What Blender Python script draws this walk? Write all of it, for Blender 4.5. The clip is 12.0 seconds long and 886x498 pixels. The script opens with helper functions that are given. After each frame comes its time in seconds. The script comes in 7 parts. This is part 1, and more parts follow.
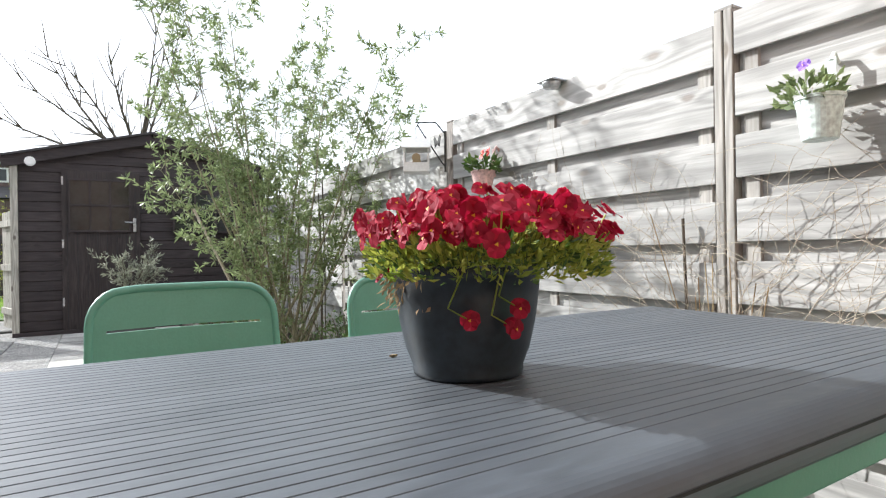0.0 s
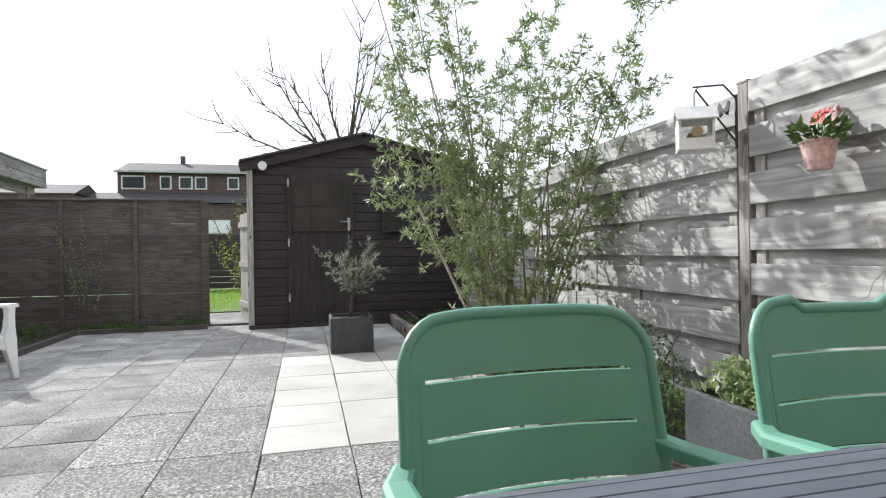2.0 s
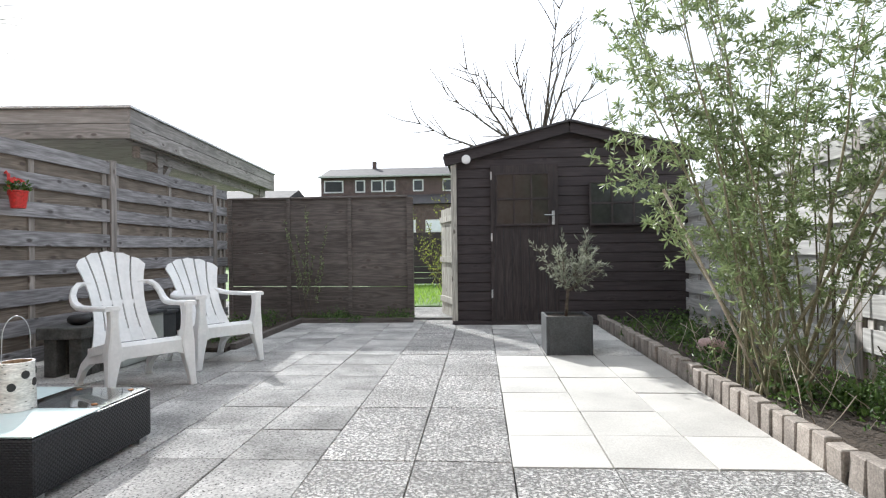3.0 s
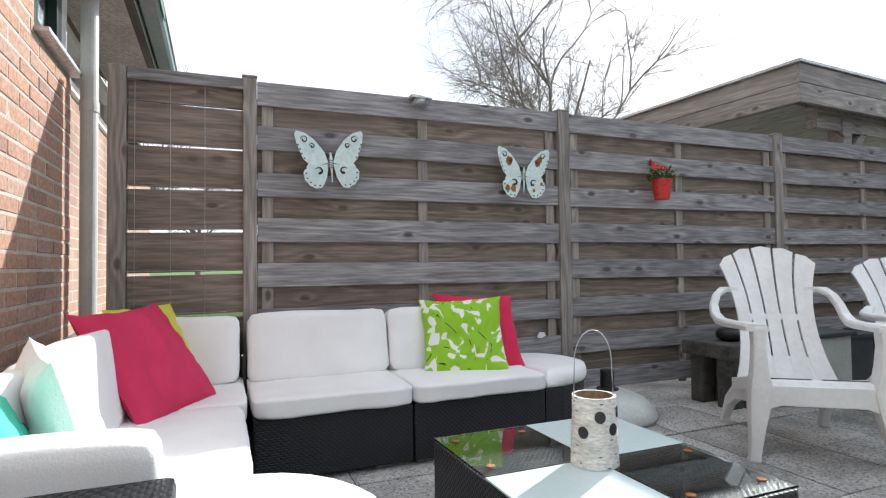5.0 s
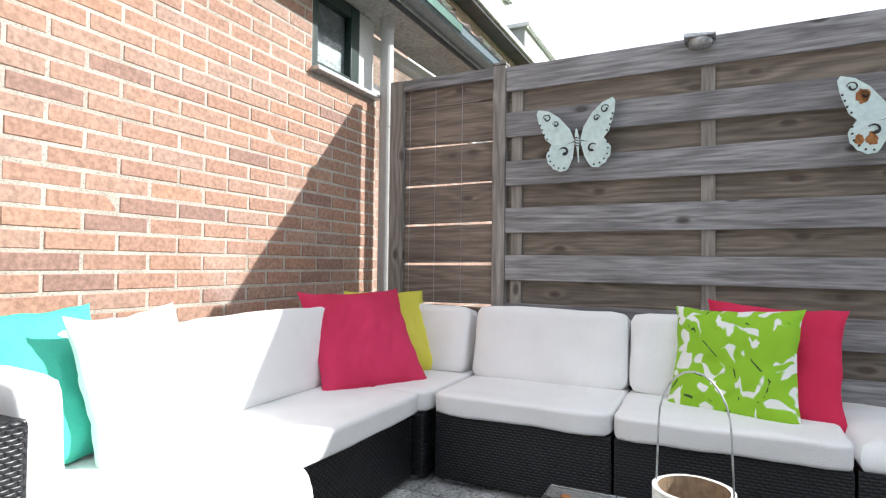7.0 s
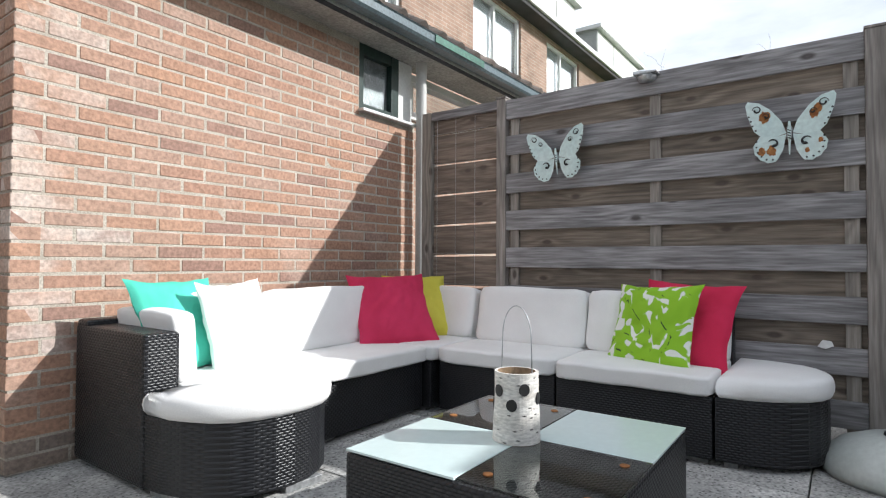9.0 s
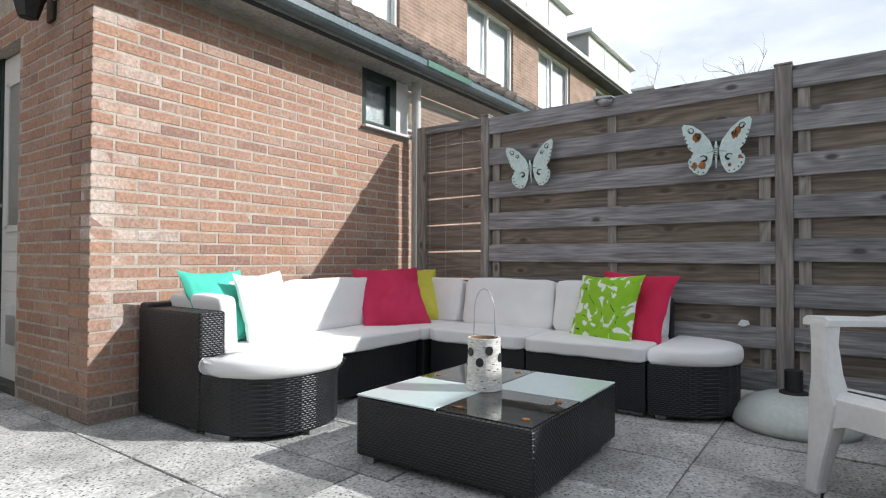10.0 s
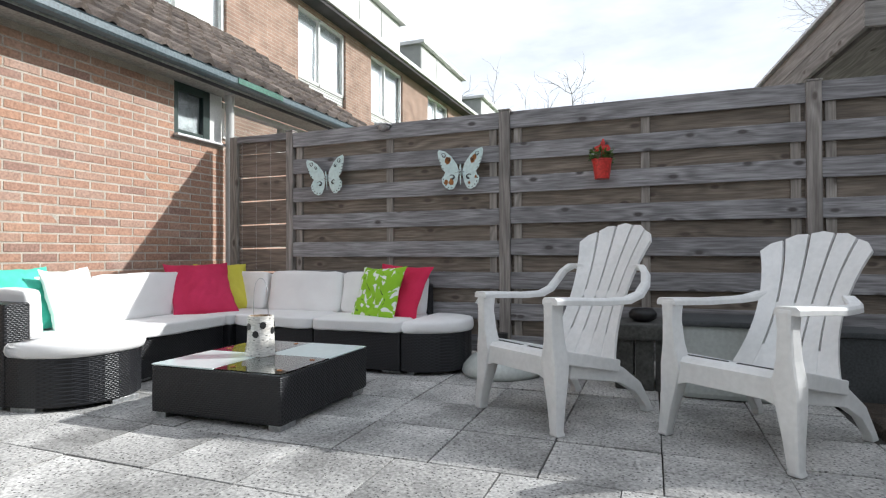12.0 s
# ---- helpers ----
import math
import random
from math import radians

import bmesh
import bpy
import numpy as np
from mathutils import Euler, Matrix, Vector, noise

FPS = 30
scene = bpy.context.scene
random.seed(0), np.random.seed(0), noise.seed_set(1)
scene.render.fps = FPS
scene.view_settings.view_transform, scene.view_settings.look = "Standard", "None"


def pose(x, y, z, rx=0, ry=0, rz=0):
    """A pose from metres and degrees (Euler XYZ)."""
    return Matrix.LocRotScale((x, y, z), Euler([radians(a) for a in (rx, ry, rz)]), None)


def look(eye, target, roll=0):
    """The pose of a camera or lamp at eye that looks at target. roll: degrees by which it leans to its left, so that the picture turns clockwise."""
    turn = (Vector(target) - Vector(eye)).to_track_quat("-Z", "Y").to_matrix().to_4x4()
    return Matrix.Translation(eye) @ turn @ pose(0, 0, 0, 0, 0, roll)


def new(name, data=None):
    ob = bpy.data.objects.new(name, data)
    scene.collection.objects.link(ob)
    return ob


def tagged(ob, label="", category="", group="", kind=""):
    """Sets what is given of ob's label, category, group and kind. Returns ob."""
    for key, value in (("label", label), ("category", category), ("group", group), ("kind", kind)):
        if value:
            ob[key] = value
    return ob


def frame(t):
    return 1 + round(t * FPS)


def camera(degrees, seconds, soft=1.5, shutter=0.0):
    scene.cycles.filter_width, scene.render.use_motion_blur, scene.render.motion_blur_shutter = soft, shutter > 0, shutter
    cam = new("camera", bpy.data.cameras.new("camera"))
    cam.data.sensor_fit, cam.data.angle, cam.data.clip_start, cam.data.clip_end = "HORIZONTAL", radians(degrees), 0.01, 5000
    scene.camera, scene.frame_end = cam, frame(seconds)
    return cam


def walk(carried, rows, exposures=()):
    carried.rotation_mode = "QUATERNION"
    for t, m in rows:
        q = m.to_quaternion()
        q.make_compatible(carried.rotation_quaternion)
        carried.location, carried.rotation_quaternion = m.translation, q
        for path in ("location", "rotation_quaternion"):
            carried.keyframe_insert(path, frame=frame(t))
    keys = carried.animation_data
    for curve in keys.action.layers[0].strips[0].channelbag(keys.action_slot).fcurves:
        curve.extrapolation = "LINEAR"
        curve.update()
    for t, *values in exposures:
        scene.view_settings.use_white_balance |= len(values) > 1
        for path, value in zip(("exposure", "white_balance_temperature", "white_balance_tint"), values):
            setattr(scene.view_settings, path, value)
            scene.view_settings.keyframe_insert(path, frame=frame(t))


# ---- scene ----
cam = camera(77.0, 12.0, soft=1.2)
PATH = [
    (0, (1.046, 1.832, 0.946), (2.094, 3.536, 0.946), -0.9),
    (0.5, (1.043, 1.923, 0.98), (1.886, 3.736, 0.98), -0.9),
    (1, (1.017, 2.084, 0.971), (1.783, 3.931, 0.973), -0.8),
    (1.5, (0.957, 2.308, 0.97), (1.71, 4.161, 0.971), -0.8),
    (2, (0.87, 2.57, 0.968), (1.349, 4.512, 0.968), -0.9),
    (2.5, (0.729, 2.824, 0.94), (0.801, 4.822, 0.946), -0.7),
    (3, (0.52, 2.985, 0.921), (0.387, 4.981, 0.927), -0.7),
    (3.5, (0.454, 3.195, 0.899), (-0.116, 5.112, 0.906), -0.9),
    (3.7, (0.44, 3.295, 0.915), (-0.393, 5.113, 0.921), -1.0),
    (5.3, (-0.183, 4.391, 0.847), (-2.155, 4.719, 0.912), -0.5),
    (5.5, (-0.226, 4.494, 0.838), (-2.225, 4.503, 0.903), -0.4),
    (6, (-0.269, 4.755, 0.812), (-2.23, 4.367, 0.876), 0.5),
    (6.5, (-0.345, 5.006, 0.831), (-2.247, 4.395, 0.89), 0.6),
    (7, (-0.446, 5.294, 0.838), (-2.243, 4.417, 0.891), 0.7),
    (7.2, (-0.44, 5.401, 0.885), (-2.2, 4.451, 0.907), 0.3),
    (8.8, (-0.023, 6.014, 0.797), (-1.657, 4.863, 0.844), 0.2),
    (9, (0.02, 6.065, 0.791), (-1.604, 4.899, 0.839), 0.3),
    (9.5, (0.224, 6.213, 0.809), (-1.404, 5.051, 0.848), 0.2),
    (10, (0.441, 6.433, 0.78), (-1.185, 5.269, 0.816), 0.2),
    (10.5, (0.541, 6.677, 0.822), (-1.076, 5.499, 0.851), 0.1),
    (11, (0.647, 6.902, 0.817), (-0.96, 5.711, 0.842), -0.1),
    (11.5, (0.792, 7.058, 0.804), (-0.943, 6.064, 0.823), -0.0),
    (12, (0.904, 7.18, 0.785), (-0.967, 6.474, 0.802), -0.2),
]
walk(cam, [(t, look(eye, target, roll)) for t, eye, target, roll in PATH],
     exposures=[(t, stops, 6150, 9) for t, stops in ((0.0, 0.84), (0.5, 0.76), (1.0, 0.58), (2.0, 0.54), (2.5, 0.72), (3.7, 0.68),
    (5.3, 0.48), (5.6, 0.52), (6.0, 0.58), (7.2, 0.60), (8.8, 0.22), (10.0, 0.03), (12.0, 0.15))])

# ---- light: hazy spring sun from behind the left-hand neighbour ----
SUN = Vector((-0.825, 1.42, 1.0)).normalized()
world = bpy.data.worlds.new("sky")
scene.world = world
world.use_nodes = True
wn, wl = world.node_tree.nodes, world.node_tree.links
sky = wn.new("ShaderNodeTexSky")
sky.sky_type = "NISHITA"
sky.sun_disc = False
sky.sun_elevation = math.asin(SUN.z)
sky.sun_rotation = math.atan2(SUN.x, SUN.y)
sky.air_density, sky.dust_density, sky.ozone_density = 1.0, 2.5, 1.0
wc = wn.new("ShaderNodeTexCoord")
wmap = wn.new("ShaderNodeMapping")
wmap.inputs["Scale"].default_value = (1.0, 1.0, 3.2)
wnoise = wn.new("ShaderNodeTexNoise")
wnoise.inputs["Scale"].default_value, wnoise.inputs["Detail"].default_value = 1.8, 7.0
wnoise.inputs["Roughness"].default_value = 0.55
wramp = wn.new("ShaderNodeValToRGB")
wramp.color_ramp.elements[0].position, wramp.color_ramp.elements[1].position = 0.35, 0.64
wramp.color_ramp.elements[0].color = (0.35, 0.35, 0.35, 1)
wmix = wn.new("ShaderNodeMixRGB")
wmix.inputs["Color2"].default_value = (12.2, 12.5, 13.0, 1)
wback = wn["Background"]
wback.inputs["Strength"].default_value = 0.092
wl.new(wc.outputs["Generated"], wmap.inputs["Vector"])
wl.new(wmap.outputs["Vector"], wnoise.inputs["Vector"])
wl.new(wnoise.outputs["Fac"], wramp.inputs["Fac"])
wl.new(wramp.outputs["Color"], wmix.inputs["Fac"])
wl.new(sky.outputs["Color"], wmix.inputs["Color1"])
wl.new(wmix.outputs["Color"], wback.inputs["Color"])
sun = new("sun", bpy.data.lights.new("sun", "SUN"))
sun.data.energy, sun.data.angle, sun.data.color = 4.7, radians(0.55), (1.0, 0.965, 0.91)
sun.matrix_world = look(SUN * 40, (0, 0, 0))


# ---- materials ----
def nodes_of(name):
    m = bpy.data.materials.new(name)
    m.use_nodes = True
    t = m.node_tree
    return m, t.nodes, t.links, t.nodes["Principled BSDF"]


def rgba(c, k=1.0):
    return (c[0] * k, c[1] * k, c[2] * k, 1)


def surface(name, c1, c2, rough=0.7, scale=6.0, fine=60.0, bump=0.15, metal=0.0, stretch=(1, 1, 1), spread=0.0,
            fine_amount=0.35, bump_distance=0.004, sheen=0.0, coat=0.0, speck=None, gaps=False):
    """Two-scale mottled surface: c1 to c2 by broad noise, darkened and roughened by fine noise; spread varies it by piece."""
    m, n, l, b = nodes_of(name)
    tc, mp = n.new("ShaderNodeTexCoord"), n.new("ShaderNodeMapping")
    mp.inputs["Scale"].default_value = stretch
    info = n.new("ShaderNodeObjectInfo")
    off = n.new("ShaderNodeVectorMath")
    off.operation = "MULTIPLY_ADD"
    comb = n.new("ShaderNodeCombineXYZ")
    for k in "XYZ":
        l.new(info.outputs["Random"], comb.inputs[k])
    l.new(comb.outputs[0], off.inputs[0])
    off.inputs[1].default_value = (37.0, 53.0, 71.0)
    l.new(tc.outputs["Object"], off.inputs[2])
    l.new(off.outputs[0], mp.inputs["Vector"])
    big, small = n.new("ShaderNodeTexNoise"), n.new("ShaderNodeTexNoise")
    big.inputs["Scale"].default_value, big.inputs["Detail"].default_value = scale, 4
    small.inputs["Scale"].default_value, small.inputs["Detail"].default_value = fine, 5
    l.new(mp.outputs[0], big.inputs["Vector"])
    l.new(mp.outputs[0], small.inputs["Vector"])
    ramp = n.new("ShaderNodeValToRGB")
    ramp.color_ramp.elements[0].position, ramp.color_ramp.elements[1].position = 0.32, 0.68
    ramp.color_ramp.elements[0].color, ramp.color_ramp.elements[1].color = rgba(c1), rgba(c2)
    l.new(big.outputs["Fac"], ramp.inputs["Fac"])
    hsv = n.new("ShaderNodeHueSaturation")
    val = n.new("ShaderNodeMapRange")
    val.inputs["From Min"].default_value, val.inputs["From Max"].default_value = 0.3, 0.7
    val.inputs["To Min"].default_value, val.inputs["To Max"].default_value = 1 - fine_amount, 1 + fine_amount * 0.6
    l.new(small.outputs["Fac"], val.inputs["Value"])
    mul = n.new("ShaderNodeMath")
    mul.operation = "MULTIPLY"
    rv = n.new("ShaderNodeMapRange")
    rv.inputs["To Min"].default_value, rv.inputs["To Max"].default_value = 1 - spread, 1 + spread
    l.new(info.outputs["Random"], rv.inputs["Value"])
    l.new(val.outputs[0], mul.inputs[0])
    l.new(rv.outputs[0], mul.inputs[1])
    l.new(mul.outputs[0], hsv.inputs["Value"])
    l.new(ramp.outputs["Color"], hsv.inputs["Color"])
    last = hsv.outputs["Color"]
    if speck:
        vor = n.new("ShaderNodeTexVoronoi")
        vor.inputs["Scale"].default_value = speck[1]
        l.new(mp.outputs[0], vor.inputs["Vector"])
        sr = n.new("ShaderNodeValToRGB")
        sr.color_ramp.elements[0].position, sr.color_ramp.elements[1].position = speck[2], speck[2] + 0.12
        ends = ((0, 0, 0, 1), (1, 1, 1, 1)) if gaps else ((1, 1, 1, 1), (0, 0, 0, 1))
        sr.color_ramp.elements[0].color, sr.color_ramp.elements[1].color = ends
        l.new(vor.outputs["Distance"], sr.inputs["Fac"])
        mx = n.new("ShaderNodeMixRGB")
        mx.inputs["Color2"].default_value = rgba(speck[0])
        l.new(sr.outputs["Color"], mx.inputs["Fac"])
        l.new(last, mx.inputs["Color1"])
        last = mx.outputs["Color"]
    l.new(last, b.inputs["Base Color"])
    rr = n.new("ShaderNodeMapRange")
    rr.inputs["To Min"].default_value, rr.inputs["To Max"].default_value = max(0.02, rough - 0.12), min(1, rough + 0.12)
    l.new(small.outputs["Fac"], rr.inputs["Value"])
    l.new(rr.outputs[0], b.inputs["Roughness"])
    b.inputs["Metallic"].default_value = metal
    b.inputs["Sheen Weight"].default_value = sheen
    b.inputs["Coat Weight"].default_value = coat
    bp = n.new("ShaderNodeBump")
    bp.inputs["Strength"].default_value, bp.inputs["Distance"].default_value = bump, bump_distance
    l.new(small.outputs["Fac"], bp.inputs["Height"])
    if speck:
        relief = n.new("ShaderNodeMath")
        relief.operation = "SUBTRACT"
        l.new(small.outputs["Fac"], relief.inputs[0])
        l.new(sr.outputs["Color"], relief.inputs[1])
        l.new(relief.outputs[0], bp.inputs["Height"])
    l.new(bp.outputs[0], b.inputs["Normal"])
    return m


def timber(name, c1, c2, axis, rough=0.75, spread=0.12, knot=(0.08, 0.06, 0.05), ring=1.0, green=0.0):
    """Sawn softwood with grain along an axis, knots, weather streaks and a slight per-board shade."""
    m, n, l, b = nodes_of(name)
    tc, mp = n.new("ShaderNodeTexCoord"), n.new("ShaderNodeMapping")
    long, across = 0.06, 1.0
    mp.inputs["Scale"].default_value = [long if k == axis else across for k in "xyz"]
    info, comb, off = n.new("ShaderNodeObjectInfo"), n.new("ShaderNodeCombineXYZ"), n.new("ShaderNodeVectorMath")
    off.operation = "MULTIPLY_ADD"
    for k in "XYZ":
        l.new(info.outputs["Random"], comb.inputs[k])
    l.new(comb.outputs[0], off.inputs[0])
    off.inputs[1].default_value = (31.0, 47.0, 63.0)
    l.new(tc.outputs["Object"], off.inputs[2])
    l.new(off.outputs[0], mp.inputs["Vector"])
    warp = n.new("ShaderNodeTexNoise")
    warp.inputs["Scale"].default_value, warp.inputs["Detail"].default_value = 5.0, 2
    l.new(mp.outputs[0], warp.inputs["Vector"])
    knots = n.new("ShaderNodeTexVoronoi")
    kmap = n.new("ShaderNodeMapping")
    kmap.inputs["Scale"].default_value = (2.3, 4.6, 1.0)
    ksep, kcomb, kadd2 = n.new("ShaderNodeSeparateXYZ"), n.new("ShaderNodeCombineXYZ"), n.new("ShaderNodeMath")
    l.new(off.outputs[0], ksep.inputs[0])
    others = [k for k in "XYZ" if k != axis.upper()]
    l.new(ksep.outputs[others[0]], kadd2.inputs[0])
    l.new(ksep.outputs[others[1]], kadd2.inputs[1])
    l.new(ksep.outputs[axis.upper()], kcomb.inputs["X"])
    l.new(kadd2.outputs[0], kcomb.inputs["Y"])
    l.new(kcomb.outputs[0], kmap.inputs["Vector"])
    knots.voronoi_dimensions = "2D"
    l.new(kmap.outputs[0], knots.inputs["Vector"])
    knots.inputs["Scale"].default_value = 1.0
    grain = n.new("ShaderNodeTexNoise")
    grain.inputs["Scale"].default_value, grain.inputs["Detail"].default_value = 105.0, 6
    grain.inputs["Distortion"].default_value = 0.25
    l.new(mp.outputs[0], grain.inputs["Vector"])
    rings = n.new("ShaderNodeMath")
    rings.operation = "SINE"
    rsum = n.new("ShaderNodeMath")
    rsum.operation = "MULTIPLY_ADD"
    l.new(warp.outputs["Fac"], rsum.inputs[0])
    rsum.inputs[1].default_value = 75.0 * ring
    kpow = n.new("ShaderNodeMath")
    kpow.operation = "DIVIDE"
    kpow.inputs[0].default_value = 2.2
    kadd = n.new("ShaderNodeMath")
    kadd.operation = "ADD"
    kadd.inputs[1].default_value = 0.16
    l.new(knots.outputs["Distance"], kadd.inputs[0])
    l.new(kadd.outputs[0], kpow.inputs[1])
    l.new(kpow.outputs[0], rsum.inputs[2])
    l.new(rsum.outputs[0], rings.inputs[0])
    rm = n.new("ShaderNodeMapRange")
    rm.inputs["From Min"].default_value = -1
    rm.inputs["To Min"].default_value, rm.inputs["To Max"].default_value = 0.76, 1.08
    l.new(rings.outputs[0], rm.inputs["Value"])
    ramp = n.new("ShaderNodeValToRGB")
    ramp.color_ramp.elements[0].position, ramp.color_ramp.elements[1].position = 0.33, 0.67
    ramp.color_ramp.elements[0].color, ramp.color_ramp.elements[1].color = rgba(c1), rgba(c2)
    l.new(grain.outputs["Fac"], ramp.inputs["Fac"])
    stain = n.new("ShaderNodeTexNoise")
    stain.inputs["Scale"].default_value, stain.inputs["Detail"].default_value = 2.3, 4
    l.new(off.outputs[0], stain.inputs["Vector"])
    sm = n.new("ShaderNodeMapRange")
    sm.inputs["From Min"].default_value, sm.inputs["From Max"].default_value = 0.3, 0.7
    sm.inputs["To Min"].default_value, sm.inputs["To Max"].default_value = 0.80, 1.12
    l.new(stain.outputs["Fac"], sm.inputs["Value"])
    rv = n.new("ShaderNodeMapRange")
    rv.inputs["To Min"].default_value, rv.inputs["To Max"].default_value = 1 - spread, 1 + spread
    l.new(info.outputs["Random"], rv.inputs["Value"])
    m1, m2 = n.new("ShaderNodeMath"), n.new("ShaderNodeMath")
    m1.operation = m2.operation = "MULTIPLY"
    l.new(rm.outputs[0], m1.inputs[0])
    l.new(sm.outputs[0], m1.inputs[1])
    l.new(m1.outputs[0], m2.inputs[0])
    l.new(rv.outputs[0], m2.inputs[1])
    hsv = n.new("ShaderNodeHueSaturation")
    l.new(m2.outputs[0], hsv.inputs["Value"])
    l.new(ramp.outputs["Color"], hsv.inputs["Color"])
    kr = n.new("ShaderNodeValToRGB")
    kr.color_ramp.elements[0].position, kr.color_ramp.elements[1].position = 0.04, 0.085
    kr.color_ramp.elements[0].color, kr.color_ramp.elements[1].color = (0.8, 0.8, 0.8, 1), (0, 0, 0, 1)
    l.new(knots.outputs["Distance"], kr.inputs["Fac"])
    mx = n.new("ShaderNodeMixRGB")
    mx.inputs["Color2"].default_value = rgba(knot)
    l.new(kr.outputs["Color"], mx.inputs["Fac"])
    l.new(hsv.outputs["Color"], mx.inputs["Color1"])
    l.new(mx.outputs["Color"], b.inputs["Base Color"])
    b.inputs["Roughness"].default_value = rough
    bp = n.new("ShaderNodeBump")
    bp.inputs["Strength"].default_value, bp.inputs["Distance"].default_value = 0.35, 0.003
    l.new(grain.outputs["Fac"], bp.inputs["Height"])
    l.new(bp.outputs[0], b.inputs["Normal"])
    return m


def leafy(name, c1, c2, rough=0.55, trans=0.25, island=True):
    """Leaves or petals: colour differs from leaf to leaf, some light shines through."""
    m, n, l, b = nodes_of(name)
    geo = n.new("ShaderNodeNewGeometry")
    ramp = n.new("ShaderNodeValToRGB")
    ramp.color_ramp.elements[0].color, ramp.color_ramp.elements[1].color = rgba(c1), rgba(c2)
    l.new(geo.outputs["Random Per Island"], ramp.inputs["Fac"])
    l.new(ramp.outputs["Color"], b.inputs["Base Color"])
    b.inputs["Roughness"].default_value = rough
    out = n["Material Output"]
    tr = n.new("ShaderNodeBsdfTranslucent")
    l.new(ramp.outputs["Color"], tr.inputs["Color"])
    mix = n.new("ShaderNodeMixShader")
    mix.inputs["Fac"].default_value = trans
    l.new(b.outputs[0], mix.inputs[1])
    l.new(tr.outputs[0], mix.inputs[2])
    l.new(mix.outputs[0], out.inputs["Surface"])
    return m


def glassy(name, tint, rough=0.02, alpha=0.25):
    """A window pane: clear reflecting sheet that lets part of the light through."""
    m, n, l, b = nodes_of(name)
    b.inputs["Base Color"].default_value = rgba(tint)
    b.inputs["Roughness"].default_value = rough
    b.inputs["IOR"].default_value = 1.5
    b.inputs["Transmission Weight"].default_value = 1.0 - alpha
    return m


def wicker(name, axis_u="x"):
    """Flat black plastic weave: strands over and under, hollows shaded in the colour, with a dull gloss."""
    m, n, l, b = nodes_of(name)
    tc = n.new("ShaderNodeTexCoord")
    sep, comb = n.new("ShaderNodeSeparateXYZ"), n.new("ShaderNodeCombineXYZ")
    l.new(tc.outputs["Object"], sep.inputs[0])
    add = n.new("ShaderNodeMath")
    add.operation = "ADD"
    l.new(sep.outputs["X"], add.inputs[0])
    l.new(sep.outputs["Y"], add.inputs[1])
    l.new(add.outputs[0], comb.inputs["X"])
    l.new(sep.outputs["Z"], comb.inputs["Y"])
    flat, facing, up_face, pick = n.new("ShaderNodeCombineXYZ"), n.new("ShaderNodeSeparateXYZ"), n.new("ShaderNodeMath"), n.new("ShaderNodeMixRGB")
    l.new(sep.outputs["X"], flat.inputs["X"])
    l.new(sep.outputs["Y"], flat.inputs["Y"])
    l.new(tc.outputs["Normal"], facing.inputs[0])
    up_face.operation = "GREATER_THAN"
    up_face.inputs[1].default_value = 0.6
    l.new(facing.outputs["Z"], up_face.inputs[0])
    l.new(up_face.outputs[0], pick.inputs["Fac"])
    l.new(comb.outputs[0], pick.inputs["Color1"])
    l.new(flat.outputs[0], pick.inputs["Color2"])
    def calc(op, x, y=None):
        nd = n.new("ShaderNodeMath")
        nd.operation = op
        for k, v in enumerate((x, y)):
            if isinstance(v, (int, float)):
                nd.inputs[k].default_value = v
            elif v is not None:
                l.new(v, nd.inputs[k])
        return nd.outputs[0]

    uv = n.new("ShaderNodeSeparateXYZ")
    l.new(pick.outputs[0], uv.inputs[0])
    row = calc("DIVIDE", uv.outputs["Y"], 0.0098)
    shift = calc("MULTIPLY", calc("FLOORED_MODULO", calc("FLOOR", row), 2.0), 0.5)
    along = calc("FRACT", calc("ADD", calc("DIVIDE", uv.outputs["X"], 0.022), shift))
    across = calc("FRACT", row)
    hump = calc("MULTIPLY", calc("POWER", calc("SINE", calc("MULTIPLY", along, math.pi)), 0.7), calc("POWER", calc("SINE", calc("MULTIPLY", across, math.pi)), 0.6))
    # colour follows the strand height: shade between strands is painted in
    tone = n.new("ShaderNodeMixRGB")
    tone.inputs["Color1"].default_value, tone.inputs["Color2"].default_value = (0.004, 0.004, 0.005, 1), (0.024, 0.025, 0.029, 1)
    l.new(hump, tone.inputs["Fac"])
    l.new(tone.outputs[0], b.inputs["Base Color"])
    bp = n.new("ShaderNodeBump")
    bp.inputs["Strength"].default_value, bp.inputs["Distance"].default_value = 0.6, 0.004
    l.new(hump, bp.inputs["Height"])
    l.new(bp.outputs[0], b.inputs["Normal"])
    b.inputs["Roughness"].default_value = 0.34
    b.inputs["Specular IOR Level"].default_value = 0.42
    return m


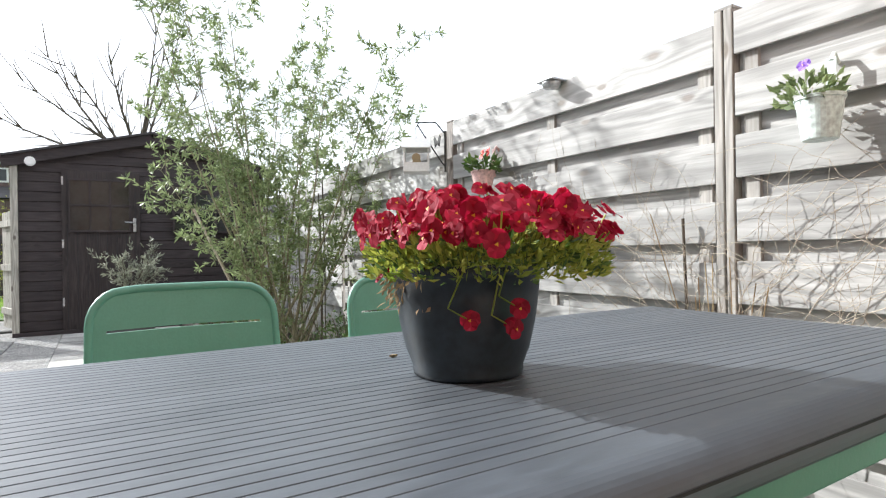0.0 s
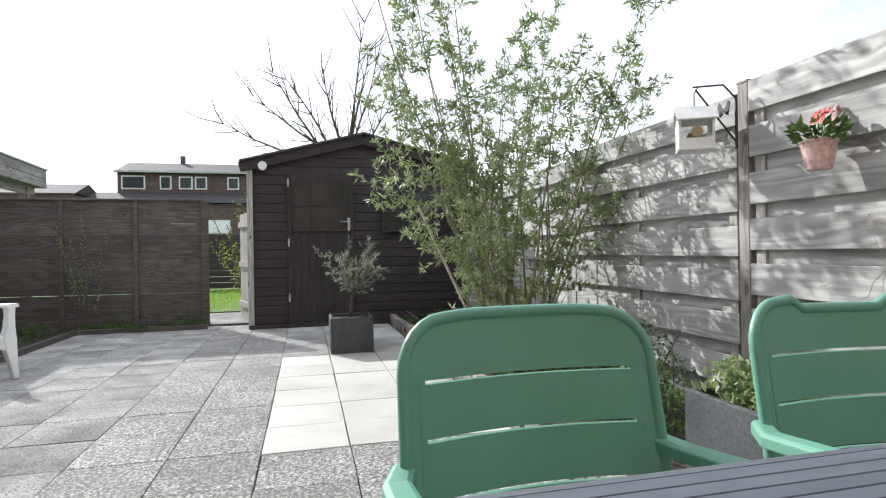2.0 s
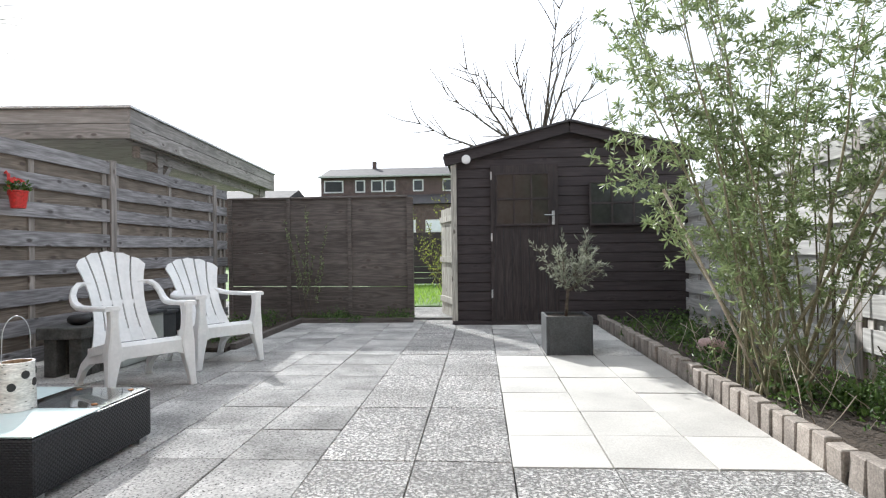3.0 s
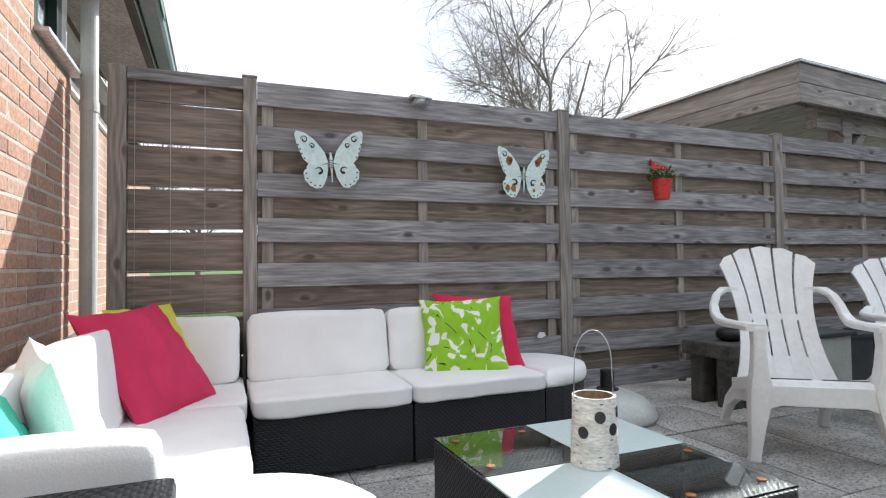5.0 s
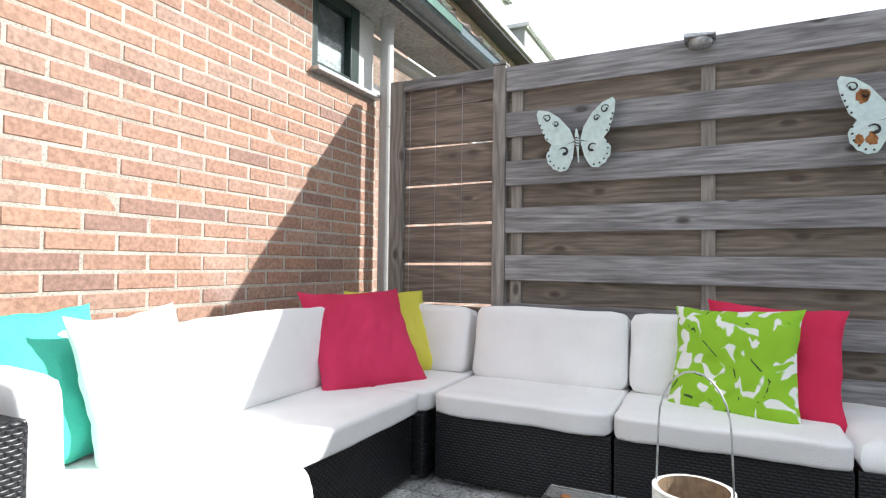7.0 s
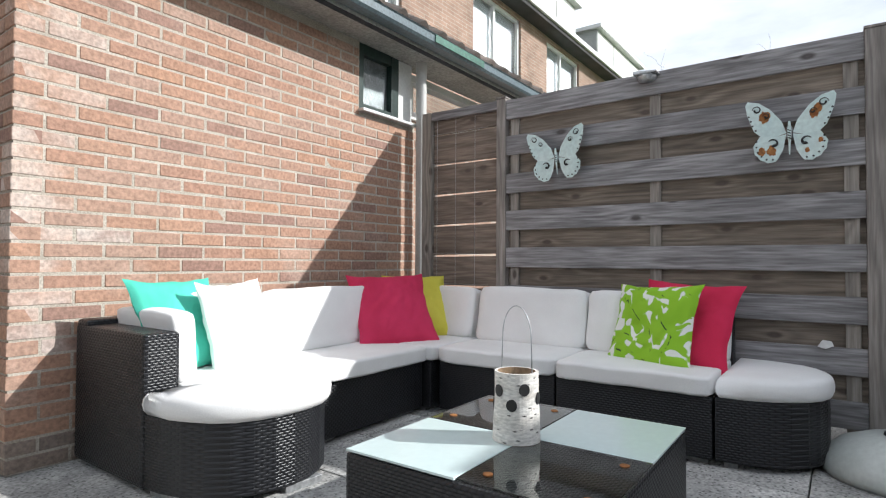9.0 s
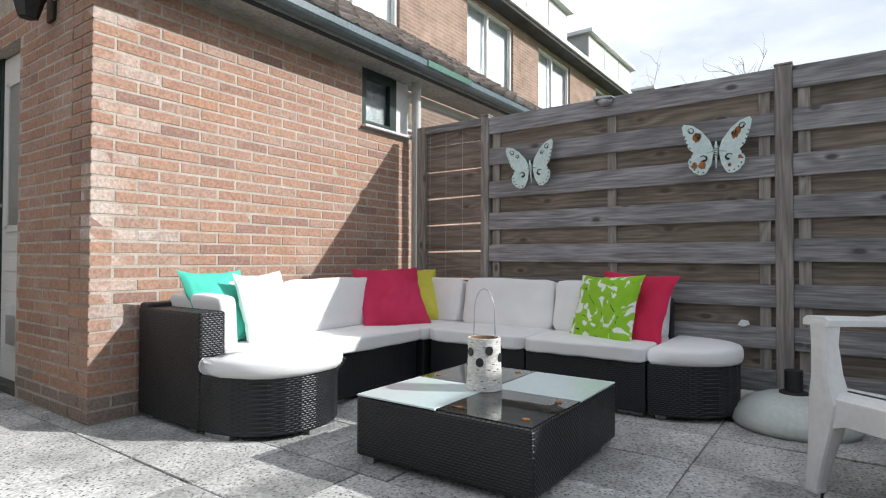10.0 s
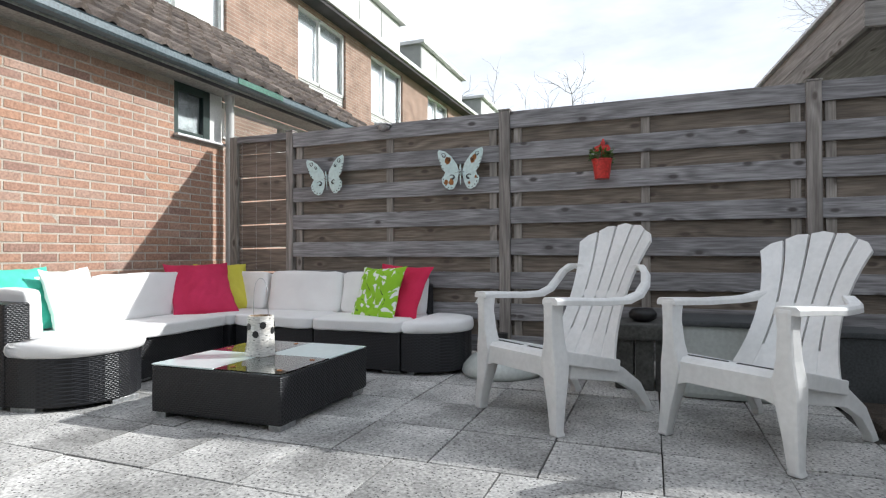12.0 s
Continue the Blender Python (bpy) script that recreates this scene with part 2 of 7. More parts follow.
def leaf_print(name, c1, c2):
    """Printed cotton: broad green leaf shapes, white between them here and there, thin dark stalks."""
    m, n, l, b = nodes_of(name)
    tc, warp, bend = n.new("ShaderNodeTexCoord"), n.new("ShaderNodeTexNoise"), n.new("ShaderNodeVectorMath")
    flat = n.new("ShaderNodeMapping")
    flat.inputs["Scale"].default_value = (1.0, 0.0, 0.85)
    l.new(tc.outputs["Object"], flat.inputs["Vector"])
    warp.inputs["Scale"].default_value, warp.inputs["Detail"].default_value = 11.0, 1
    l.new(flat.outputs[0], warp.inputs["Vector"])
    bend.operation = "MULTIPLY_ADD"
    bend.inputs[1].default_value = (0.07, 0.0, 0.07)
    l.new(warp.outputs["Color"], bend.inputs[0])
    l.new(flat.outputs[0], bend.inputs[2])
    edge, gate, stalk = n.new("ShaderNodeTexVoronoi"), n.new("ShaderNodeTexNoise"), n.new("ShaderNodeTexVoronoi")
    edge.feature = stalk.feature = "DISTANCE_TO_EDGE"
    edge.inputs["Scale"].default_value, stalk.inputs["Scale"].default_value = 13.0, 9.0
    gate.inputs["Scale"].default_value, gate.inputs["Detail"].default_value = 17.0, 1
    for node in (edge, gate, stalk):
        l.new(bend.outputs[0], node.inputs["Vector"])

    def step(src, lo, hi, flip):
        r = n.new("ShaderNodeValToRGB")
        r.color_ramp.elements[0].position, r.color_ramp.elements[1].position = lo, hi
        if flip:
            r.color_ramp.elements[0].color, r.color_ramp.elements[1].color = (1, 1, 1, 1), (0, 0, 0, 1)
        l.new(src, r.inputs["Fac"])
        return r.outputs["Color"]

    def times(x, y):
        nd = n.new("ShaderNodeMath")
        nd.operation = "MULTIPLY"
        l.new(x, nd.inputs[0])
        l.new(y, nd.inputs[1])
        return nd.outputs[0]

    white = times(step(edge.outputs["Distance"], 0.13, 0.15, True), step(gate.outputs["Fac"], 0.53, 0.56, False))
    dark = times(step(stalk.outputs["Distance"], 0.014, 0.02, True), step(gate.outputs["Fac"], 0.40, 0.43, True))
    tone = n.new("ShaderNodeValToRGB")
    tone.color_ramp.elements[0].color, tone.color_ramp.elements[1].color = rgba(c1), rgba(c2)
    l.new(warp.outputs["Fac"], tone.inputs["Fac"])
    last = tone.outputs["Color"]
    for fac, colour in ((white, (0.80, 0.82, 0.76)), (dark, (0.03, 0.06, 0.02))):
        mx = n.new("ShaderNodeMixRGB")
        l.new(fac, mx.inputs["Fac"])
        l.new(last, mx.inputs["Color1"])
        mx.inputs["Color2"].default_value = rgba(colour)
        last = mx.outputs["Color"]
    l.new(last, b.inputs["Base Color"])
    b.inputs["Roughness"].default_value = 0.9
    weave, bp = n.new("ShaderNodeTexNoise"), n.new("ShaderNodeBump")
    weave.inputs["Scale"].default_value = 300.0
    l.new(tc.outputs["Object"], weave.inputs["Vector"])
    bp.inputs["Strength"].default_value, bp.inputs["Distance"].default_value = 0.3, 0.004
    l.new(weave.outputs["Fac"], bp.inputs["Height"])
    l.new(bp.outputs[0], b.inputs["Normal"])
    return m


def brick_sheet(name, c1, c2, mortar):
    """Brickwork far off: courses of 62 mm."""
    m, n, l, b = nodes_of(name)
    tc = n.new("ShaderNodeTexCoord")
    sep, comb, add = n.new("ShaderNodeSeparateXYZ"), n.new("ShaderNodeCombineXYZ"), n.new("ShaderNodeMath")
    l.new(tc.outputs["Object"], sep.inputs[0])
    l.new(sep.outputs["X"], add.inputs[0])
    l.new(sep.outputs["Y"], add.inputs[1])
    l.new(add.outputs[0], comb.inputs["X"])
    l.new(sep.outputs["Z"], comb.inputs["Y"])
    br = n.new("ShaderNodeTexBrick")
    br.inputs["Scale"].default_value = 1.0
    br.inputs["Brick Width"].default_value, br.inputs["Row Height"].default_value = 0.22, 0.0615
    br.inputs["Mortar Size"].default_value = 0.005
    br.inputs["Color1"].default_value, br.inputs["Color2"].default_value = rgba(c1), rgba(c2)
    br.inputs["Mortar"].default_value = rgba(mortar)
    l.new(comb.outputs[0], br.inputs["Vector"])
    ns = n.new("ShaderNodeTexNoise")
    ns.inputs["Scale"].default_value, ns.inputs["Detail"].default_value = 3.0, 6
    l.new(tc.outputs["Object"], ns.inputs["Vector"])
    mr = n.new("ShaderNodeMapRange")
    mr.inputs["From Min"].default_value, mr.inputs["From Max"].default_value = 0.3, 0.7
    mr.inputs["To Min"].default_value, mr.inputs["To Max"].default_value = 0.75, 1.25
    l.new(ns.outputs["Fac"], mr.inputs["Value"])
    hsv = n.new("ShaderNodeHueSaturation")
    l.new(mr.outputs[0], hsv.inputs["Value"])
    l.new(br.outputs["Color"], hsv.inputs["Color"])
    l.new(hsv.outputs["Color"], b.inputs["Base Color"])
    bp = n.new("ShaderNodeBump")
    bp.invert = True
    bp.inputs["Strength"].default_value, bp.inputs["Distance"].default_value = 0.7, 0.006
    l.new(br.outputs["Fac"], bp.inputs["Height"])
    l.new(bp.outputs[0], b.inputs["Normal"])
    b.inputs["Roughness"].default_value = 0.9
    return m


def brick_piece(name, chalk_from=0.55, chalk_max=0.5, chalk_colour=(0.55, 0.43, 0.36), dull=1.0):
    """Fired brick: each piece its own red-brown, sooty or chalky patches on the face."""
    m, n, l, b = nodes_of(name)
    info, tc = n.new("ShaderNodeObjectInfo"), n.new("ShaderNodeTexCoord")
    geo = n.new("ShaderNodeNewGeometry")
    rsum = n.new("ShaderNodeMath")
    rsum.operation = "ADD"
    l.new(info.outputs["Random"], rsum.inputs[0])
    l.new(geo.outputs["Random Per Island"], rsum.inputs[1])
    frac = n.new("ShaderNodeMath")
    frac.operation = "FRACT"
    l.new(rsum.outputs[0], frac.inputs[0])
    ramp = n.new("ShaderNodeValToRGB")
    e = ramp.color_ramp.elements
    e[0].position, e[0].color = 0.0, (0.378, 0.222, 0.160, 1)
    e[1].position, e[1].color = 1.0, (0.325, 0.198, 0.153, 1)
    for p, c in ((0.3, (0.415, 0.245, 0.170, 1)), (0.55, (0.395, 0.262, 0.202, 1)), (0.8, (0.432, 0.250, 0.165, 1)), (0.93, (0.30, 0.183, 0.145, 1))):
        x = e.new(p)
        x.color = c
    l.new(frac.outputs[0], ramp.inputs["Fac"])
    ns, fine = n.new("ShaderNodeTexNoise"), n.new("ShaderNodeTexNoise")
    ns.inputs["Scale"].default_value, ns.inputs["Detail"].default_value = 2.6, 6
    fine.inputs["Scale"].default_value, fine.inputs["Detail"].default_value = 70.0, 5
    l.new(geo.outputs["Position"], ns.inputs["Vector"])
    l.new(geo.outputs["Position"], fine.inputs["Vector"])
    chalk = n.new("ShaderNodeValToRGB")
    chalk.color_ramp.elements[0].position, chalk.color_ramp.elements[1].position = chalk_from, chalk_from + 0.2
    chalk.color_ramp.elements[1].color = (chalk_max, chalk_max, chalk_max, 1)
    l.new(ns.outputs["Fac"], chalk.inputs["Fac"])
    mx = n.new("ShaderNodeMixRGB")
    mx.inputs["Color2"].default_value = rgba(chalk_colour)
    l.new(chalk.outputs["Color"], mx.inputs["Fac"])
    l.new(ramp.outputs["Color"], mx.inputs["Color1"])
    mr = n.new("ShaderNodeMapRange")
    mr.inputs["From Min"].default_value, mr.inputs["From Max"].default_value = 0.3, 0.7
    mr.inputs["To Min"].default_value, mr.inputs["To Max"].default_value = 0.7, 1.2
    l.new(fine.outputs["Fac"], mr.inputs["Value"])
    hsv = n.new("ShaderNodeHueSaturation")
    l.new(mr.outputs[0], hsv.inputs["Value"])
    l.new(mx.outputs["Color"], hsv.inputs["Color"])
    l.new(hsv.outputs["Color"], b.inputs["Base Color"])
    b.inputs["Roughness"].default_value = 0.88
    bp = n.new("ShaderNodeBump")
    bp.inputs["Strength"].default_value, bp.inputs["Distance"].default_value = 0.5, 0.004
    l.new(fine.outputs["Fac"], bp.inputs["Height"])
    l.new(bp.outputs[0], b.inputs["Normal"])
    return m


WOOD_Y = timber("weathered_board", (0.185, 0.175, 0.178), (0.35, 0.34, 0.345), "y", knot=(0.045, 0.036, 0.032), spread=0.17)
WOOD_Z = timber("weathered_batten", (0.25, 0.22, 0.19), (0.38, 0.345, 0.31), "z")
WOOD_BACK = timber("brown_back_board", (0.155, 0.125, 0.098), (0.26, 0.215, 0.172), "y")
PALE_Y = timber("pale_board", (0.43, 0.425, 0.41), (0.52, 0.515, 0.50), "y", knot=(0.27, 0.24, 0.21))
PALE_Z = timber("pale_batten", (0.36, 0.34, 0.31), (0.48, 0.46, 0.43), "z", knot=(0.2, 0.17, 0.14))
POST_GREY = timber("grey_post", (0.22, 0.195, 0.175), (0.34, 0.31, 0.285), "z")
DARK_X = timber("dark_stained_board", (0.032, 0.024, 0.026), (0.05, 0.039, 0.04), "x", knot=(0.02, 0.015, 0.015))
DARK_Z = timber("dark_stained_upright", (0.030, 0.022, 0.022), (0.055, 0.042, 0.04), "z", knot=(0.02, 0.015, 0.015))
BACKFENCE_X = timber("old_brown_board", (0.095, 0.08, 0.073), (0.17, 0.145, 0.13), "x")
GATE_Z = timber("pale_gate_plank", (0.34, 0.32, 0.28), (0.5, 0.48, 0.42), "z")
CARPORT_Y = timber("carport_board", (0.24, 0.22, 0.205), (0.36, 0.335, 0.315), "y")
CARPORT_X = timber("carport_front_board", (0.24, 0.22, 0.205), (0.36, 0.335, 0.315), "x")
BARK = surface("bark", (0.07, 0.055, 0.042), (0.15, 0.125, 0.10), 0.9, 12, 90, 0.5)
BARK_PALE = surface("olive_green_bark", (0.17, 0.16, 0.10), (0.30, 0.27, 0.17), 0.8, 14, 90, 0.4)
TWIG = surface("dry_stem", (0.36, 0.30, 0.23), (0.56, 0.50, 0.41), 0.8, 14, 90, 0.3)
BRICK = brick_piece("red_brick")
BRICK_CHALK = brick_piece("chalky_brick", 0.41, 0.72, (0.70, 0.65, 0.60))
BRICK_CEMENT = brick_piece("cement_smeared_brick", 0.2, 0.8, (0.25, 0.215, 0.185))
MORTAR = surface("mortar", (0.40, 0.355, 0.295), (0.54, 0.49, 0.42), 0.95, 9, 140, 0.5)
FAR_BRICK = brick_sheet("far_brickwork", (0.37, 0.245, 0.185), (0.31, 0.20, 0.15), (0.42, 0.37, 0.31))
DARK_BRICK = brick_sheet("dark_brickwork", (0.12, 0.075, 0.065), (0.09, 0.06, 0.055), (0.16, 0.14, 0.13))
SLAB = surface("washed_concrete", (0.27, 0.267, 0.257), (0.59, 0.58, 0.558), 0.95, 2.6, 75, 0.7, spread=0.11, fine_amount=0.42,
               speck=((0.11, 0.106, 0.10), 56.0, 0.16))
PEBBLE = surface("pebble_aggregate", (0.46, 0.45, 0.43), (0.70, 0.685, 0.66), 0.75, 3.2, 62, 1.0, spread=0.1, fine_amount=0.75,
                 bump_distance=0.008, speck=((0.25, 0.243, 0.232), 84.0, 0.56), gaps=True)
for stone in (SLAB, PEBBLE):
    stone.node_tree.nodes["Principled BSDF"].inputs["Specular IOR Level"].default_value = 0.2
    stone.node_tree.nodes["Principled BSDF"].inputs["Diffuse Roughness"].default_value = 0.75
PALE_SLAB = surface("pale_sandstone", (0.38, 0.367, 0.342), (0.50, 0.482, 0.45), 0.85, 2.2, 120, 0.25, spread=0.07, fine_amount=0.16)
SAND = surface("joint_sand", (0.045, 0.042, 0.038), (0.09, 0.085, 0.075), 0.95, 8, 120, 0.4)
SOIL = surface("soil", (0.035, 0.026, 0.019), (0.075, 0.057, 0.042), 0.95, 14, 60, 1.0, bump_distance=0.02)
GRASS_SHEET = surface("grass_ground", (0.07, 0.13, 0.03), (0.13, 0.22, 0.05), 0.9, 0.6, 30, 0.8, bump_distance=0.03)
WHITE_PLASTIC = surface("white_resin", (0.70, 0.71, 0.70), (0.80, 0.80, 0.79), 0.42, 5, 40, 0.06, fine_amount=0.05)
GREEN_METAL = surface("sage_green_resin", (0.118, 0.285, 0.208), (0.138, 0.32, 0.238), 0.42, 4, 160, 0.08, fine_amount=0.05)
TABLE_TOP = surface("anthracite_slat", (0.062, 0.073, 0.087), (0.097, 0.111, 0.127), 0.43, 2.4, 60, 0.1, stretch=(0.3, 1, 1), fine_amount=0.18)
DARK_GROOVE = surface("groove", (0.02, 0.02, 0.022), (0.035, 0.035, 0.038), 0.8)
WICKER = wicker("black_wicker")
CLOTH = surface("white_canvas", (0.80, 0.79, 0.78), (0.87, 0.865, 0.855), 0.9, 5, 260, 0.25, fine_amount=0.05, sheen=0.2)
PINK = surface("raspberry_cotton", (0.56, 0.022, 0.085), (0.66, 0.035, 0.12), 0.9, 5, 300, 0.3, fine_amount=0.12)
RED = surface("crimson_cotton", (0.56, 0.012, 0.06), (0.66, 0.022, 0.09), 0.9, 5, 300, 0.3, fine_amount=0.12)
YELLOW = surface("lemon_cotton", (0.60, 0.55, 0.05), (0.70, 0.64, 0.09), 0.9, 5, 300, 0.3, fine_amount=0.1)
TURQ = surface("turquoise_cotton", (0.07, 0.50, 0.37), (0.10, 0.57, 0.43), 0.9, 5, 300, 0.3, fine_amount=0.1)
LIME = leaf_print("lime_leaf_print", (0.25, 0.50, 0.015), (0.31, 0.57, 0.03))
PLASTIC_DARK = surface("dark_blue_grey_pot", (0.014, 0.022, 0.030), (0.028, 0.038, 0.048), 0.42, 4, 60, 0.1)
PLANTER_GREY = surface("slate_planter", (0.05, 0.055, 0.058), (0.085, 0.09, 0.094), 0.6, 5, 90, 0.2)
STEEL = surface("zinc", (0.45, 0.46, 0.47), (0.60, 0.61, 0.62), 0.4, 5, 60, 0.1, metal=0.7)
PIPE_GREY = surface("grey_pvc", (0.46, 0.46, 0.44), (0.53, 0.53, 0.51), 0.45, 4, 60, 0.05, fine_amount=0.06)
GUTTER = surface("blue_grey_gutter", (0.085, 0.125, 0.145), (0.14, 0.185, 0.205), 0.4, 2, 60, 0.1)
GREEN_PAINT = surface("dark_green_paint", (0.012, 0.032, 0.026), (0.022, 0.045, 0.038), 0.35, 4, 60, 0.08)
WHITE_PAINT = surface("white_paint", (0.70, 0.70, 0.68), (0.80, 0.80, 0.78), 0.5, 3, 60, 0.08, fine_amount=0.08)
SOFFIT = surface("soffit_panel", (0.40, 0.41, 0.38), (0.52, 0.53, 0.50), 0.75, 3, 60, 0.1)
# darker copy of the soffit colour, with the eave's shadow painted in
SOFFIT_SHADED = surface("shaded_soffit_board", (0.26, 0.26, 0.24), (0.36, 0.36, 0.335), 0.8, 3, 60, 0.15)
ROOF_TILE = surface("mossy_roof_tile", (0.10, 0.078, 0.066), (0.20, 0.165, 0.14), 0.85, 9, 70, 0.5, spread=0.4)
ROOF_DARK = surface("roof_felt", (0.045, 0.042, 0.045), (0.075, 0.07, 0.072), 0.85, 3, 60, 0.3)
PANE = glassy("window_pane", (0.86, 0.9, 0.9), 0.0, 0.0)
# opaque panes: dark reflections and the unlit inside are put into the colour
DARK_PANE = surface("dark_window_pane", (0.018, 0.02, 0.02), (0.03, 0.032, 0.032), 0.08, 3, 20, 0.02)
# white blinds, whitened further to stand in for sky reflected in the panes
CURTAIN = surface("white_blind", (0.74, 0.76, 0.78), (0.82, 0.84, 0.86), 0.8, 3, 60, 0.05, fine_amount=0.05)
# mottled grey that stands in for trees reflected in the kitchen window
REFLECT_GREY = surface("grey_pane_reflection", (0.20, 0.215, 0.22), (0.36, 0.38, 0.385), 0.8, 9, 60, 0.1)
# near-black sheets behind glass, the gloom of the rooms painted in
ROOM_SHADE = surface("painted_room_shade", (0.05, 0.055, 0.058), (0.09, 0.095, 0.1), 0.8)
FROST = surface("frosted_glass", (0.60, 0.72, 0.71), (0.66, 0.77, 0.76), 0.12, 2, 40, 0.02, fine_amount=0.03)
CLEAR_TOP = glassy("smoked_clear_glass", (0.80, 0.85, 0.83), 0.02, 0.0)
BUTTERFLY = surface("pale_blue_enamel", (0.58, 0.72, 0.70), (0.68, 0.79, 0.76), 0.45, 9, 50, 0.1, fine_amount=0.12)
RUST = surface("rust", (0.28, 0.10, 0.025), (0.42, 0.19, 0.06), 0.8, 20, 80, 0.4)
BLACK_METAL = surface("black_iron", (0.012, 0.012, 0.012), (0.028, 0.028, 0.028), 0.5)
BIRCH = surface("birch_bark", (0.58, 0.55, 0.50), (0.80, 0.78, 0.74), 0.8, 7, 45, 0.4, stretch=(1, 1, 3.5), fine_amount=0.3,
                speck=((0.06, 0.05, 0.045), 22.0, 0.10))
BARK_INSIDE = surface("birch_core", (0.25, 0.17, 0.10), (0.36, 0.26, 0.17), 0.9, 12, 60, 0.4)
RED_POT = surface("red_glaze", (0.52, 0.03, 0.025), (0.60, 0.045, 0.035), 0.35, 5, 60, 0.08)
PINK_POT = surface("old_pink_metal", (0.62, 0.40, 0.38), (0.70, 0.48, 0.45), 0.5, 5, 60, 0.08)
MINT_POT = surface("pale_mint_metal", (0.66, 0.76, 0.72), (0.74, 0.82, 0.79), 0.45, 5, 60, 0.06)
CONCRETE = surface("umbrella_concrete", (0.50, 0.53, 0.50), (0.60, 0.63, 0.60), 0.35, 5, 60, 0.05, fine_amount=0.1)
STONE_DARK = surface("dark_stone", (0.06, 0.06, 0.056), (0.12, 0.12, 0.11), 0.9, 9, 60, 0.6)
STONE_PINK = surface("pinkish_stone", (0.40, 0.27, 0.25), (0.52, 0.38, 0.35), 0.85, 9, 60, 0.3)
LEAF = leafy("willow_leaf", (0.13, 0.18, 0.075), (0.33, 0.40, 0.19), 0.42, 0.4)
LEAF_OLIVE = leafy("olive_leaf", (0.16, 0.18, 0.125), (0.40, 0.42, 0.33), 0.5, 0.3)
LEAF_LOW = leafy("ground_cover_leaf", (0.035, 0.075, 0.018), (0.12, 0.20, 0.045), 0.5, 0.25)
LEAF_LIME = leafy("fresh_leaf", (0.17, 0.25, 0.03), (0.50, 0.52, 0.10), 0.5, 0.4)
LEAF_DRY = leafy("dry_leaf", (0.28, 0.18, 0.09), (0.50, 0.40, 0.24), 0.8, 0.2)
PETAL = leafy("crimson_petal", (0.07, 0.001, 0.014), (0.58, 0.010, 0.055), 0.7, 0.38)
PETAL_RED = leafy("scarlet_petal", (0.50, 0.012, 0.01), (0.62, 0.03, 0.02), 0.5, 0.2)
PETAL_EYE = leafy("yellow_eye", (0.75, 0.30, 0.02), (0.85, 0.48, 0.04), 0.5, 0.2)
PETAL_PURPLE = leafy("purple_petal", (0.22, 0.10, 0.55), (0.32, 0.16, 0.65), 0.5, 0.3)
GRASS = leafy("grass_blade", (0.14, 0.27, 0.035), (0.33, 0.48, 0.08), 0.5, 0.45)
# bark paled for the far trees: distance haze is in the colour
HAZE_WOOD = surface("hazed_twigs", (0.20, 0.17, 0.16), (0.28, 0.245, 0.23), 0.9, 3, 40, 0.2)


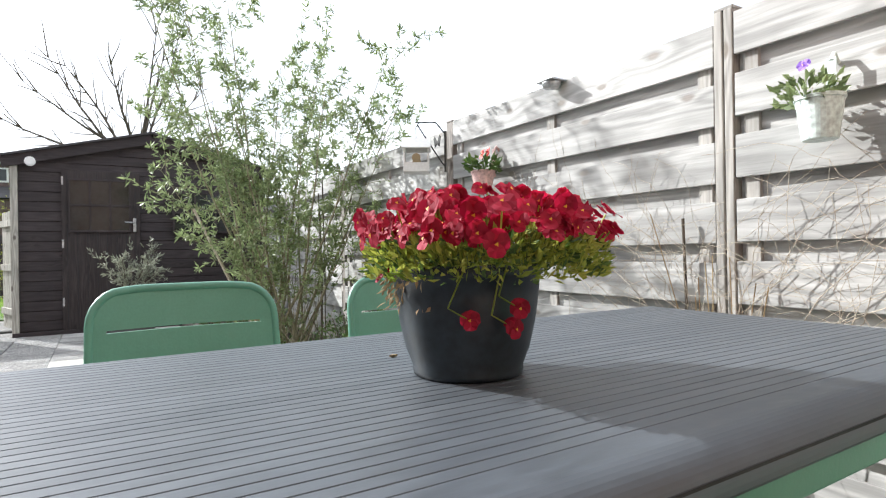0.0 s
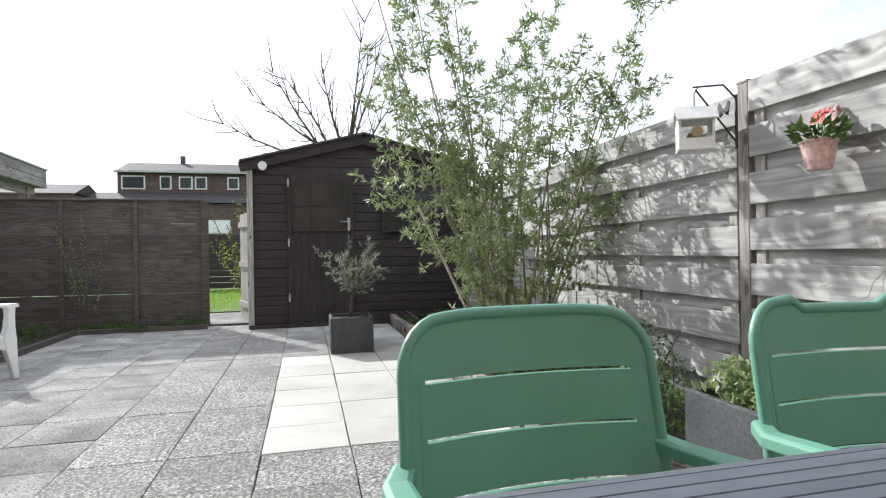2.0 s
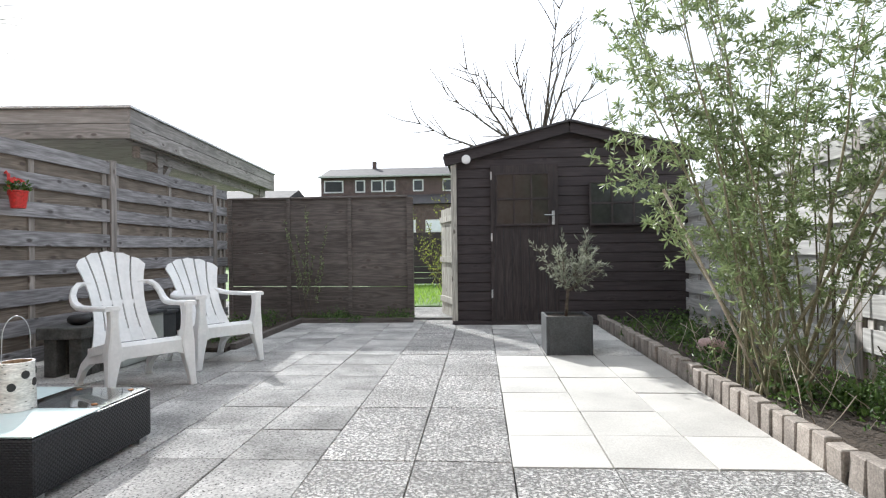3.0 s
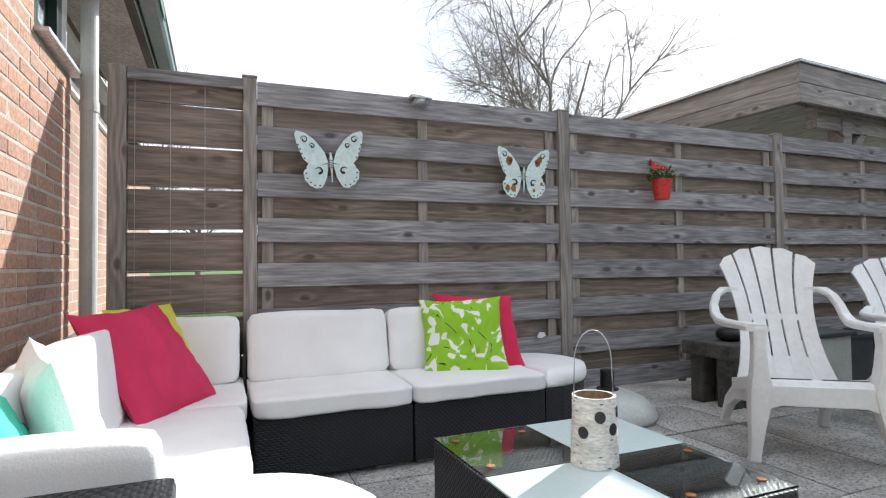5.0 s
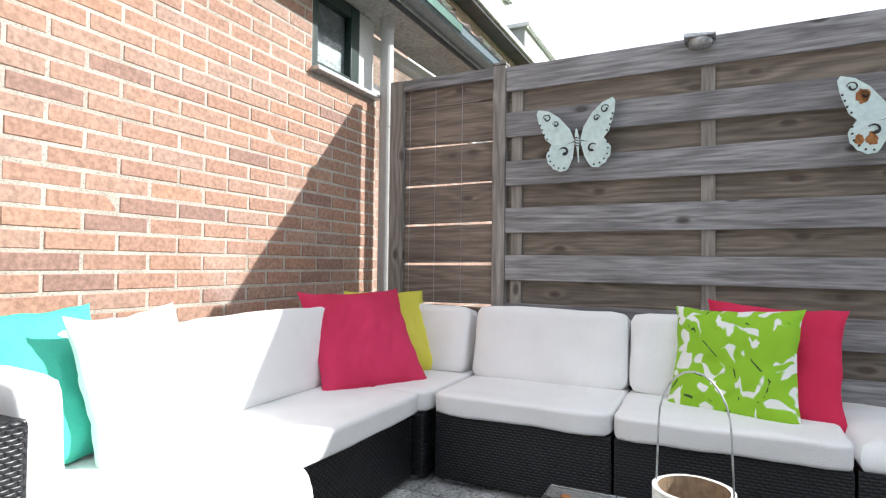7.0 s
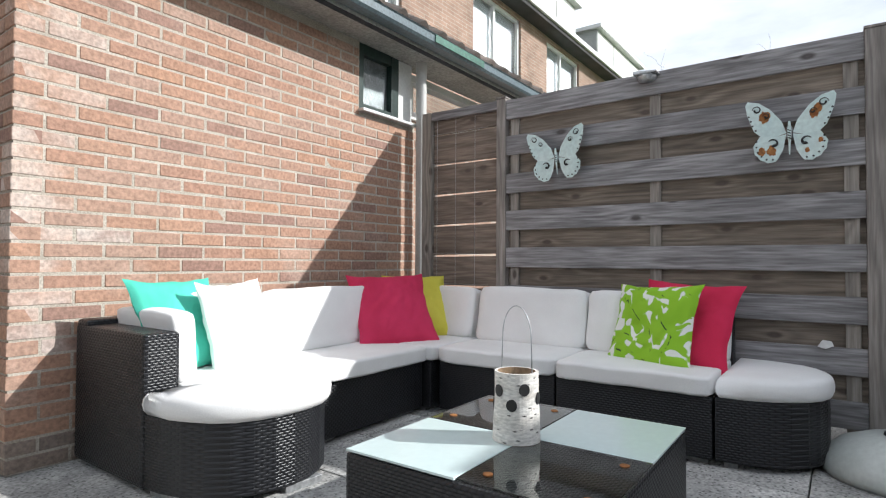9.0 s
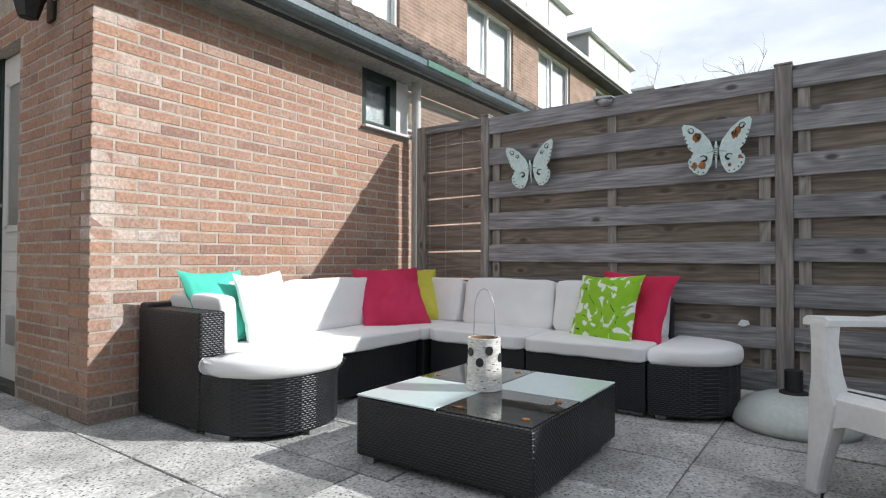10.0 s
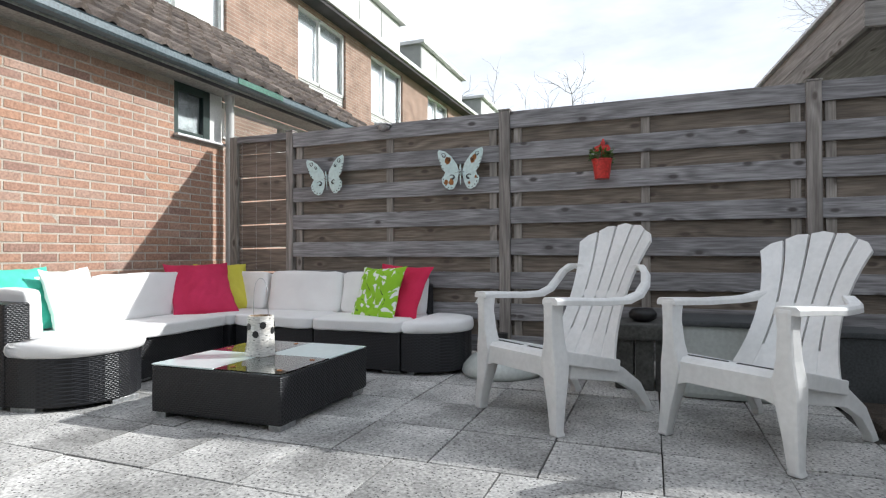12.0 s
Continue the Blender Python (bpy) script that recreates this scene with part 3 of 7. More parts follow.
# ---- mesh helpers ----
class Geo:
    """Gathers vertices and faces for one mesh."""

    def __init__(self):
        self.v, self.f = [], []

    def box(self, c, s, rz=0.0, rx=0.0, ry=0.0):
        m = pose(c[0], c[1], c[2], rx, ry, rz)
        k = len(self.v)
        for x, y, z in ((-1, -1, -1), (1, -1, -1), (1, 1, -1), (-1, 1, -1), (-1, -1, 1), (1, -1, 1), (1, 1, 1), (-1, 1, 1)):
            self.v.append(tuple(m @ Vector((x * s[0] / 2, y * s[1] / 2, z * s[2] / 2))))
        for q in ((0, 3, 2, 1), (4, 5, 6, 7), (0, 1, 5, 4), (1, 2, 6, 5), (2, 3, 7, 6), (3, 0, 4, 7)):
            self.f.append(tuple(k + i for i in q))
        return self

    def tube(self, pts, radii, seg=8, cap=True):
        pts = [Vector(p) for p in pts]
        if not isinstance(radii, (list, tuple)):
            radii = [radii] * len(pts)
        k0 = len(self.v)
        side = None
        for i, p in enumerate(pts):
            d = (pts[min(i + 1, len(pts) - 1)] - pts[max(i - 1, 0)]).normalized()
            if side is None:
                side = d.cross(Vector((0, 0, 1)) if abs(d.z) < 0.95 else Vector((1, 0, 0)))
            a = (side - d * side.dot(d)).normalized()
            side = a
            b = d.cross(a)
            for s in range(seg):
                w = 2 * math.pi * s / seg
                self.v.append(tuple(p + radii[i] * (math.cos(w) * a + math.sin(w) * b)))
        for i in range(len(pts) - 1):
            for s in range(seg):
                a0, a1 = k0 + i * seg + s, k0 + i * seg + (s + 1) % seg
                self.f.append((a0, a1, a1 + seg, a0 + seg))
        if cap:
            self.f.append(tuple(k0 + s for s in range(seg))[::-1])
            self.f.append(tuple(k0 + (len(pts) - 1) * seg + s for s in range(seg)))
        return self

    def lathe(self, profile, seg=24, c=(0, 0, 0)):
        k0 = len(self.v)
        for r, z in profile:
            for s in range(seg):
                w = 2 * math.pi * s / seg
                self.v.append((c[0] + r * math.cos(w), c[1] + r * math.sin(w), c[2] + z))
        for i in range(len(profile) - 1):
            for s in range(seg):
                a0, a1 = k0 + i * seg + s, k0 + i * seg + (s + 1) % seg
                self.f.append((a0, a1, a1 + seg, a0 + seg))
        self.f.append(tuple(k0 + s for s in range(seg))[::-1])
        self.f.append(tuple(k0 + (len(profile) - 1) * seg + s for s in range(seg)))
        return self

    def prism(self, outline, lo, hi, axis="z"):
        """A closed outline of two coordinates, drawn out along an axis."""
        k, n = len(self.v), len(outline)
        for h in (lo, hi):
            for a, b in outline:
                self.v.append((a, b, h) if axis == "z" else (a, h, b) if axis == "y" else (h, a, b))
        self.f.append(tuple(range(k, k + n))[::-1])
        self.f.append(tuple(range(k + n, k + 2 * n)))
        for i in range(n):
            j = (i + 1) % n
            self.f.append((k + i, k + j, k + n + j, k + n + i))
        return self

    def leaf(self, p, d, side, length, width, fold=0.25):
        """A folded pointed leaf from p along d."""
        k = len(self.v)
        nrm = d.cross(side)
        mid = p + d * length * 0.5
        for q in (p, mid + side * width * 0.5 + nrm * width * fold, p + d * length, mid - side * width * 0.5 + nrm * width * fold):
            self.v.append(tuple(q))
        self.f.append((k, k + 1, k + 2))
        self.f.append((k, k + 2, k + 3))
        return self

    def mesh(self, name, mat, bevel=0.0, smooth=False, segments=2):
        me = bpy.data.meshes.new(name)
        me.from_pydata(self.v, [], self.f)
        bm = bmesh.new()
        bm.from_mesh(me)
        if len(self.f) < 4000:
            bmesh.ops.recalc_face_normals(bm, faces=bm.faces)
        if bevel:
            bmesh.ops.bevel(bm, geom=[e for e in bm.edges if e.calc_face_angle(0) > 0.5], offset=bevel, segments=segments, affect="EDGES", profile=0.6)
        if smooth:
            for f in bm.faces:
                f.smooth = True
        bm.to_mesh(me)
        bm.free()
        me.materials.append(mat)
        return me

    def put(self, name, mat, parent=None, label="", bevel=0.0, smooth=False, segments=2):
        ob = new(name, self.mesh(name, mat, bevel, smooth, segments))
        if parent is not None:
            ob.parent = parent
        if label:
            tagged(ob, label)
        return ob


def thing(name, m, label, category, group=""):
    """An empty at the base of a thing, under which its parts stand."""
    ob = new(name)
    ob.empty_display_size = 0.1
    ob.matrix_world = m
    return tagged(ob, label, category, group)


def shared(name, me, parent, at):
    """One more object on an existing mesh."""
    ob = new(name, me)
    ob.parent = parent
    ob.matrix_basis = at
    return ob


def structure(ob, label=""):
    return tagged(ob, label, kind="structure")


def rounded_box(sx, sy, sz, power=5.0, cuts=7, puff=0.0, seed=0, wobble=0.0):
    """A soft upholstered block centred at the origin: rounded edges, a slight belly."""
    g = Geo()
    bm = bmesh.new()
    bmesh.ops.create_cube(bm, size=2.0)
    bmesh.ops.subdivide_edges(bm, edges=bm.edges, cuts=cuts, use_grid_fill=True)
    rnd = Vector((seed * 3.1, seed * 1.7, seed * 0.9))
    for v in bm.verts:
        p = v.co.copy()
        q = (abs(p.x) ** power + abs(p.y) ** power + abs(p.z) ** power) ** (1 / power)
        m = max(abs(p.x), abs(p.y), abs(p.z))
        p = p * (m / q)
        belly = 1 + puff * (1 - p.x * p.x) * (1 - p.y * p.y)
        w = Vector((p.x * sx / 2, p.y * sy / 2, p.z * sz / 2 * belly))
        if wobble:
            w += noise.noise_vector(w * 7 + rnd) * wobble
        v.co = w
    me = bpy.data.meshes.new("soft")
    bm.verts.index_update()
    g.v = [tuple(v.co) for v in bm.verts]
    g.f = [tuple(v.index for v in f.verts) for f in bm.faces]
    bm.free()
    bpy.data.meshes.remove(me)
    return g


def pillow(size, thick, seed=0, n=34):
    """A square throw pillow in its own plane (x, z), thickness along y, corners drawn out, soft creases."""
    g = Geo()
    rnd = Vector((seed * 5.3, seed * 2.1, 0.4))

    def edge(t, k):
        return noise.noise(Vector((t * 3.5, k * 7.0, 0)) + rnd) * 0.035

    for side in (-1, 1):
        for i in range(n + 1):
            for j in range(n + 1):
                u, v = 2 * i / n - 1, 2 * j / n - 1
                pull_u, pull_v = 1 - 0.09 * (1 - v * v) + edge(v, 1), 1 - 0.09 * (1 - u * u) + edge(u, 2)
                t = max(0.0, (1 - u ** 4) * (1 - v ** 4)) ** 0.6
                w = noise.noise(Vector((u * 1.9, v * 1.9, side)) + rnd) * 0.2 + noise.noise(Vector((u * 4.5, v * 4.5, side)) + rnd) * 0.12
                w -= max(0.0, 0.16 - abs(noise.noise(Vector((u * 2.6 + v, v * 2.2 - u, side * 2)) + rnd))) * 0.9
                g.v.append((u * pull_u * size / 2, side * thick / 2 * t * (1 + w) + noise.noise(Vector((u, v, 3)) + rnd) * 0.012, v * pull_v * size / 2))
    m = (n + 1) * (n + 1)
    for s in (0, 1):
        for i in range(n):
            for j in range(n):
                a = s * m + i * (n + 1) + j
                q = (a, a + n + 1, a + n + 2, a + 1)
                g.f.append(q if s == 0 else q[::-1])
    return g


# ---- ground ----
FENCE_L, FENCE_R, WALL_Y, CORNER_X, ROW_Y = -3.0, 3.04, 3.58, -0.71, 1.2
ground = Geo()
ground.box((0, 0, -0.12), (900, 900, 0.1))
structure(ground.put("ground", GRASS_SHEET), "rough grass ground reaching the horizon")

beds = Geo()
beds.box((2.53, 7.2, -0.01), (1.0, 6.0, 0.10))
structure(beds.put("ground_bed_right", SOIL, bevel=0.02), "dark garden soil in the shrub bed")
beds = Geo()
beds.box((-2.42, 9.25, -0.015), (1.05, 2.3, 0.09))
beds.box((-1.15, 10.28, -0.015), (1.5, 0.26, 0.09))
structure(beds.put("ground_bed_left", SOIL, bevel=0.02), "dark garden soil along the old fence")


# ---- left-hand fence ----
def fence_post(x, y, h, mat, w=0.09, label="square weathered grey timber fence post", split=False):
    p = thing("fence_post", pose(x, y, 0), label, "fence post", "fence posts")
    g = Geo()
    if split:
        for side in (-1, 1):
            Geo().box((0, side * w * 0.29, h / 2), (w * 1.2, w * 0.46, h)).put("shaft", mat, p, bevel=0.004)
    else:
        g.box((0, 0, h / 2), (w, w, h))
        g.put("shaft", mat, p, bevel=0.006)
    c = Geo()
    c.box((0, 0, h + 0.006), (w + 0.006, w + 0.006, 0.012))
    c.put("cap", mat, p, bevel=0.003)
    return p


def fence_panel(x, y0, y1, top, front, back, batten, face, height, recess, label, group, bottom=0.06, nails=True):
    """Boards lapped on both faces of three upright battens; face is the side (+1 or -1 in x) from which it is seen."""
    p = thing("lapped_fence", pose(x, (y0 + y1) / 2, 0), label, "fence", group)
    w = y1 - y0
    fb = Geo()
    fb.box((0, 0, 0), (0.017, w, height))
    fme = fb.mesh("board", front, 0.003)
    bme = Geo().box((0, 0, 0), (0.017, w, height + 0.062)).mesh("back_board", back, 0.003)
    pitch, z = height + recess, top - height / 2
    while z - height / 2 > bottom - 0.02:
        shared("board", fme, p, pose(face * 0.018, 0, z, random.uniform(-0.4, 0.4), 0, random.uniform(-0.05, 0.05)))
        if z - pitch / 2 - height / 2 > 0:
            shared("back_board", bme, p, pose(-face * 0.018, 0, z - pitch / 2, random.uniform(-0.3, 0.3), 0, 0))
        z -= pitch
    hb = top - bottom - 0.01
    ame = Geo().box((0, 0, 0), (0.018, 0.055, hb)).mesh("batten", batten, 0.003)
    for yy in (-w / 2 + 0.05, 0.0, w / 2 - 0.05):
        shared("batten", ame, p, pose(0, yy, bottom + hb / 2))
    return p


for y in (4.355, 6.19, 8.08, 10.12):
    fence_post(FENCE_L, y, 1.805, POST_GREY, 0.065 if y < 5 else 0.08)
for y0, y1 in ((4.39, 6.15), (6.23, 8.04), (8.12, 10.08)):
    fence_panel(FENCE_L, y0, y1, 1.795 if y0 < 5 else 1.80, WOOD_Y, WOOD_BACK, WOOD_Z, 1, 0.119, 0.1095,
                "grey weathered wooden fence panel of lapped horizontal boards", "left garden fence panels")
fence_panel(FENCE_L, 10.16, 10.49, 1.78, WOOD_Y, WOOD_BACK, WOOD_Z, 1, 0.119, 0.1095,
            "short grey weathered wooden fence panel", "left garden fence panels")

# narrow screen between the house and the first post, boards with slits between them
screen = thing("fence_screen", pose(FENCE_L, 4.0, 0), "narrow brown timber screen with light slits and wire mesh", "fence screen")
Geo().box((0, -0.22, 0.9), (0.07, 0.075, 1.8)).put("side_post", WOOD_Z, screen, bevel=0.004)
Geo().box((0.004, 0.073, 1.77), (0.06, 0.505, 0.055)).put("top_rail", WOOD_Y, screen, bevel=0.004)
sme = Geo().box((0, 0, 0), (0.034, 0.505, 0.189)).mesh("board", timber("brown_screen_board", (0.17, 0.13, 0.105), (0.29, 0.235, 0.19), "y"), 0.003)
Geo().box((-0.012, 0.073, 1.697), (0.034, 0.505, 0.09)).put("board", sme.materials[0], screen, bevel=0.003)
for k in range(8):
    shared("board", sme, screen, pose(-0.012, 0.073, 1.548 - 0.203 * k, random.uniform(-1, 1), 0, 0))
for yy in (-0.15, 0.0, 0.15):
    Geo().tube([(0.006, yy, 0.05), (0.006, yy, 1.76)], 0.0012, 5).put("wire", STEEL, screen)
for k in range(8):
    Geo().tube([(0.008, -0.26, 0.25 + 0.2 * k), (0.008, 0.25, 0.25 + 0.2 * k)], 0.0012, 5).put("wire", STEEL, screen)

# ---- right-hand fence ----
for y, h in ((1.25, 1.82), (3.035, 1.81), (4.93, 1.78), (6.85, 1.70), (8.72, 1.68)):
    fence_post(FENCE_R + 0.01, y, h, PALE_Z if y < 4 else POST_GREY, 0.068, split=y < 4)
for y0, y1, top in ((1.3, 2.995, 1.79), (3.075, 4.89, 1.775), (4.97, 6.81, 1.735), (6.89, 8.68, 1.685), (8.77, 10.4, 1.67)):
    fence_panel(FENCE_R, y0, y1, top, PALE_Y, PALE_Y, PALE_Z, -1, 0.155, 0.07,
                "pale wooden fence panel of lapped horizontal boards", "right garden fence panels")

# ---- old brown back fence with a gap for the gate ----
back = thing("back_fence", pose(-1.7, 10.5, 0), "old dark brown wooden fence with thin slits", "fence")
bme = Geo().box((0, 0, 0), (2.5, 0.02, 0.1525)).mesh("board", BACKFENCE_X, 0.003)
for k in range(11):
    shared("board", bme, back, pose(0, 0, 0.075 + 0.1515 * k - 0.003 * (k % 3), random.uniform(-2, 2), 0.4, 0))
for x in (-1.22, -0.4, 0.45, 1.28):
    Geo().box((x, -0.03, 0.82), (0.085 if x > 1 else 0.05, 0.07 if x > 1 else 0.03, 1.66)).put("post", BACKFENCE_X, back, bevel=0.004)
Geo().box((0, -0.006, 1.665), (2.5, 0.06, 0.025)).put("cap_rail", BACKFENCE_X, back, bevel=0.003)

gate = thing("garden_gate", pose(0.245, 10.12, 0, 0, 0, 108), "open garden gate of pale vertical planks", "gate")
gme = Geo().box((0, 0, 0), (0.088, 0.02, 1.46)).mesh("plank", GATE_Z, 0.003)
for k in range(9):
    shared("plank", gme, gate, pose(0.05 + 0.096 * k, 0, 0.77 + random.uniform(-0.008, 0.008), 0, random.uniform(-0.3, 0.3), 0))
for z in (0.25, 0.8, 1.35):
    Geo().box((0.43, 0.022, z), (0.86, 0.025, 0.08)).put("ledge", GATE_Z, gate, bevel=0.003)

# ---- neighbour's carport behind the left-hand fence ----
carport = thing("carport", pose(-2.97, 8.35, -0.02, 0, 0, 4.5) @ pose(-2.03, 2.45, 0), "neighbour's timber carport with a flat roof and boarded fascia", "carport")
CX0, CX1, CY0, CY1 = -2.0, 2.03, -2.45, 2.45
Geo().box((0, 0, 2.22), (3.9, 4.8, 0.22)).put("roof_deck", CARPORT_X, carport)
for z in (2.18, 2.33):
    Geo().box((CX1, 0, z), (0.03, 4.94, 0.145)).put("fascia_board", CARPORT_Y, carport, bevel=0.003)
    Geo().box(((CX0 + CX1) / 2, CY0 - 0.002, z), (4.03, 0.03, 0.145)).put("fascia_board", CARPORT_X, carport, bevel=0.003)
    Geo().box(((CX0 + CX1) / 2, CY1 + 0.002, z), (4.03, 0.03, 0.145)).put("fascia_board", CARPORT_X, carport, bevel=0.003)
Geo().box((0.015, 0, 2.418), (4.1, 5.0, 0.025)).put("roof_trim", STEEL, carport, bevel=0.004)
for x, y in ((1.85, -1.6), (1.85, 2.1), (-1.85, -1.6), (-1.85, 2.1)):
    Geo().box((x, y, 1.05), (0.13, 0.13, 2.12)).put("post", CARPORT_Y, carport, bevel=0.006)
Geo().box((1.85, -1.35, 1.93), (0.07, 0.07, 0.62), 0, -45).put("brace", CARPORT_Y, carport, bevel=0.005)
Geo().box((1.85, 0.2, 2.05), (0.09, 4.4, 0.13)).put("beam", CARPORT_Y, carport, bevel=0.005)

# ---- garden shed ----
shed = thing("garden_shed", pose(1.63, 9.94, 0), "dark brown wooden garden shed with a low gable roof", "shed")
SW, SD, EAVE, APEX = 2.86, 2.5, 2.02, 2.385
sbm = Geo()
sbm.prism([(-SW / 2 + 0.02, 0.03), (SW / 2 - 0.02, 0.03), (SW / 2 - 0.02, EAVE), (0, APEX - 0.02), (-SW / 2 + 0.02, EAVE)], 0.02, SD, "y")
sbm.put("carcass", DARK_X, shed)
k = 0
while 0.05 + 0.118 * k < APEX - 0.1:
    z = 0.05 + 0.118 * k
    half = SW / 2 if z + 0.118 < EAVE else max(0.1, SW / 2 * (APEX - z - 0.118) / (APEX - EAVE))
    half = min(half, SW / 2)
    g = Geo()
    g.prism([(0.014, z), (0.006, z + 0.004), (0.010, z + 0.112), (0.02, z + 0.116)], -half, half, "x")
    g.put("cladding_board", DARK_X, shed)
    k += 1
for s in (-1, 1):
    slope = math.degrees(math.atan2(APEX - EAVE, SW / 2))
    ln = math.hypot(SW / 2, APEX - EAVE) + 0.12
    Geo().box((s * (SW / 4 + 0.058), -0.05, (EAVE + APEX) / 2 + 0.02), (ln, 0.028, 0.13), 0, 0, s * slope).put("barge_board", DARK_X, shed, bevel=0.004)
    Geo().box((s * (SW / 4 + 0.058), SD / 2 - 0.02, (EAVE + APEX) / 2 + 0.095), (ln, SD + 0.16, 0.025), 0, 0, s * slope).put("roof_sheet", ROOF_DARK, shed, bevel=0.003)
door = Geo().box((-0.56, -0.02, 1.0), (0.83, 0.035, 1.94)).put("door", DARK_Z, shed, bevel=0.004)
for k in range(8):
    Geo().box((-0.56 - 0.36 + 0.103 * k, -0.041, 1.0), (0.006, 0.004, 1.9)).put("door_groove", DARK_GROOVE, door)


def shed_window(cx, z0, z1, w, cols, rows, name):
    wob = Geo().box((cx, -0.036, (z0 + z1) / 2), (w, 0.012, z1 - z0)).put(name, ROOM_SHADE, shed)
    pw, ph = w / cols, (z1 - z0) / rows
    for i in range(cols):
        for j in range(rows):
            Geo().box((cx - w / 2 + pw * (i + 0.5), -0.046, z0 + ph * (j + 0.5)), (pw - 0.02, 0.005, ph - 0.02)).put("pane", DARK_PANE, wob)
    for i in range(cols + 1):
        Geo().box((cx - w / 2 + pw * i, -0.05, (z0 + z1) / 2), (0.024, 0.016, z1 - z0 + 0.03)).put("glazing_bar", DARK_Z, wob, bevel=0.002)
    for j in range(rows + 1):
        Geo().box((cx, -0.052, z0 + ph * j), (w + 0.03, 0.016, 0.024)).put("glazing_bar", DARK_X, wob, bevel=0.002)


shed_window(-0.58, 1.23, 1.86, 0.64, 3, 2, "door_window")
shed_window(0.63, 1.22, 1.74, 0.78, 3, 2, "side_window")
hd = Geo().box((-0.21, -0.055, 1.31), (0.035, 0.012, 0.17)).put("handle_plate", STEEL, shed, bevel=0.003)
Geo().tube([(-0.21, -0.06, 1.34), (-0.21, -0.10, 1.34), (-0.32, -0.10, 1.345)], 0.008, 8).put("lever", STEEL, hd, smooth=True)
for z in (0.38, 1.08, 1.84):
    Geo().box((-0.965, -0.042, z), (0.02, 0.008, 0.10)).put("hinge", STEEL, shed)
Geo().box((0, -0.02, 0.02), (SW + 0.06, 0.08, 0.05)).put("sill_beam", DARK_X, shed, bevel=0.004)
Geo().box((-SW / 2 + 0.0, -0.012, 1.01), (0.07, 0.05, 1.98)).put("corner_post", GATE_Z, shed, bevel=0.004)
lampw = Geo().lathe([(0.03, 0), (0.055, 0.005), (0.055, 0.05), (0.03, 0.06)], 16).put("shed_light", WHITE_PLASTIC, None, bevel=0.0)
lampw.matrix_world = pose(0.36, 9.85, 2.045, 0, 90, 90)
tagged(lampw, "small white oval wall light under the shed eave", "wall light")

# ---- house: brick extension with a tiled lean-to roof ----
HOUSE_TOP = 2.2
core = Geo()
core.box(((CORNER_X - 3.08) / 2, (WALL_Y + ROW_Y) / 2 - 0.05, HOUSE_TOP / 2), (3.08 + CORNER_X - 0.03, WALL_Y - ROW_Y - 0.03 + 0.1, HOUSE_TOP - 0.02))
# the extension is hollowed where its window and door sit
wall_n = new("wall_north", Geo().prism([(-3.08, 0), (CORNER_X - 0.006, 0), (CORNER_X - 0.006, HOUSE_TOP), (-2.52, HOUSE_TOP), (-2.52, 1.77), (-3.08, 1.77)],
                                       WALL_Y - 0.22, WALL_Y - 0.0018, "y").mesh("wall_north", MORTAR))
structure(wall_n, "sunlit red brick wall of the house extension")
wall_e = new("wall_east", Geo().prism([(WALL_Y - 0.221, 0), (2.66, 0), (2.66, 2.03), (1.62, 2.03), (1.62, 0.8), (2.14, 0.8), (2.14, 0),
                                       (ROW_Y, 0), (ROW_Y, 2.55), (WALL_Y - 0.221, HOUSE_TOP)][::-1], CORNER_X - 0.22, CORNER_X - 0.0018, "x").mesh("wall_east", MORTAR))
structure(wall_e, "shaded red brick side wall of the house extension")
wall_main = new("wall_south", Geo().box((1.2, ROW_Y - 0.15, 2.8), (4.2, 0.3, 5.6)).mesh("wall_south", FAR_BRICK))
structure(wall_main, "brick rear wall of the house")

# side door with glass, and the dark green window beside it
door1 = structure(Geo().box((CORNER_X - 0.10, 2.40, 1.02), (0.045, 0.52, 2.0)).put("door_1", WHITE_PAINT, bevel=0.004), "white back door with a tall glass pane and a cat flap")
Geo().box((CORNER_X - 0.072, 2.42, 1.40), (0.012, 0.27, 0.85)).put("door_pane", PANE, door1)
for z in (0.955, 1.845):
    Geo().box((CORNER_X - 0.07, 2.42, z), (0.02, 0.33, 0.04)).put("glazing_bead", WHITE_PAINT, door1, bevel=0.003)
for y in (2.27, 2.57):
    Geo().box((CORNER_X - 0.07, y, 1.40), (0.02, 0.035, 0.9)).put("glazing_bead", WHITE_PAINT, door1, bevel=0.003)
for z in (0.62, 0.74, 0.86):
    Geo().box((CORNER_X - 0.073, 2.41, z), (0.008, 0.42, 0.085)).put("door_panel", WHITE_PAINT, door1, bevel=0.003)
cat = Geo().box((CORNER_X - 0.065, 2.42, 0.36), (0.025, 0.24, 0.27)).put("cat_flap", WHITE_PLASTIC, door1, bevel=0.01)
Geo().box((CORNER_X - 0.05, 2.42, 0.35), (0.008, 0.16, 0.18)).put("flap", PANE, cat, bevel=0.004)
Geo().tube([(CORNER_X - 0.06, 2.22, 1.10), (CORNER_X - 0.01, 2.22, 1.10), (CORNER_X - 0.01, 2.32, 1.10)], 0.009, 8).put("door_handle", STEEL, door1, smooth=True)
structure(Geo().box((CORNER_X - 0.10, 2.14, 1.03), (0.07, 0.03, 2.06)).put("trim_door_jamb", GREEN_PAINT, bevel=0.003), "dark green door frame")
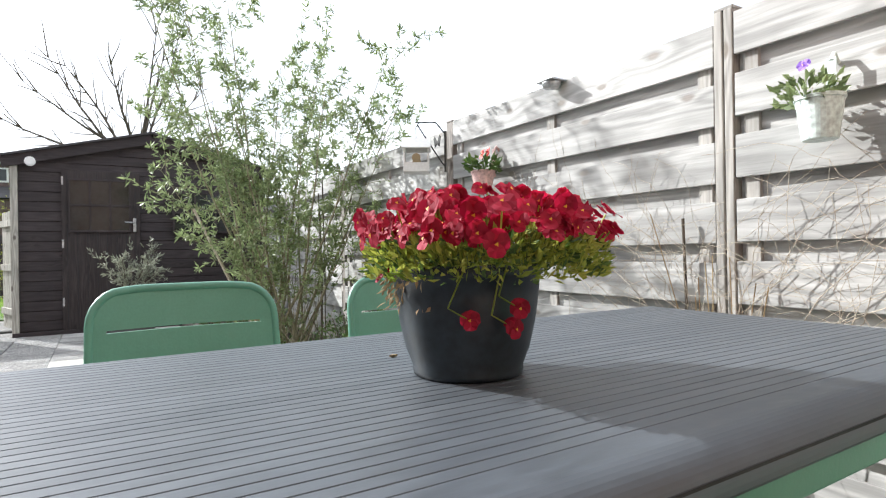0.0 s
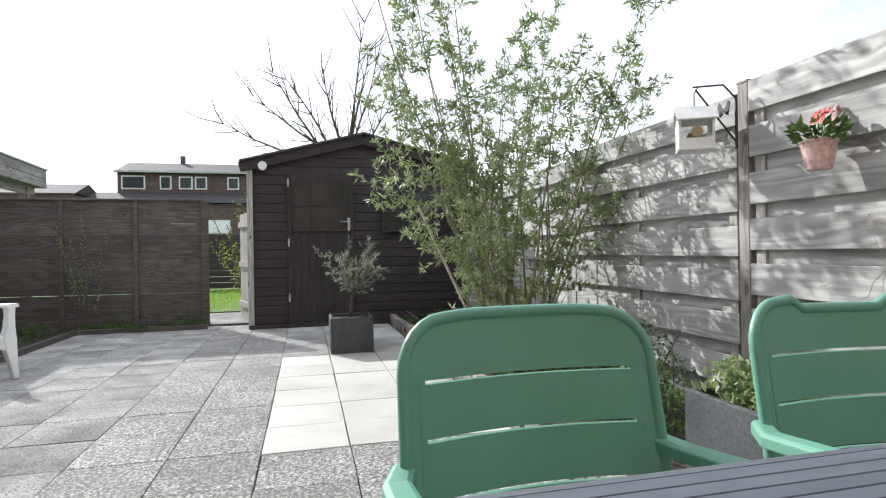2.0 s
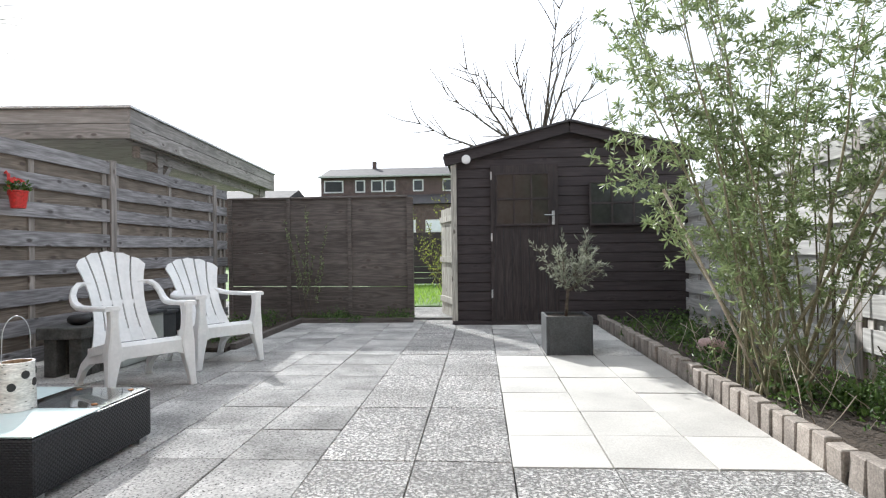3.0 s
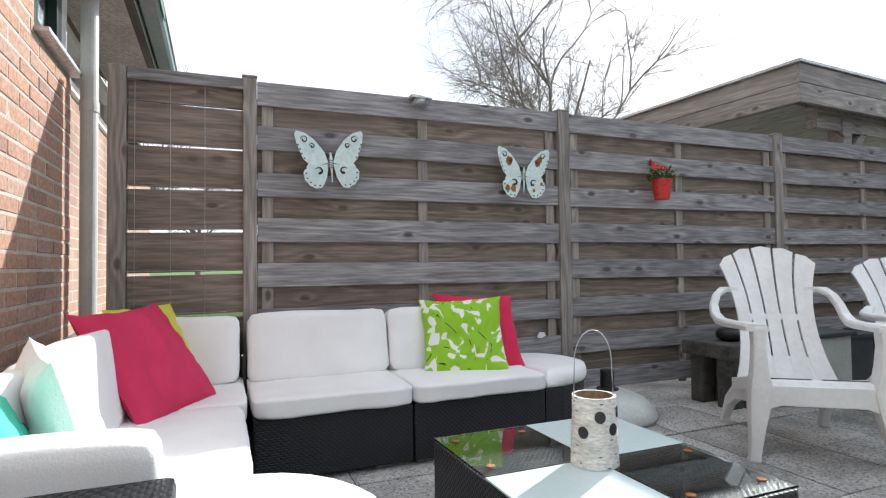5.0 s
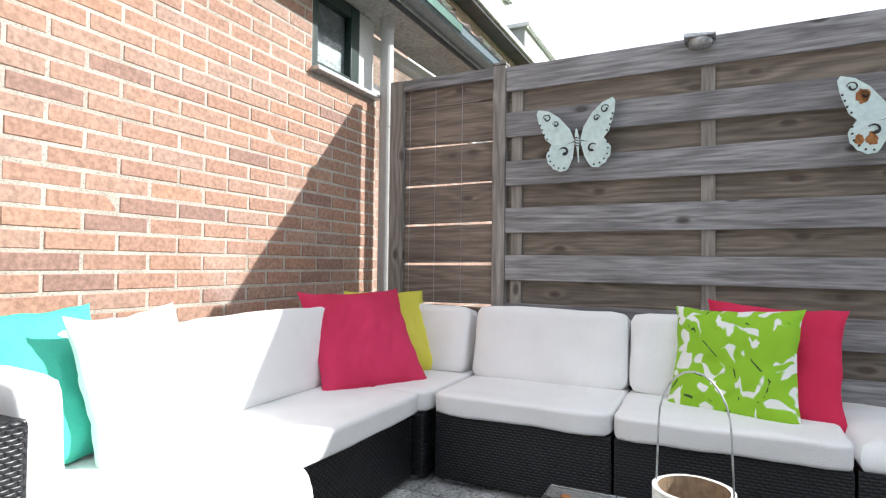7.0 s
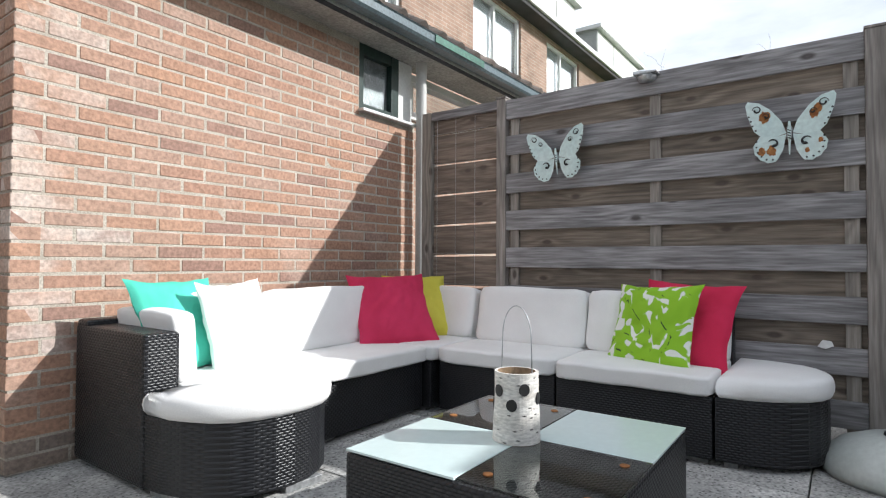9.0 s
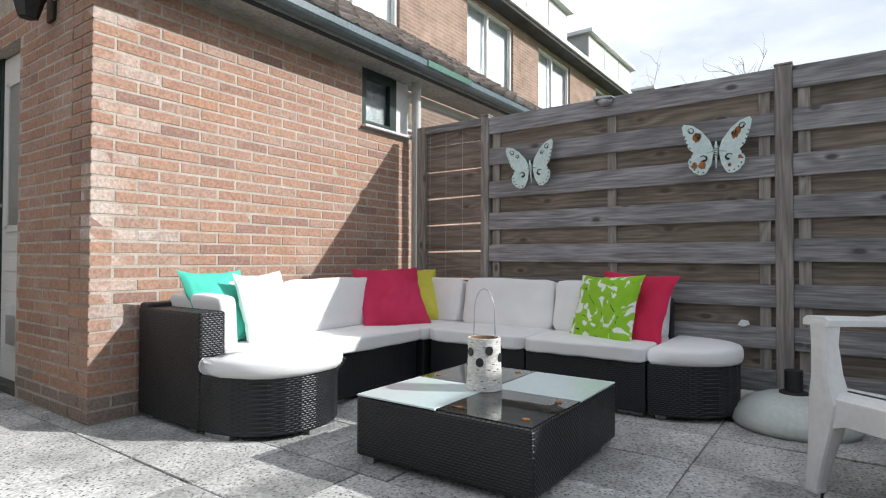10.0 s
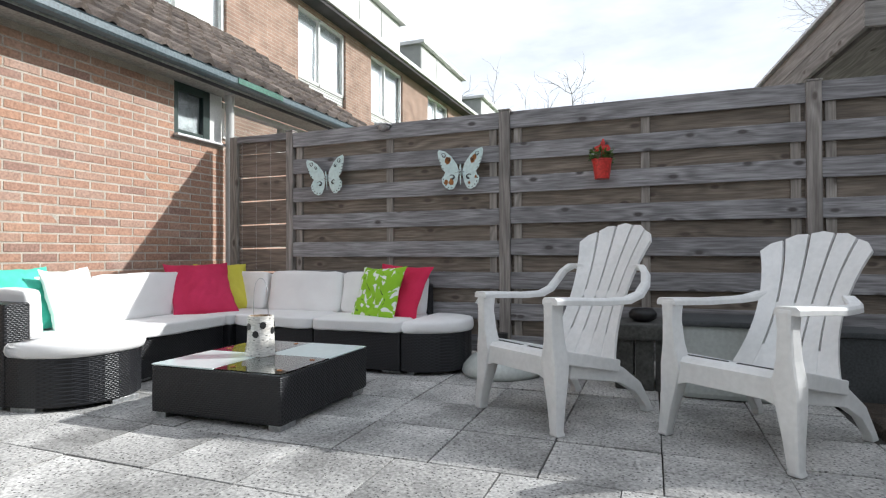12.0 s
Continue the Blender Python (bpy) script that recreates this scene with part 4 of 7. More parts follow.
structure(Geo().box((CORNER_X - 0.10, 2.40, 0.02), (0.20, 0.52, 0.04)).put("trim_door_step", STONE_DARK, bevel=0.004), "dark stone door threshold")
wing = structure(Geo().box((CORNER_X - 0.09, 1.88, 0.84), (0.10, 0.50, 0.05)).put("window_1", GREEN_PAINT, bevel=0.004), "dark green side window with clear glass")
for y in (1.65, 2.11):
    Geo().box((CORNER_X - 0.09, y, 1.42), (0.07, 0.05, 1.16)).put("window_frame", GREEN_PAINT, wing, bevel=0.004)
Geo().box((CORNER_X - 0.09, 1.88, 2.0), (0.07, 0.5, 0.05)).put("window_frame", GREEN_PAINT, wing, bevel=0.004)
Geo().box((CORNER_X - 0.10, 1.88, 1.42), (0.008, 0.42, 1.12)).put("pane", PANE, wing)
# sheets behind the panes, coloured dark in place of an unlit room
structure(Geo().box((CORNER_X - 0.9, 2.0, 1.1), (0.05, 1.6, 2.1)).put("wall_inner", ROOM_SHADE), "wall inside the extension with room shade in its colour")
structure(Geo().box((-2.2, 2.6, 1.1), (1.7, 0.05, 2.1)).put("wall_inner_back", ROOM_SHADE), "back wall inside the extension with room shade in its colour")

# kitchen window under the eave
win2 = structure(Geo().box((-2.705, WALL_Y - 0.035, 1.975), (0.30, 0.008, 0.34)).put("window_2", PANE), "small dark green framed window under the eave")
for x, w in ((-2.540, 0.040), (-2.868, 0.075)):
    Geo().box((x, WALL_Y - 0.03, 1.975), (w, 0.06, 0.43)).put("window_frame", GREEN_PAINT, win2, bevel=0.003)
for z, h in ((1.787, 0.04), (2.16, 0.065)):
    Geo().box((-2.695, WALL_Y - 0.03, z), (0.268, 0.056, h)).put("window_frame", GREEN_PAINT, win2, bevel=0.003)
Geo().box((-2.79, WALL_Y + 0.0, 1.755), (0.56, 0.10, 0.02)).put("window_sill", STEEL, win2, bevel=0.004)
# added sheet behind the glass: the pane's grey reflection as colour
Geo().box((-2.705, WALL_Y - 0.052, 1.975), (0.30, 0.006, 0.34)).put("curtain", REFLECT_GREY, win2)
win2.visible_shadow = False
structure(Geo().box((-2.985, WALL_Y - 0.04, 1.98), (0.16, 0.05, 0.43)).put("trim_panel", WHITE_PAINT, bevel=0.003), "white painted panel beside the window")

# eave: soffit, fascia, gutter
structure(Geo().box((-3.05, WALL_Y + 0.07, 2.205), (5.2, 0.34, 0.018)).put("soffit", SOFFIT_SHADED), "grey soffit boards with eave shade in their colour")
structure(Geo().box((-3.05, WALL_Y + 0.235, 2.235), (5.2, 0.02, 0.08)).put("trim_fascia", SOFFIT, bevel=0.003), "narrow grey fascia board")
gut = Geo()
prof = [(0.25, 2.275), (0.25, 2.222), (0.262, 2.205), (0.335, 2.205), (0.35, 2.22), (0.352, 2.262), (0.362, 2.270), (0.344, 2.272), (0.34, 2.23), (0.33, 2.218),
        (0.265, 2.218), (0.258, 2.275)]
gut.prism([(WALL_Y + a, z) for a, z in prof], -5.65, -0.50, "x")
gutter = structure(gut.put("gutter", GUTTER), "blue-grey gutter along the eave")
Geo().box((-3.15, WALL_Y + 0.357, 2.243), (0.6, 0.004, 0.048)).put("green_length", surface("green_gutter", (0.03, 0.12, 0.085), (0.05, 0.17, 0.12), 0.5), gutter)
pipe = thing("downpipe", pose(-3.065, WALL_Y + 0.075, 0), "grey plastic downpipe beside the fence screen", "downpipe")
Geo().tube([(0, 0.0, 0), (0, 0.0, 2.15)], 0.037, 20).put("tube", PIPE_GREY, pipe, smooth=False)
Geo().tube([(0, 0, 2.13), (0, 0, 2.196)], 0.040, 20).put("socket", PIPE_GREY, pipe)
Geo().tube([(0, 0, 1.59), (0, 0, 1.64)], 0.041, 20).put("clip", PIPE_GREY, pipe)

# neighbour's glazed front beyond the fence, under the same eave
nb = structure(Geo().box((-4.5, WALL_Y - 0.2, 0.95), (2.7, 0.1, 1.9)).put("wall_neighbour", FAR_BRICK), "neighbour's brick wall under the same eave")
for x in (-3.2, -4.15, -5.1):
    Geo().box((x, WALL_Y - 0.18, 2.03), (0.07, 0.09, 0.34)).put("window_frame", WHITE_PAINT, nb, bevel=0.003)
for z in (1.89, 2.17):
    Geo().box((-4.2, WALL_Y - 0.17, z), (2.0, 0.09, 0.055)).put("window_frame", WHITE_PAINT, nb, bevel=0.003)
Geo().box((-4.2, WALL_Y - 0.2, 2.03), (1.9, 0.01, 0.25)).put("pane", PANE, nb).visible_shadow = False

# upper storey of the terrace, set back behind the lean-to roof
EAVE2 = 5.42
XE = -30.0
terrace = thing("terraced_houses", pose(0, ROW_Y, 0), "row of brick terraced houses with white windows and dormers", "house row")
wins = [(-4.95, 1.62), (-8.40, 1.66), (-11.2, 1.7), (-14.6, 1.7), (-18.0, 1.7), (-22.0, 1.7)]
edges = [-0.9]
for cx, w in wins:
    edges += [cx + w / 2, cx - w / 2]
edges.append(XE)
for a, b in zip(edges[0::2], edges[1::2]):
    Geo().box(((a + b) / 2, -0.15, 2.71), (a - b, 0.3, 5.42)).put("wall", FAR_BRICK, terrace)
for cx, w in wins:
    Geo().box((cx, -0.15, 1.9), (w, 0.29, 3.8)).put("wall", FAR_BRICK, terrace)
    Geo().box((cx, -0.15, 5.38), (w, 0.29, 0.08)).put("wall", FAR_BRICK, terrace)
    wo = Geo().box((cx, -0.10, 3.80 + 0.12), (w, 0.06, 0.22)).put("window", WHITE_PAINT, terrace, bevel=0.004)
    for z in (3.86, 3.92, 3.98):
        Geo().box((cx, -0.066, z), (w, 0.012, 0.012)).put("siding_groove", SOFFIT, wo)
    for x in (cx - w / 2 + 0.03, cx + 0.08, cx + w / 2 - 0.03):
        Geo().box((x, -0.08, 4.68), (0.06, 0.07, 1.32)).put("frame", WHITE_PAINT, wo, bevel=0.004)
    for z in (4.05, 5.31):
        Geo().box((cx, -0.08, z), (w, 0.07, 0.06)).put("frame", WHITE_PAINT, wo, bevel=0.004)
    for x0, x1 in ((cx - w / 2, cx + 0.05), (cx + 0.11, cx + w / 2)):
        Geo().box(((x0 + x1) / 2, -0.10, 4.68), (x1 - x0 - 0.04, 0.008, 1.22)).put("pane", PANE, wo).visible_shadow = False
    Geo().box((cx, -0.16, 4.68), (w, 0.01, 1.25)).put("blind", CURTAIN, wo)
Geo().box(((XE - 0.9) / 2, 0.10, 5.50), (-XE - 0.9, 0.42, 0.16)).put("fascia", ROOF_DARK, terrace, bevel=0.01)
Geo().box(((XE - 0.9) / 2, 0.33, 5.55), (-XE - 0.9, 0.06, 0.10)).put("gutter", WHITE_PAINT, terrace, bevel=0.01)
Geo().prism([(0.3, 5.56), (-3.5, 8.2), (-7.0, 5.56)], XE, 3.3, "x").put("roof", ROOF_DARK, terrace)
Geo().box((14 + XE, -3.5, 2.7), (-XE - 28 + 30, 6.6, 5.3)).put("body", FAR_BRICK, terrace)
for x0, x1 in ((-9.0, -12.2), (-13.6, -17.2), (-19.5, -23.0)):
    d = Geo().box(((x0 + x1) / 2, -1.6, 6.15), (x0 - x1, 2.9, 1.2)).put("dormer", SOFFIT, terrace, bevel=0.01)
    Geo().box(((x0 + x1) / 2, -1.55, 6.78), (x0 - x1 + 0.2, 3.1, 0.10)).put("dormer_roof", WHITE_PAINT, d, bevel=0.01)
    for i in range(3):
        w = (x0 - x1) / 3
        cx = x0 - w * (i + 0.5)
        Geo().box((cx, -0.146, 6.2), (w - 0.05, 0.03, 0.98)).put("dormer_frame", WHITE_PAINT, d, bevel=0.004)
        Geo().box((cx, -0.128, 6.2), (w - 0.22, 0.01, 0.82)).put("dormer_pane", PANE, d).visible_shadow = False

# neighbour's flat roof behind the right-hand fence
flat = thing("neighbour_extension", pose(6.2, 1.7, 0), "neighbour's flat-roofed extension behind the fence", "house extension")
Geo().box((0, 0, 1.04), (3.4, 7.4, 2.08)).put("wall", FAR_BRICK, flat)
Geo().box((0, 0, 2.13), (3.6, 7.6, 0.12)).put("roof_edge", SOFFIT, flat, bevel=0.01)

# ---- far terrace beyond the gardens ----
far = thing("far_terrace", pose(-8.0, 45.0, 0), "distant dark brick terrace with grey tiled roof", "house row")
Geo().box((7.7, 4, 3.4), (22.6, 8, 6.6)).put("wall", DARK_BRICK, far)
Geo().prism([(-0.4, 6.6), (3.0, 7.7), (8.4, 6.6)], -3.7, 19, "x").put("roof", ROOF_DARK, far)
Geo().box((7.7, -0.35, 6.62), (22.8, 0.2, 0.12)).put("gutter", SOFFIT, far)
Geo().prism([(-2.6, 4.3), (0.0, 5.2), (0.0, 4.3)], -7.0, 19, "x").put("lean_to_roof", ROOF_DARK, far)
Geo().box((6, -1.2, 2.1), (26, 2.3, 4.3)).put("extension", DARK_BRICK, far)
for x, w, h in ((-2.6, 1.5, 0.95), (-0.55, 0.75, 0.95), (0.75, 0.9, 0.9), (1.75, 0.8, 0.9), (3.9, 0.8, 0.9), (6.5, 1.5, 0.95), (10, 1.5, 0.95)):
    fw = Geo().box((x, -0.03, 5.9), (w, 0.06, h)).put("window", WHITE_PAINT, far)
    Geo().box((x, -0.08, 5.9), (w - 0.2, 0.04, h - 0.2)).put("pane", DARK_PANE, fw)
for x in (1.0, 3.2, 5.4):
    fw = Geo().box((x, -2.38, 2.7), (1.5, 0.06, 0.9)).put("window", WHITE_PAINT, far)
    Geo().box((x, -2.43, 2.7), (1.3, 0.04, 0.7)).put("pane", CURTAIN, fw)
Geo().box((0.0, 3.0, 7.9), (0.3, 0.3, 0.7)).put("chimney", DARK_BRICK, far)
low = thing("far_sheds", pose(-20, 42, 0), "low distant roofs of neighbouring houses", "house row")
Geo().box((0, 2, 2.4), (14, 5, 4.8)).put("wall", DARK_BRICK, low)
Geo().prism([(-0.6, 4.7), (2.0, 5.6), (5.0, 4.7)], -7.2, 7.0, "x").put("roof", ROOF_DARK, low)
gw = thing("garden_wall", pose(-1.0, 18.5, 0), "dark timber boundary fence across the lane", "fence")
for k in range(9):
    Geo().box((0, 0, 0.08 + 0.16 * k), (9, 0.04, 0.15)).put("board", DARK_X, gw)
# unseen slab, added so the carport underside gets grey bounce instead of green
structure(Geo().box((-6.6, 7.6, -0.05), (7.0, 12.0, 0.06)).put("pavement_neighbour", SLAB), "unseen grey ground added behind the fence for neutral bounce light")
lane = Geo()
lane.box((-0.1, 11.45, -0.055), (3.0, 1.85, 0.05))
structure(lane.put("pavement_lane", SLAB), "pale concrete back lane behind the gate")
structure(Geo().box((0.0, 15.3, -0.045), (5.0, 5.7, 0.06)).put("ground_lawn", GRASS_SHEET), "bright green lawn across the lane")

# ---- lean-to roof tiles ----
RY0, RZ0, RY1, RZ1 = WALL_Y + 0.26, 2.265, ROW_Y, 4.06
pitch = math.degrees(math.atan2(RZ1 - RZ0, RY0 - RY1))
rlen = math.hypot(RY0 - RY1, RZ1 - RZ0)
roof = structure(new("roof", Geo().prism([(RY0 - 0.02, RZ0 - 0.05), (RY1, RZ1 - 0.05), (RY1, RZ1 - 0.12), (RY0 - 0.02, RZ0 - 0.10)], -5.65, -0.52, "x").mesh("roof", ROOF_DARK)),
                 "lean-to roof of mossy brown pantiles")
tg = Geo()
TW, TL = 0.215, 0.36
ns = 9
for r in (0, 1):
    for lay in (0.0, 0.034):
        for i in range(ns):
            u = i / (ns - 1)
            z = 0.036 * math.sin(u * 2 * math.pi - 0.6) + 0.004 * r - lay
            tg.v.append((u * TW, -r * TL * 1.0, z))
for i in range(ns - 1):
    a, b, c, d = i, ns + i, 2 * ns + i, 3 * ns + i
    tg.f += [(a, a + 1, c + 1, c), (b, d, d + 1, b + 1), (a, b, b + 1, a + 1), (c, c + 1, d + 1, d)]
tile_mesh = tg.mesh("roof_tile", ROOF_TILE, 0, False)
rows_n = int(rlen / 0.27) + 1
for r in range(rows_n):
    for c in range(24):
        x = -5.62 + c * 0.212
        d = r * 0.27
        y = RY0 + 0.05 - d * math.cos(radians(pitch))
        z = RZ0 + 0.045 + d * math.sin(radians(pitch))
        if y < ROW_Y + 0.03 + TL * 0.75:
            continue
        shared("roof_tile", tile_mesh, roof, pose(x + random.uniform(-0.004, 0.004), y, z + random.uniform(-0.004, 0.004), -pitch + 7.0 + random.uniform(-0.8, 0.8), 0, random.uniform(-0.5, 0.5)))


# ---- dining table and green chairs ----
TX0, TX1, TY0, TY1, TZ = 0.62, 2.60, 2.15, 3.065, 0.745
table = thing("dining_table", pose((TX0 + TX1) / 2, (TY0 + TY1) / 2, 0), "anthracite garden table with a slatted top and green frame", "table")
tw, td = TX1 - TX0, TY1 - TY0
n_slat = 40
sw = td / n_slat
slat_me = Geo().box((0, 0, 0), (tw, sw - 0.0014, 0.024)).mesh("slat", TABLE_TOP, 0.0009, segments=1)
edge_me = Geo().prism([(-sw / 2, -0.024), (sw / 2, -0.024), (sw / 2, -0.012), (sw / 2 - 0.006, -0.003), (sw / 2 - 0.014, 0.0), (-sw / 2, 0.0)], -tw / 2, tw / 2, "x").mesh("edge_slat", TABLE_TOP)
rim_w = 4 * sw
Geo().prism([(0.003, -0.05), (rim_w - 0.001, -0.024), (rim_w - 0.001, 0.0)] + [(0.05 - 0.05 * math.sin(a * math.pi / 24), -0.045 + 0.045 * math.cos(a * math.pi / 24)) for a in range(13)], -tw / 2, tw / 2, "x").put("rim_board", TABLE_TOP, table, smooth=False).location = (0, -td / 2, TZ)
for k in range(4, n_slat):
    y = -td / 2 + sw * (k + 0.5)
    if k == n_slat - 1:
        shared("slat", edge_me, table, pose(0, y, TZ, 0, 0, 180 if k == 0 else 0))
    else:
        shared("slat", slat_me, table, pose(0, y, TZ - 0.012))
Geo().box((0, 0, TZ - 0.029), (tw - 0.01, td - 0.006, 0.006)).put("underlay", DARK_GROOVE, table)
for s in (-1, 1):
    Geo().box((0, s * (td / 2 - 0.025), TZ - 0.062), (tw - 0.06, 0.03, 0.058)).put("apron", GREEN_METAL, table, bevel=0.004)
    Geo().box((s * (tw / 2 - 0.025), 0, TZ - 0.062), (0.03, td - 0.10, 0.058)).put("apron", GREEN_METAL, table, bevel=0.004)
    for r in (-1, 1):
        Geo().prism([(-0.035, -0.035), (0.035, -0.035), (0.035, 0.035), (-0.035, 0.035)], 0, TZ - 0.035, "z").put("leg", GREEN_METAL, table, bevel=0.006).location = (s * (tw / 2 - 0.14), r * (td / 2 - 0.14), 0)


def back_point(u, z, lean=0.20):
    """A point of the curved chair back: u across, z up."""
    return Vector((u, -0.03 + (z - 0.42) * lean - 0.10 * (u / 0.26) ** 2 * 0.35, z))


def back_plate(z0, z1, half, round_top=0.0, notch=False, thick=0.012, n=16, side=0.0):
    g = Geo()
    for face in (0, 1):
        for i in range(n + 1):
            u = -1 + 2 * i / n
            drop = 0.0
            if round_top:
                e = max(0.0, abs(u) * half - (half - round_top)) / round_top
                drop = round_top * (1 - math.sqrt(max(0.0, 1 - min(1, e) ** 2)))
            if notch and abs(u) < 0.46:
                drop += 0.019
            for z in (z0, z1 - drop):
                w = half - side * (z - 0.42)
                p = back_point(u * w, z)
                g.v.append((p.x, p.y + face * thick, p.z))
    m = 2 * (n + 1)
    for i in range(n):
        a = 2 * i
        g.f += [(a, a + 1, a + 3, a + 2), (m + a, m + a + 2, m + a + 3, m + a + 1), (a, a + 2, m + a + 2, m + a), (a + 1, m + a + 1, m + a + 3, a + 3)]
    g.f += [(0, m, m + 1, 1), (2 * n, 2 * n + 1, m + 2 * n + 1, m + 2 * n)]
    return g


def green_chair(m, notch, label):
    c = thing("garden_chair", m, label, "chair", "green chairs at the table")
    half = 0.26
    levels = [(0.40, 0.472), (0.479, 0.565), (0.572, 0.657), (0.664, 0.747), (0.754, 0.846)]
    for i, (z0, z1) in enumerate(levels):
        top = i == len(levels) - 1
        back_plate(z0, z1, half - (0.004 if top else 0.03), 0.085 if top else 0.0, notch and top, n=56 if top else 16, side=0.02).put("back_slat", GREEN_METAL, c, smooth=False)
    rim = []
    for z in (0.40, 0.50, 0.60, 0.70, 0.765):
        rim.append((half - 0.02 * (z - 0.42), z))
    for a in range(1, 7):
        w = a * math.pi / 12
        rim.append((half - 0.007 - 0.085 * (1 - math.cos(w)), 0.765 + 0.085 * math.sin(w)))
    line = [back_point(-u, z) + Vector((0, 0.006, 0)) for u, z in rim]
    line += [back_point(u, z) + Vector((0, 0.006, 0)) for u, z in ((-0.13, 0.853), (-0.10, 0.854 if not notch else 0.834), (0.0, 0.854 if not notch else 0.834), (0.10, 0.854 if not notch else 0.834), (0.13, 0.853))]
    line += [back_point(u, z) + Vector((0, 0.006, 0)) for u, z in rim[::-1]]
    Geo().tube(line, 0.0115, 10).put("back_frame", GREEN_METAL, c, smooth=True)
    for s in (-1, 1):
        g = Geo()
        zs = (0.40, 0.5, 0.6, 0.7, 0.773)
        for face in (0, 1):
            for z in zs:
                for u in (half - 0.042, half - 0.004):
                    p = back_point(s * (u - 0.02 * (z - 0.42)), z)
                    g.v.append((p.x, p.y + 0.001 + face * 0.010, p.z))
        mm = 2 * len(zs)
        for i in range(len(zs) - 1):
            a = 2 * i
            g.f += [(a, a + 1, a + 3, a + 2), (mm + a, mm + a + 2, mm + a + 3, mm + a + 1), (a, a + 2, mm + a + 2, mm + a), (a + 1, mm + a + 1, mm + a + 3, a + 3)]
        g.put("back_stile", GREEN_METAL, c)
    seat = Geo()
    for k in range(5):
        seat.box((0, -0.07 - 0.088 * k, 0.425 - 0.004 * k), (0.46, 0.080, 0.018), 0, 2)
    seat.put("seat", GREEN_METAL, c, bevel=0.005)
    for s in (-1, 1):
        x = s * 0.27
        arm = [(s * 0.255, 0.0, 0.62), (x + s * 0.01, -0.06, 0.615), (x + s * 0.015, -0.22, 0.635), (x + s * 0.012, -0.40, 0.64), (x, -0.46, 0.625), (x, -0.49, 0.57)]
        g = Geo()
        for i, p in enumerate(arm):
            w = (0.022, 0.026, 0.028, 0.03, 0.026, 0.022)[i]
            for dx, dz in ((-w, -0.012), (w, -0.012), (w, 0.008), (w * 0.6, 0.013), (-w * 0.6, 0.013), (-w, 0.008)):
                g.v.append((p[0] + dx, p[1] + (dz if i > 3 else 0), p[2] + (dz if i < 5 else dz * 0.2)))
        for i in range(len(arm) - 1):
            for k in range(6):
                a, b = 6 * i + k, 6 * i + (k + 1) % 6
                g.f.append((a, b, b + 6, a + 6))
        g.f += [tuple(range(6))[::-1], tuple(range(6 * len(arm) - 6, 6 * len(arm)))]
        g.put("armrest", GREEN_METAL, c, bevel=0.003)
        Geo().tube([(x, -0.485, 0.58), (x, -0.47, 0.42), (x * 1.03, -0.49, 0.0)], [0.02, 0.021, 0.016], 10).put("front_leg", GREEN_METAL, c, smooth=True)
        Geo().tube([(s * 0.25, -0.02, 0.46), (s * 0.255, 0.0, 0.40), (s * 0.265, 0.08, 0.0)], [0.018, 0.021, 0.016], 10).put("rear_leg", GREEN_METAL, c, smooth=True)
    return c


green_chair(pose(1.245, 3.445, 0, 0, 0, 1) @ Matrix.Diagonal((0.895, 1, 1, 1)), False, "sage green garden armchair with slotted back tucked at the table")
green_chair(pose(1.935, 3.44, 0, 0, 0, -5) @ Matrix.Diagonal((0.895, 1, 1, 1)), True, "sage green garden armchair with a notched top rail")
green_chair(pose(1.98, 1.66, 0, 0, 0, 180) @ Matrix.Diagonal((0.895, 1, 1, 1)), False, "sage green garden armchair pushed under the table")
speck = Geo().prism([(-0.008, 0), (0, 0.004), (0.009, 0.001), (0.001, -0.004)], 0, 0.004, "z").put("dead_petal", LEAF_DRY)
speck.matrix_world = pose(1.51, 2.77, TZ + 0.001)
tagged(speck, "tiny dry petal fallen on the table", "petal")


# ---- lounge sofa in black wicker ----
def rounded_end(w, d, r, n=14):
    """Outline of a seat whose far end is rounded: straight at y = 0, bulging to y = d."""
    pts = [(-w / 2, 0)]
    for i in range(n + 1):
        a = math.pi * i / n
        pts.append((-w / 2 * math.cos(a), d * math.sin(a) ** 0.8))
    pts.append((w / 2, 0))
    return pts


def soft_plate(outline, z0, z1, inset=0.02):
    """A cushion cut to an outline, with rounded edge and slightly domed top."""
    g = Geo()
    cx = sum(p[0] for p in outline) / len(outline)
    cy = sum(p[1] for p in outline) / len(outline)
    n = len(outline)
    rings = [(1 - inset * 2.2, z0), (1.0, z0 + 0.018), (1.012, (z0 + z1) / 2), (1.0, z1 - 0.018), (1 - inset * 1.6, z1 - 0.003), (0.75, z1 + 0.006), (0.4, z1 + 0.010)]
    for k, z in rings:
        for x, y in outline:
            p = Vector((cx + (x - cx) * k, cy + (y - cy) * k, z))
            g.v.append(tuple(p + noise.noise_vector(p * 6) * 0.004))
    for r in range(len(rings) - 1):
        for i in range(n):
            a, b = r * n + i, r * n + (i + 1) % n
            g.f.append((a, b, b + n, a + n))
    g.f += [tuple(range(n))[::-1], tuple(range((len(rings) - 1) * n, len(rings) * n))]
    return g


SEAT, BASE = 0.348, 0.272


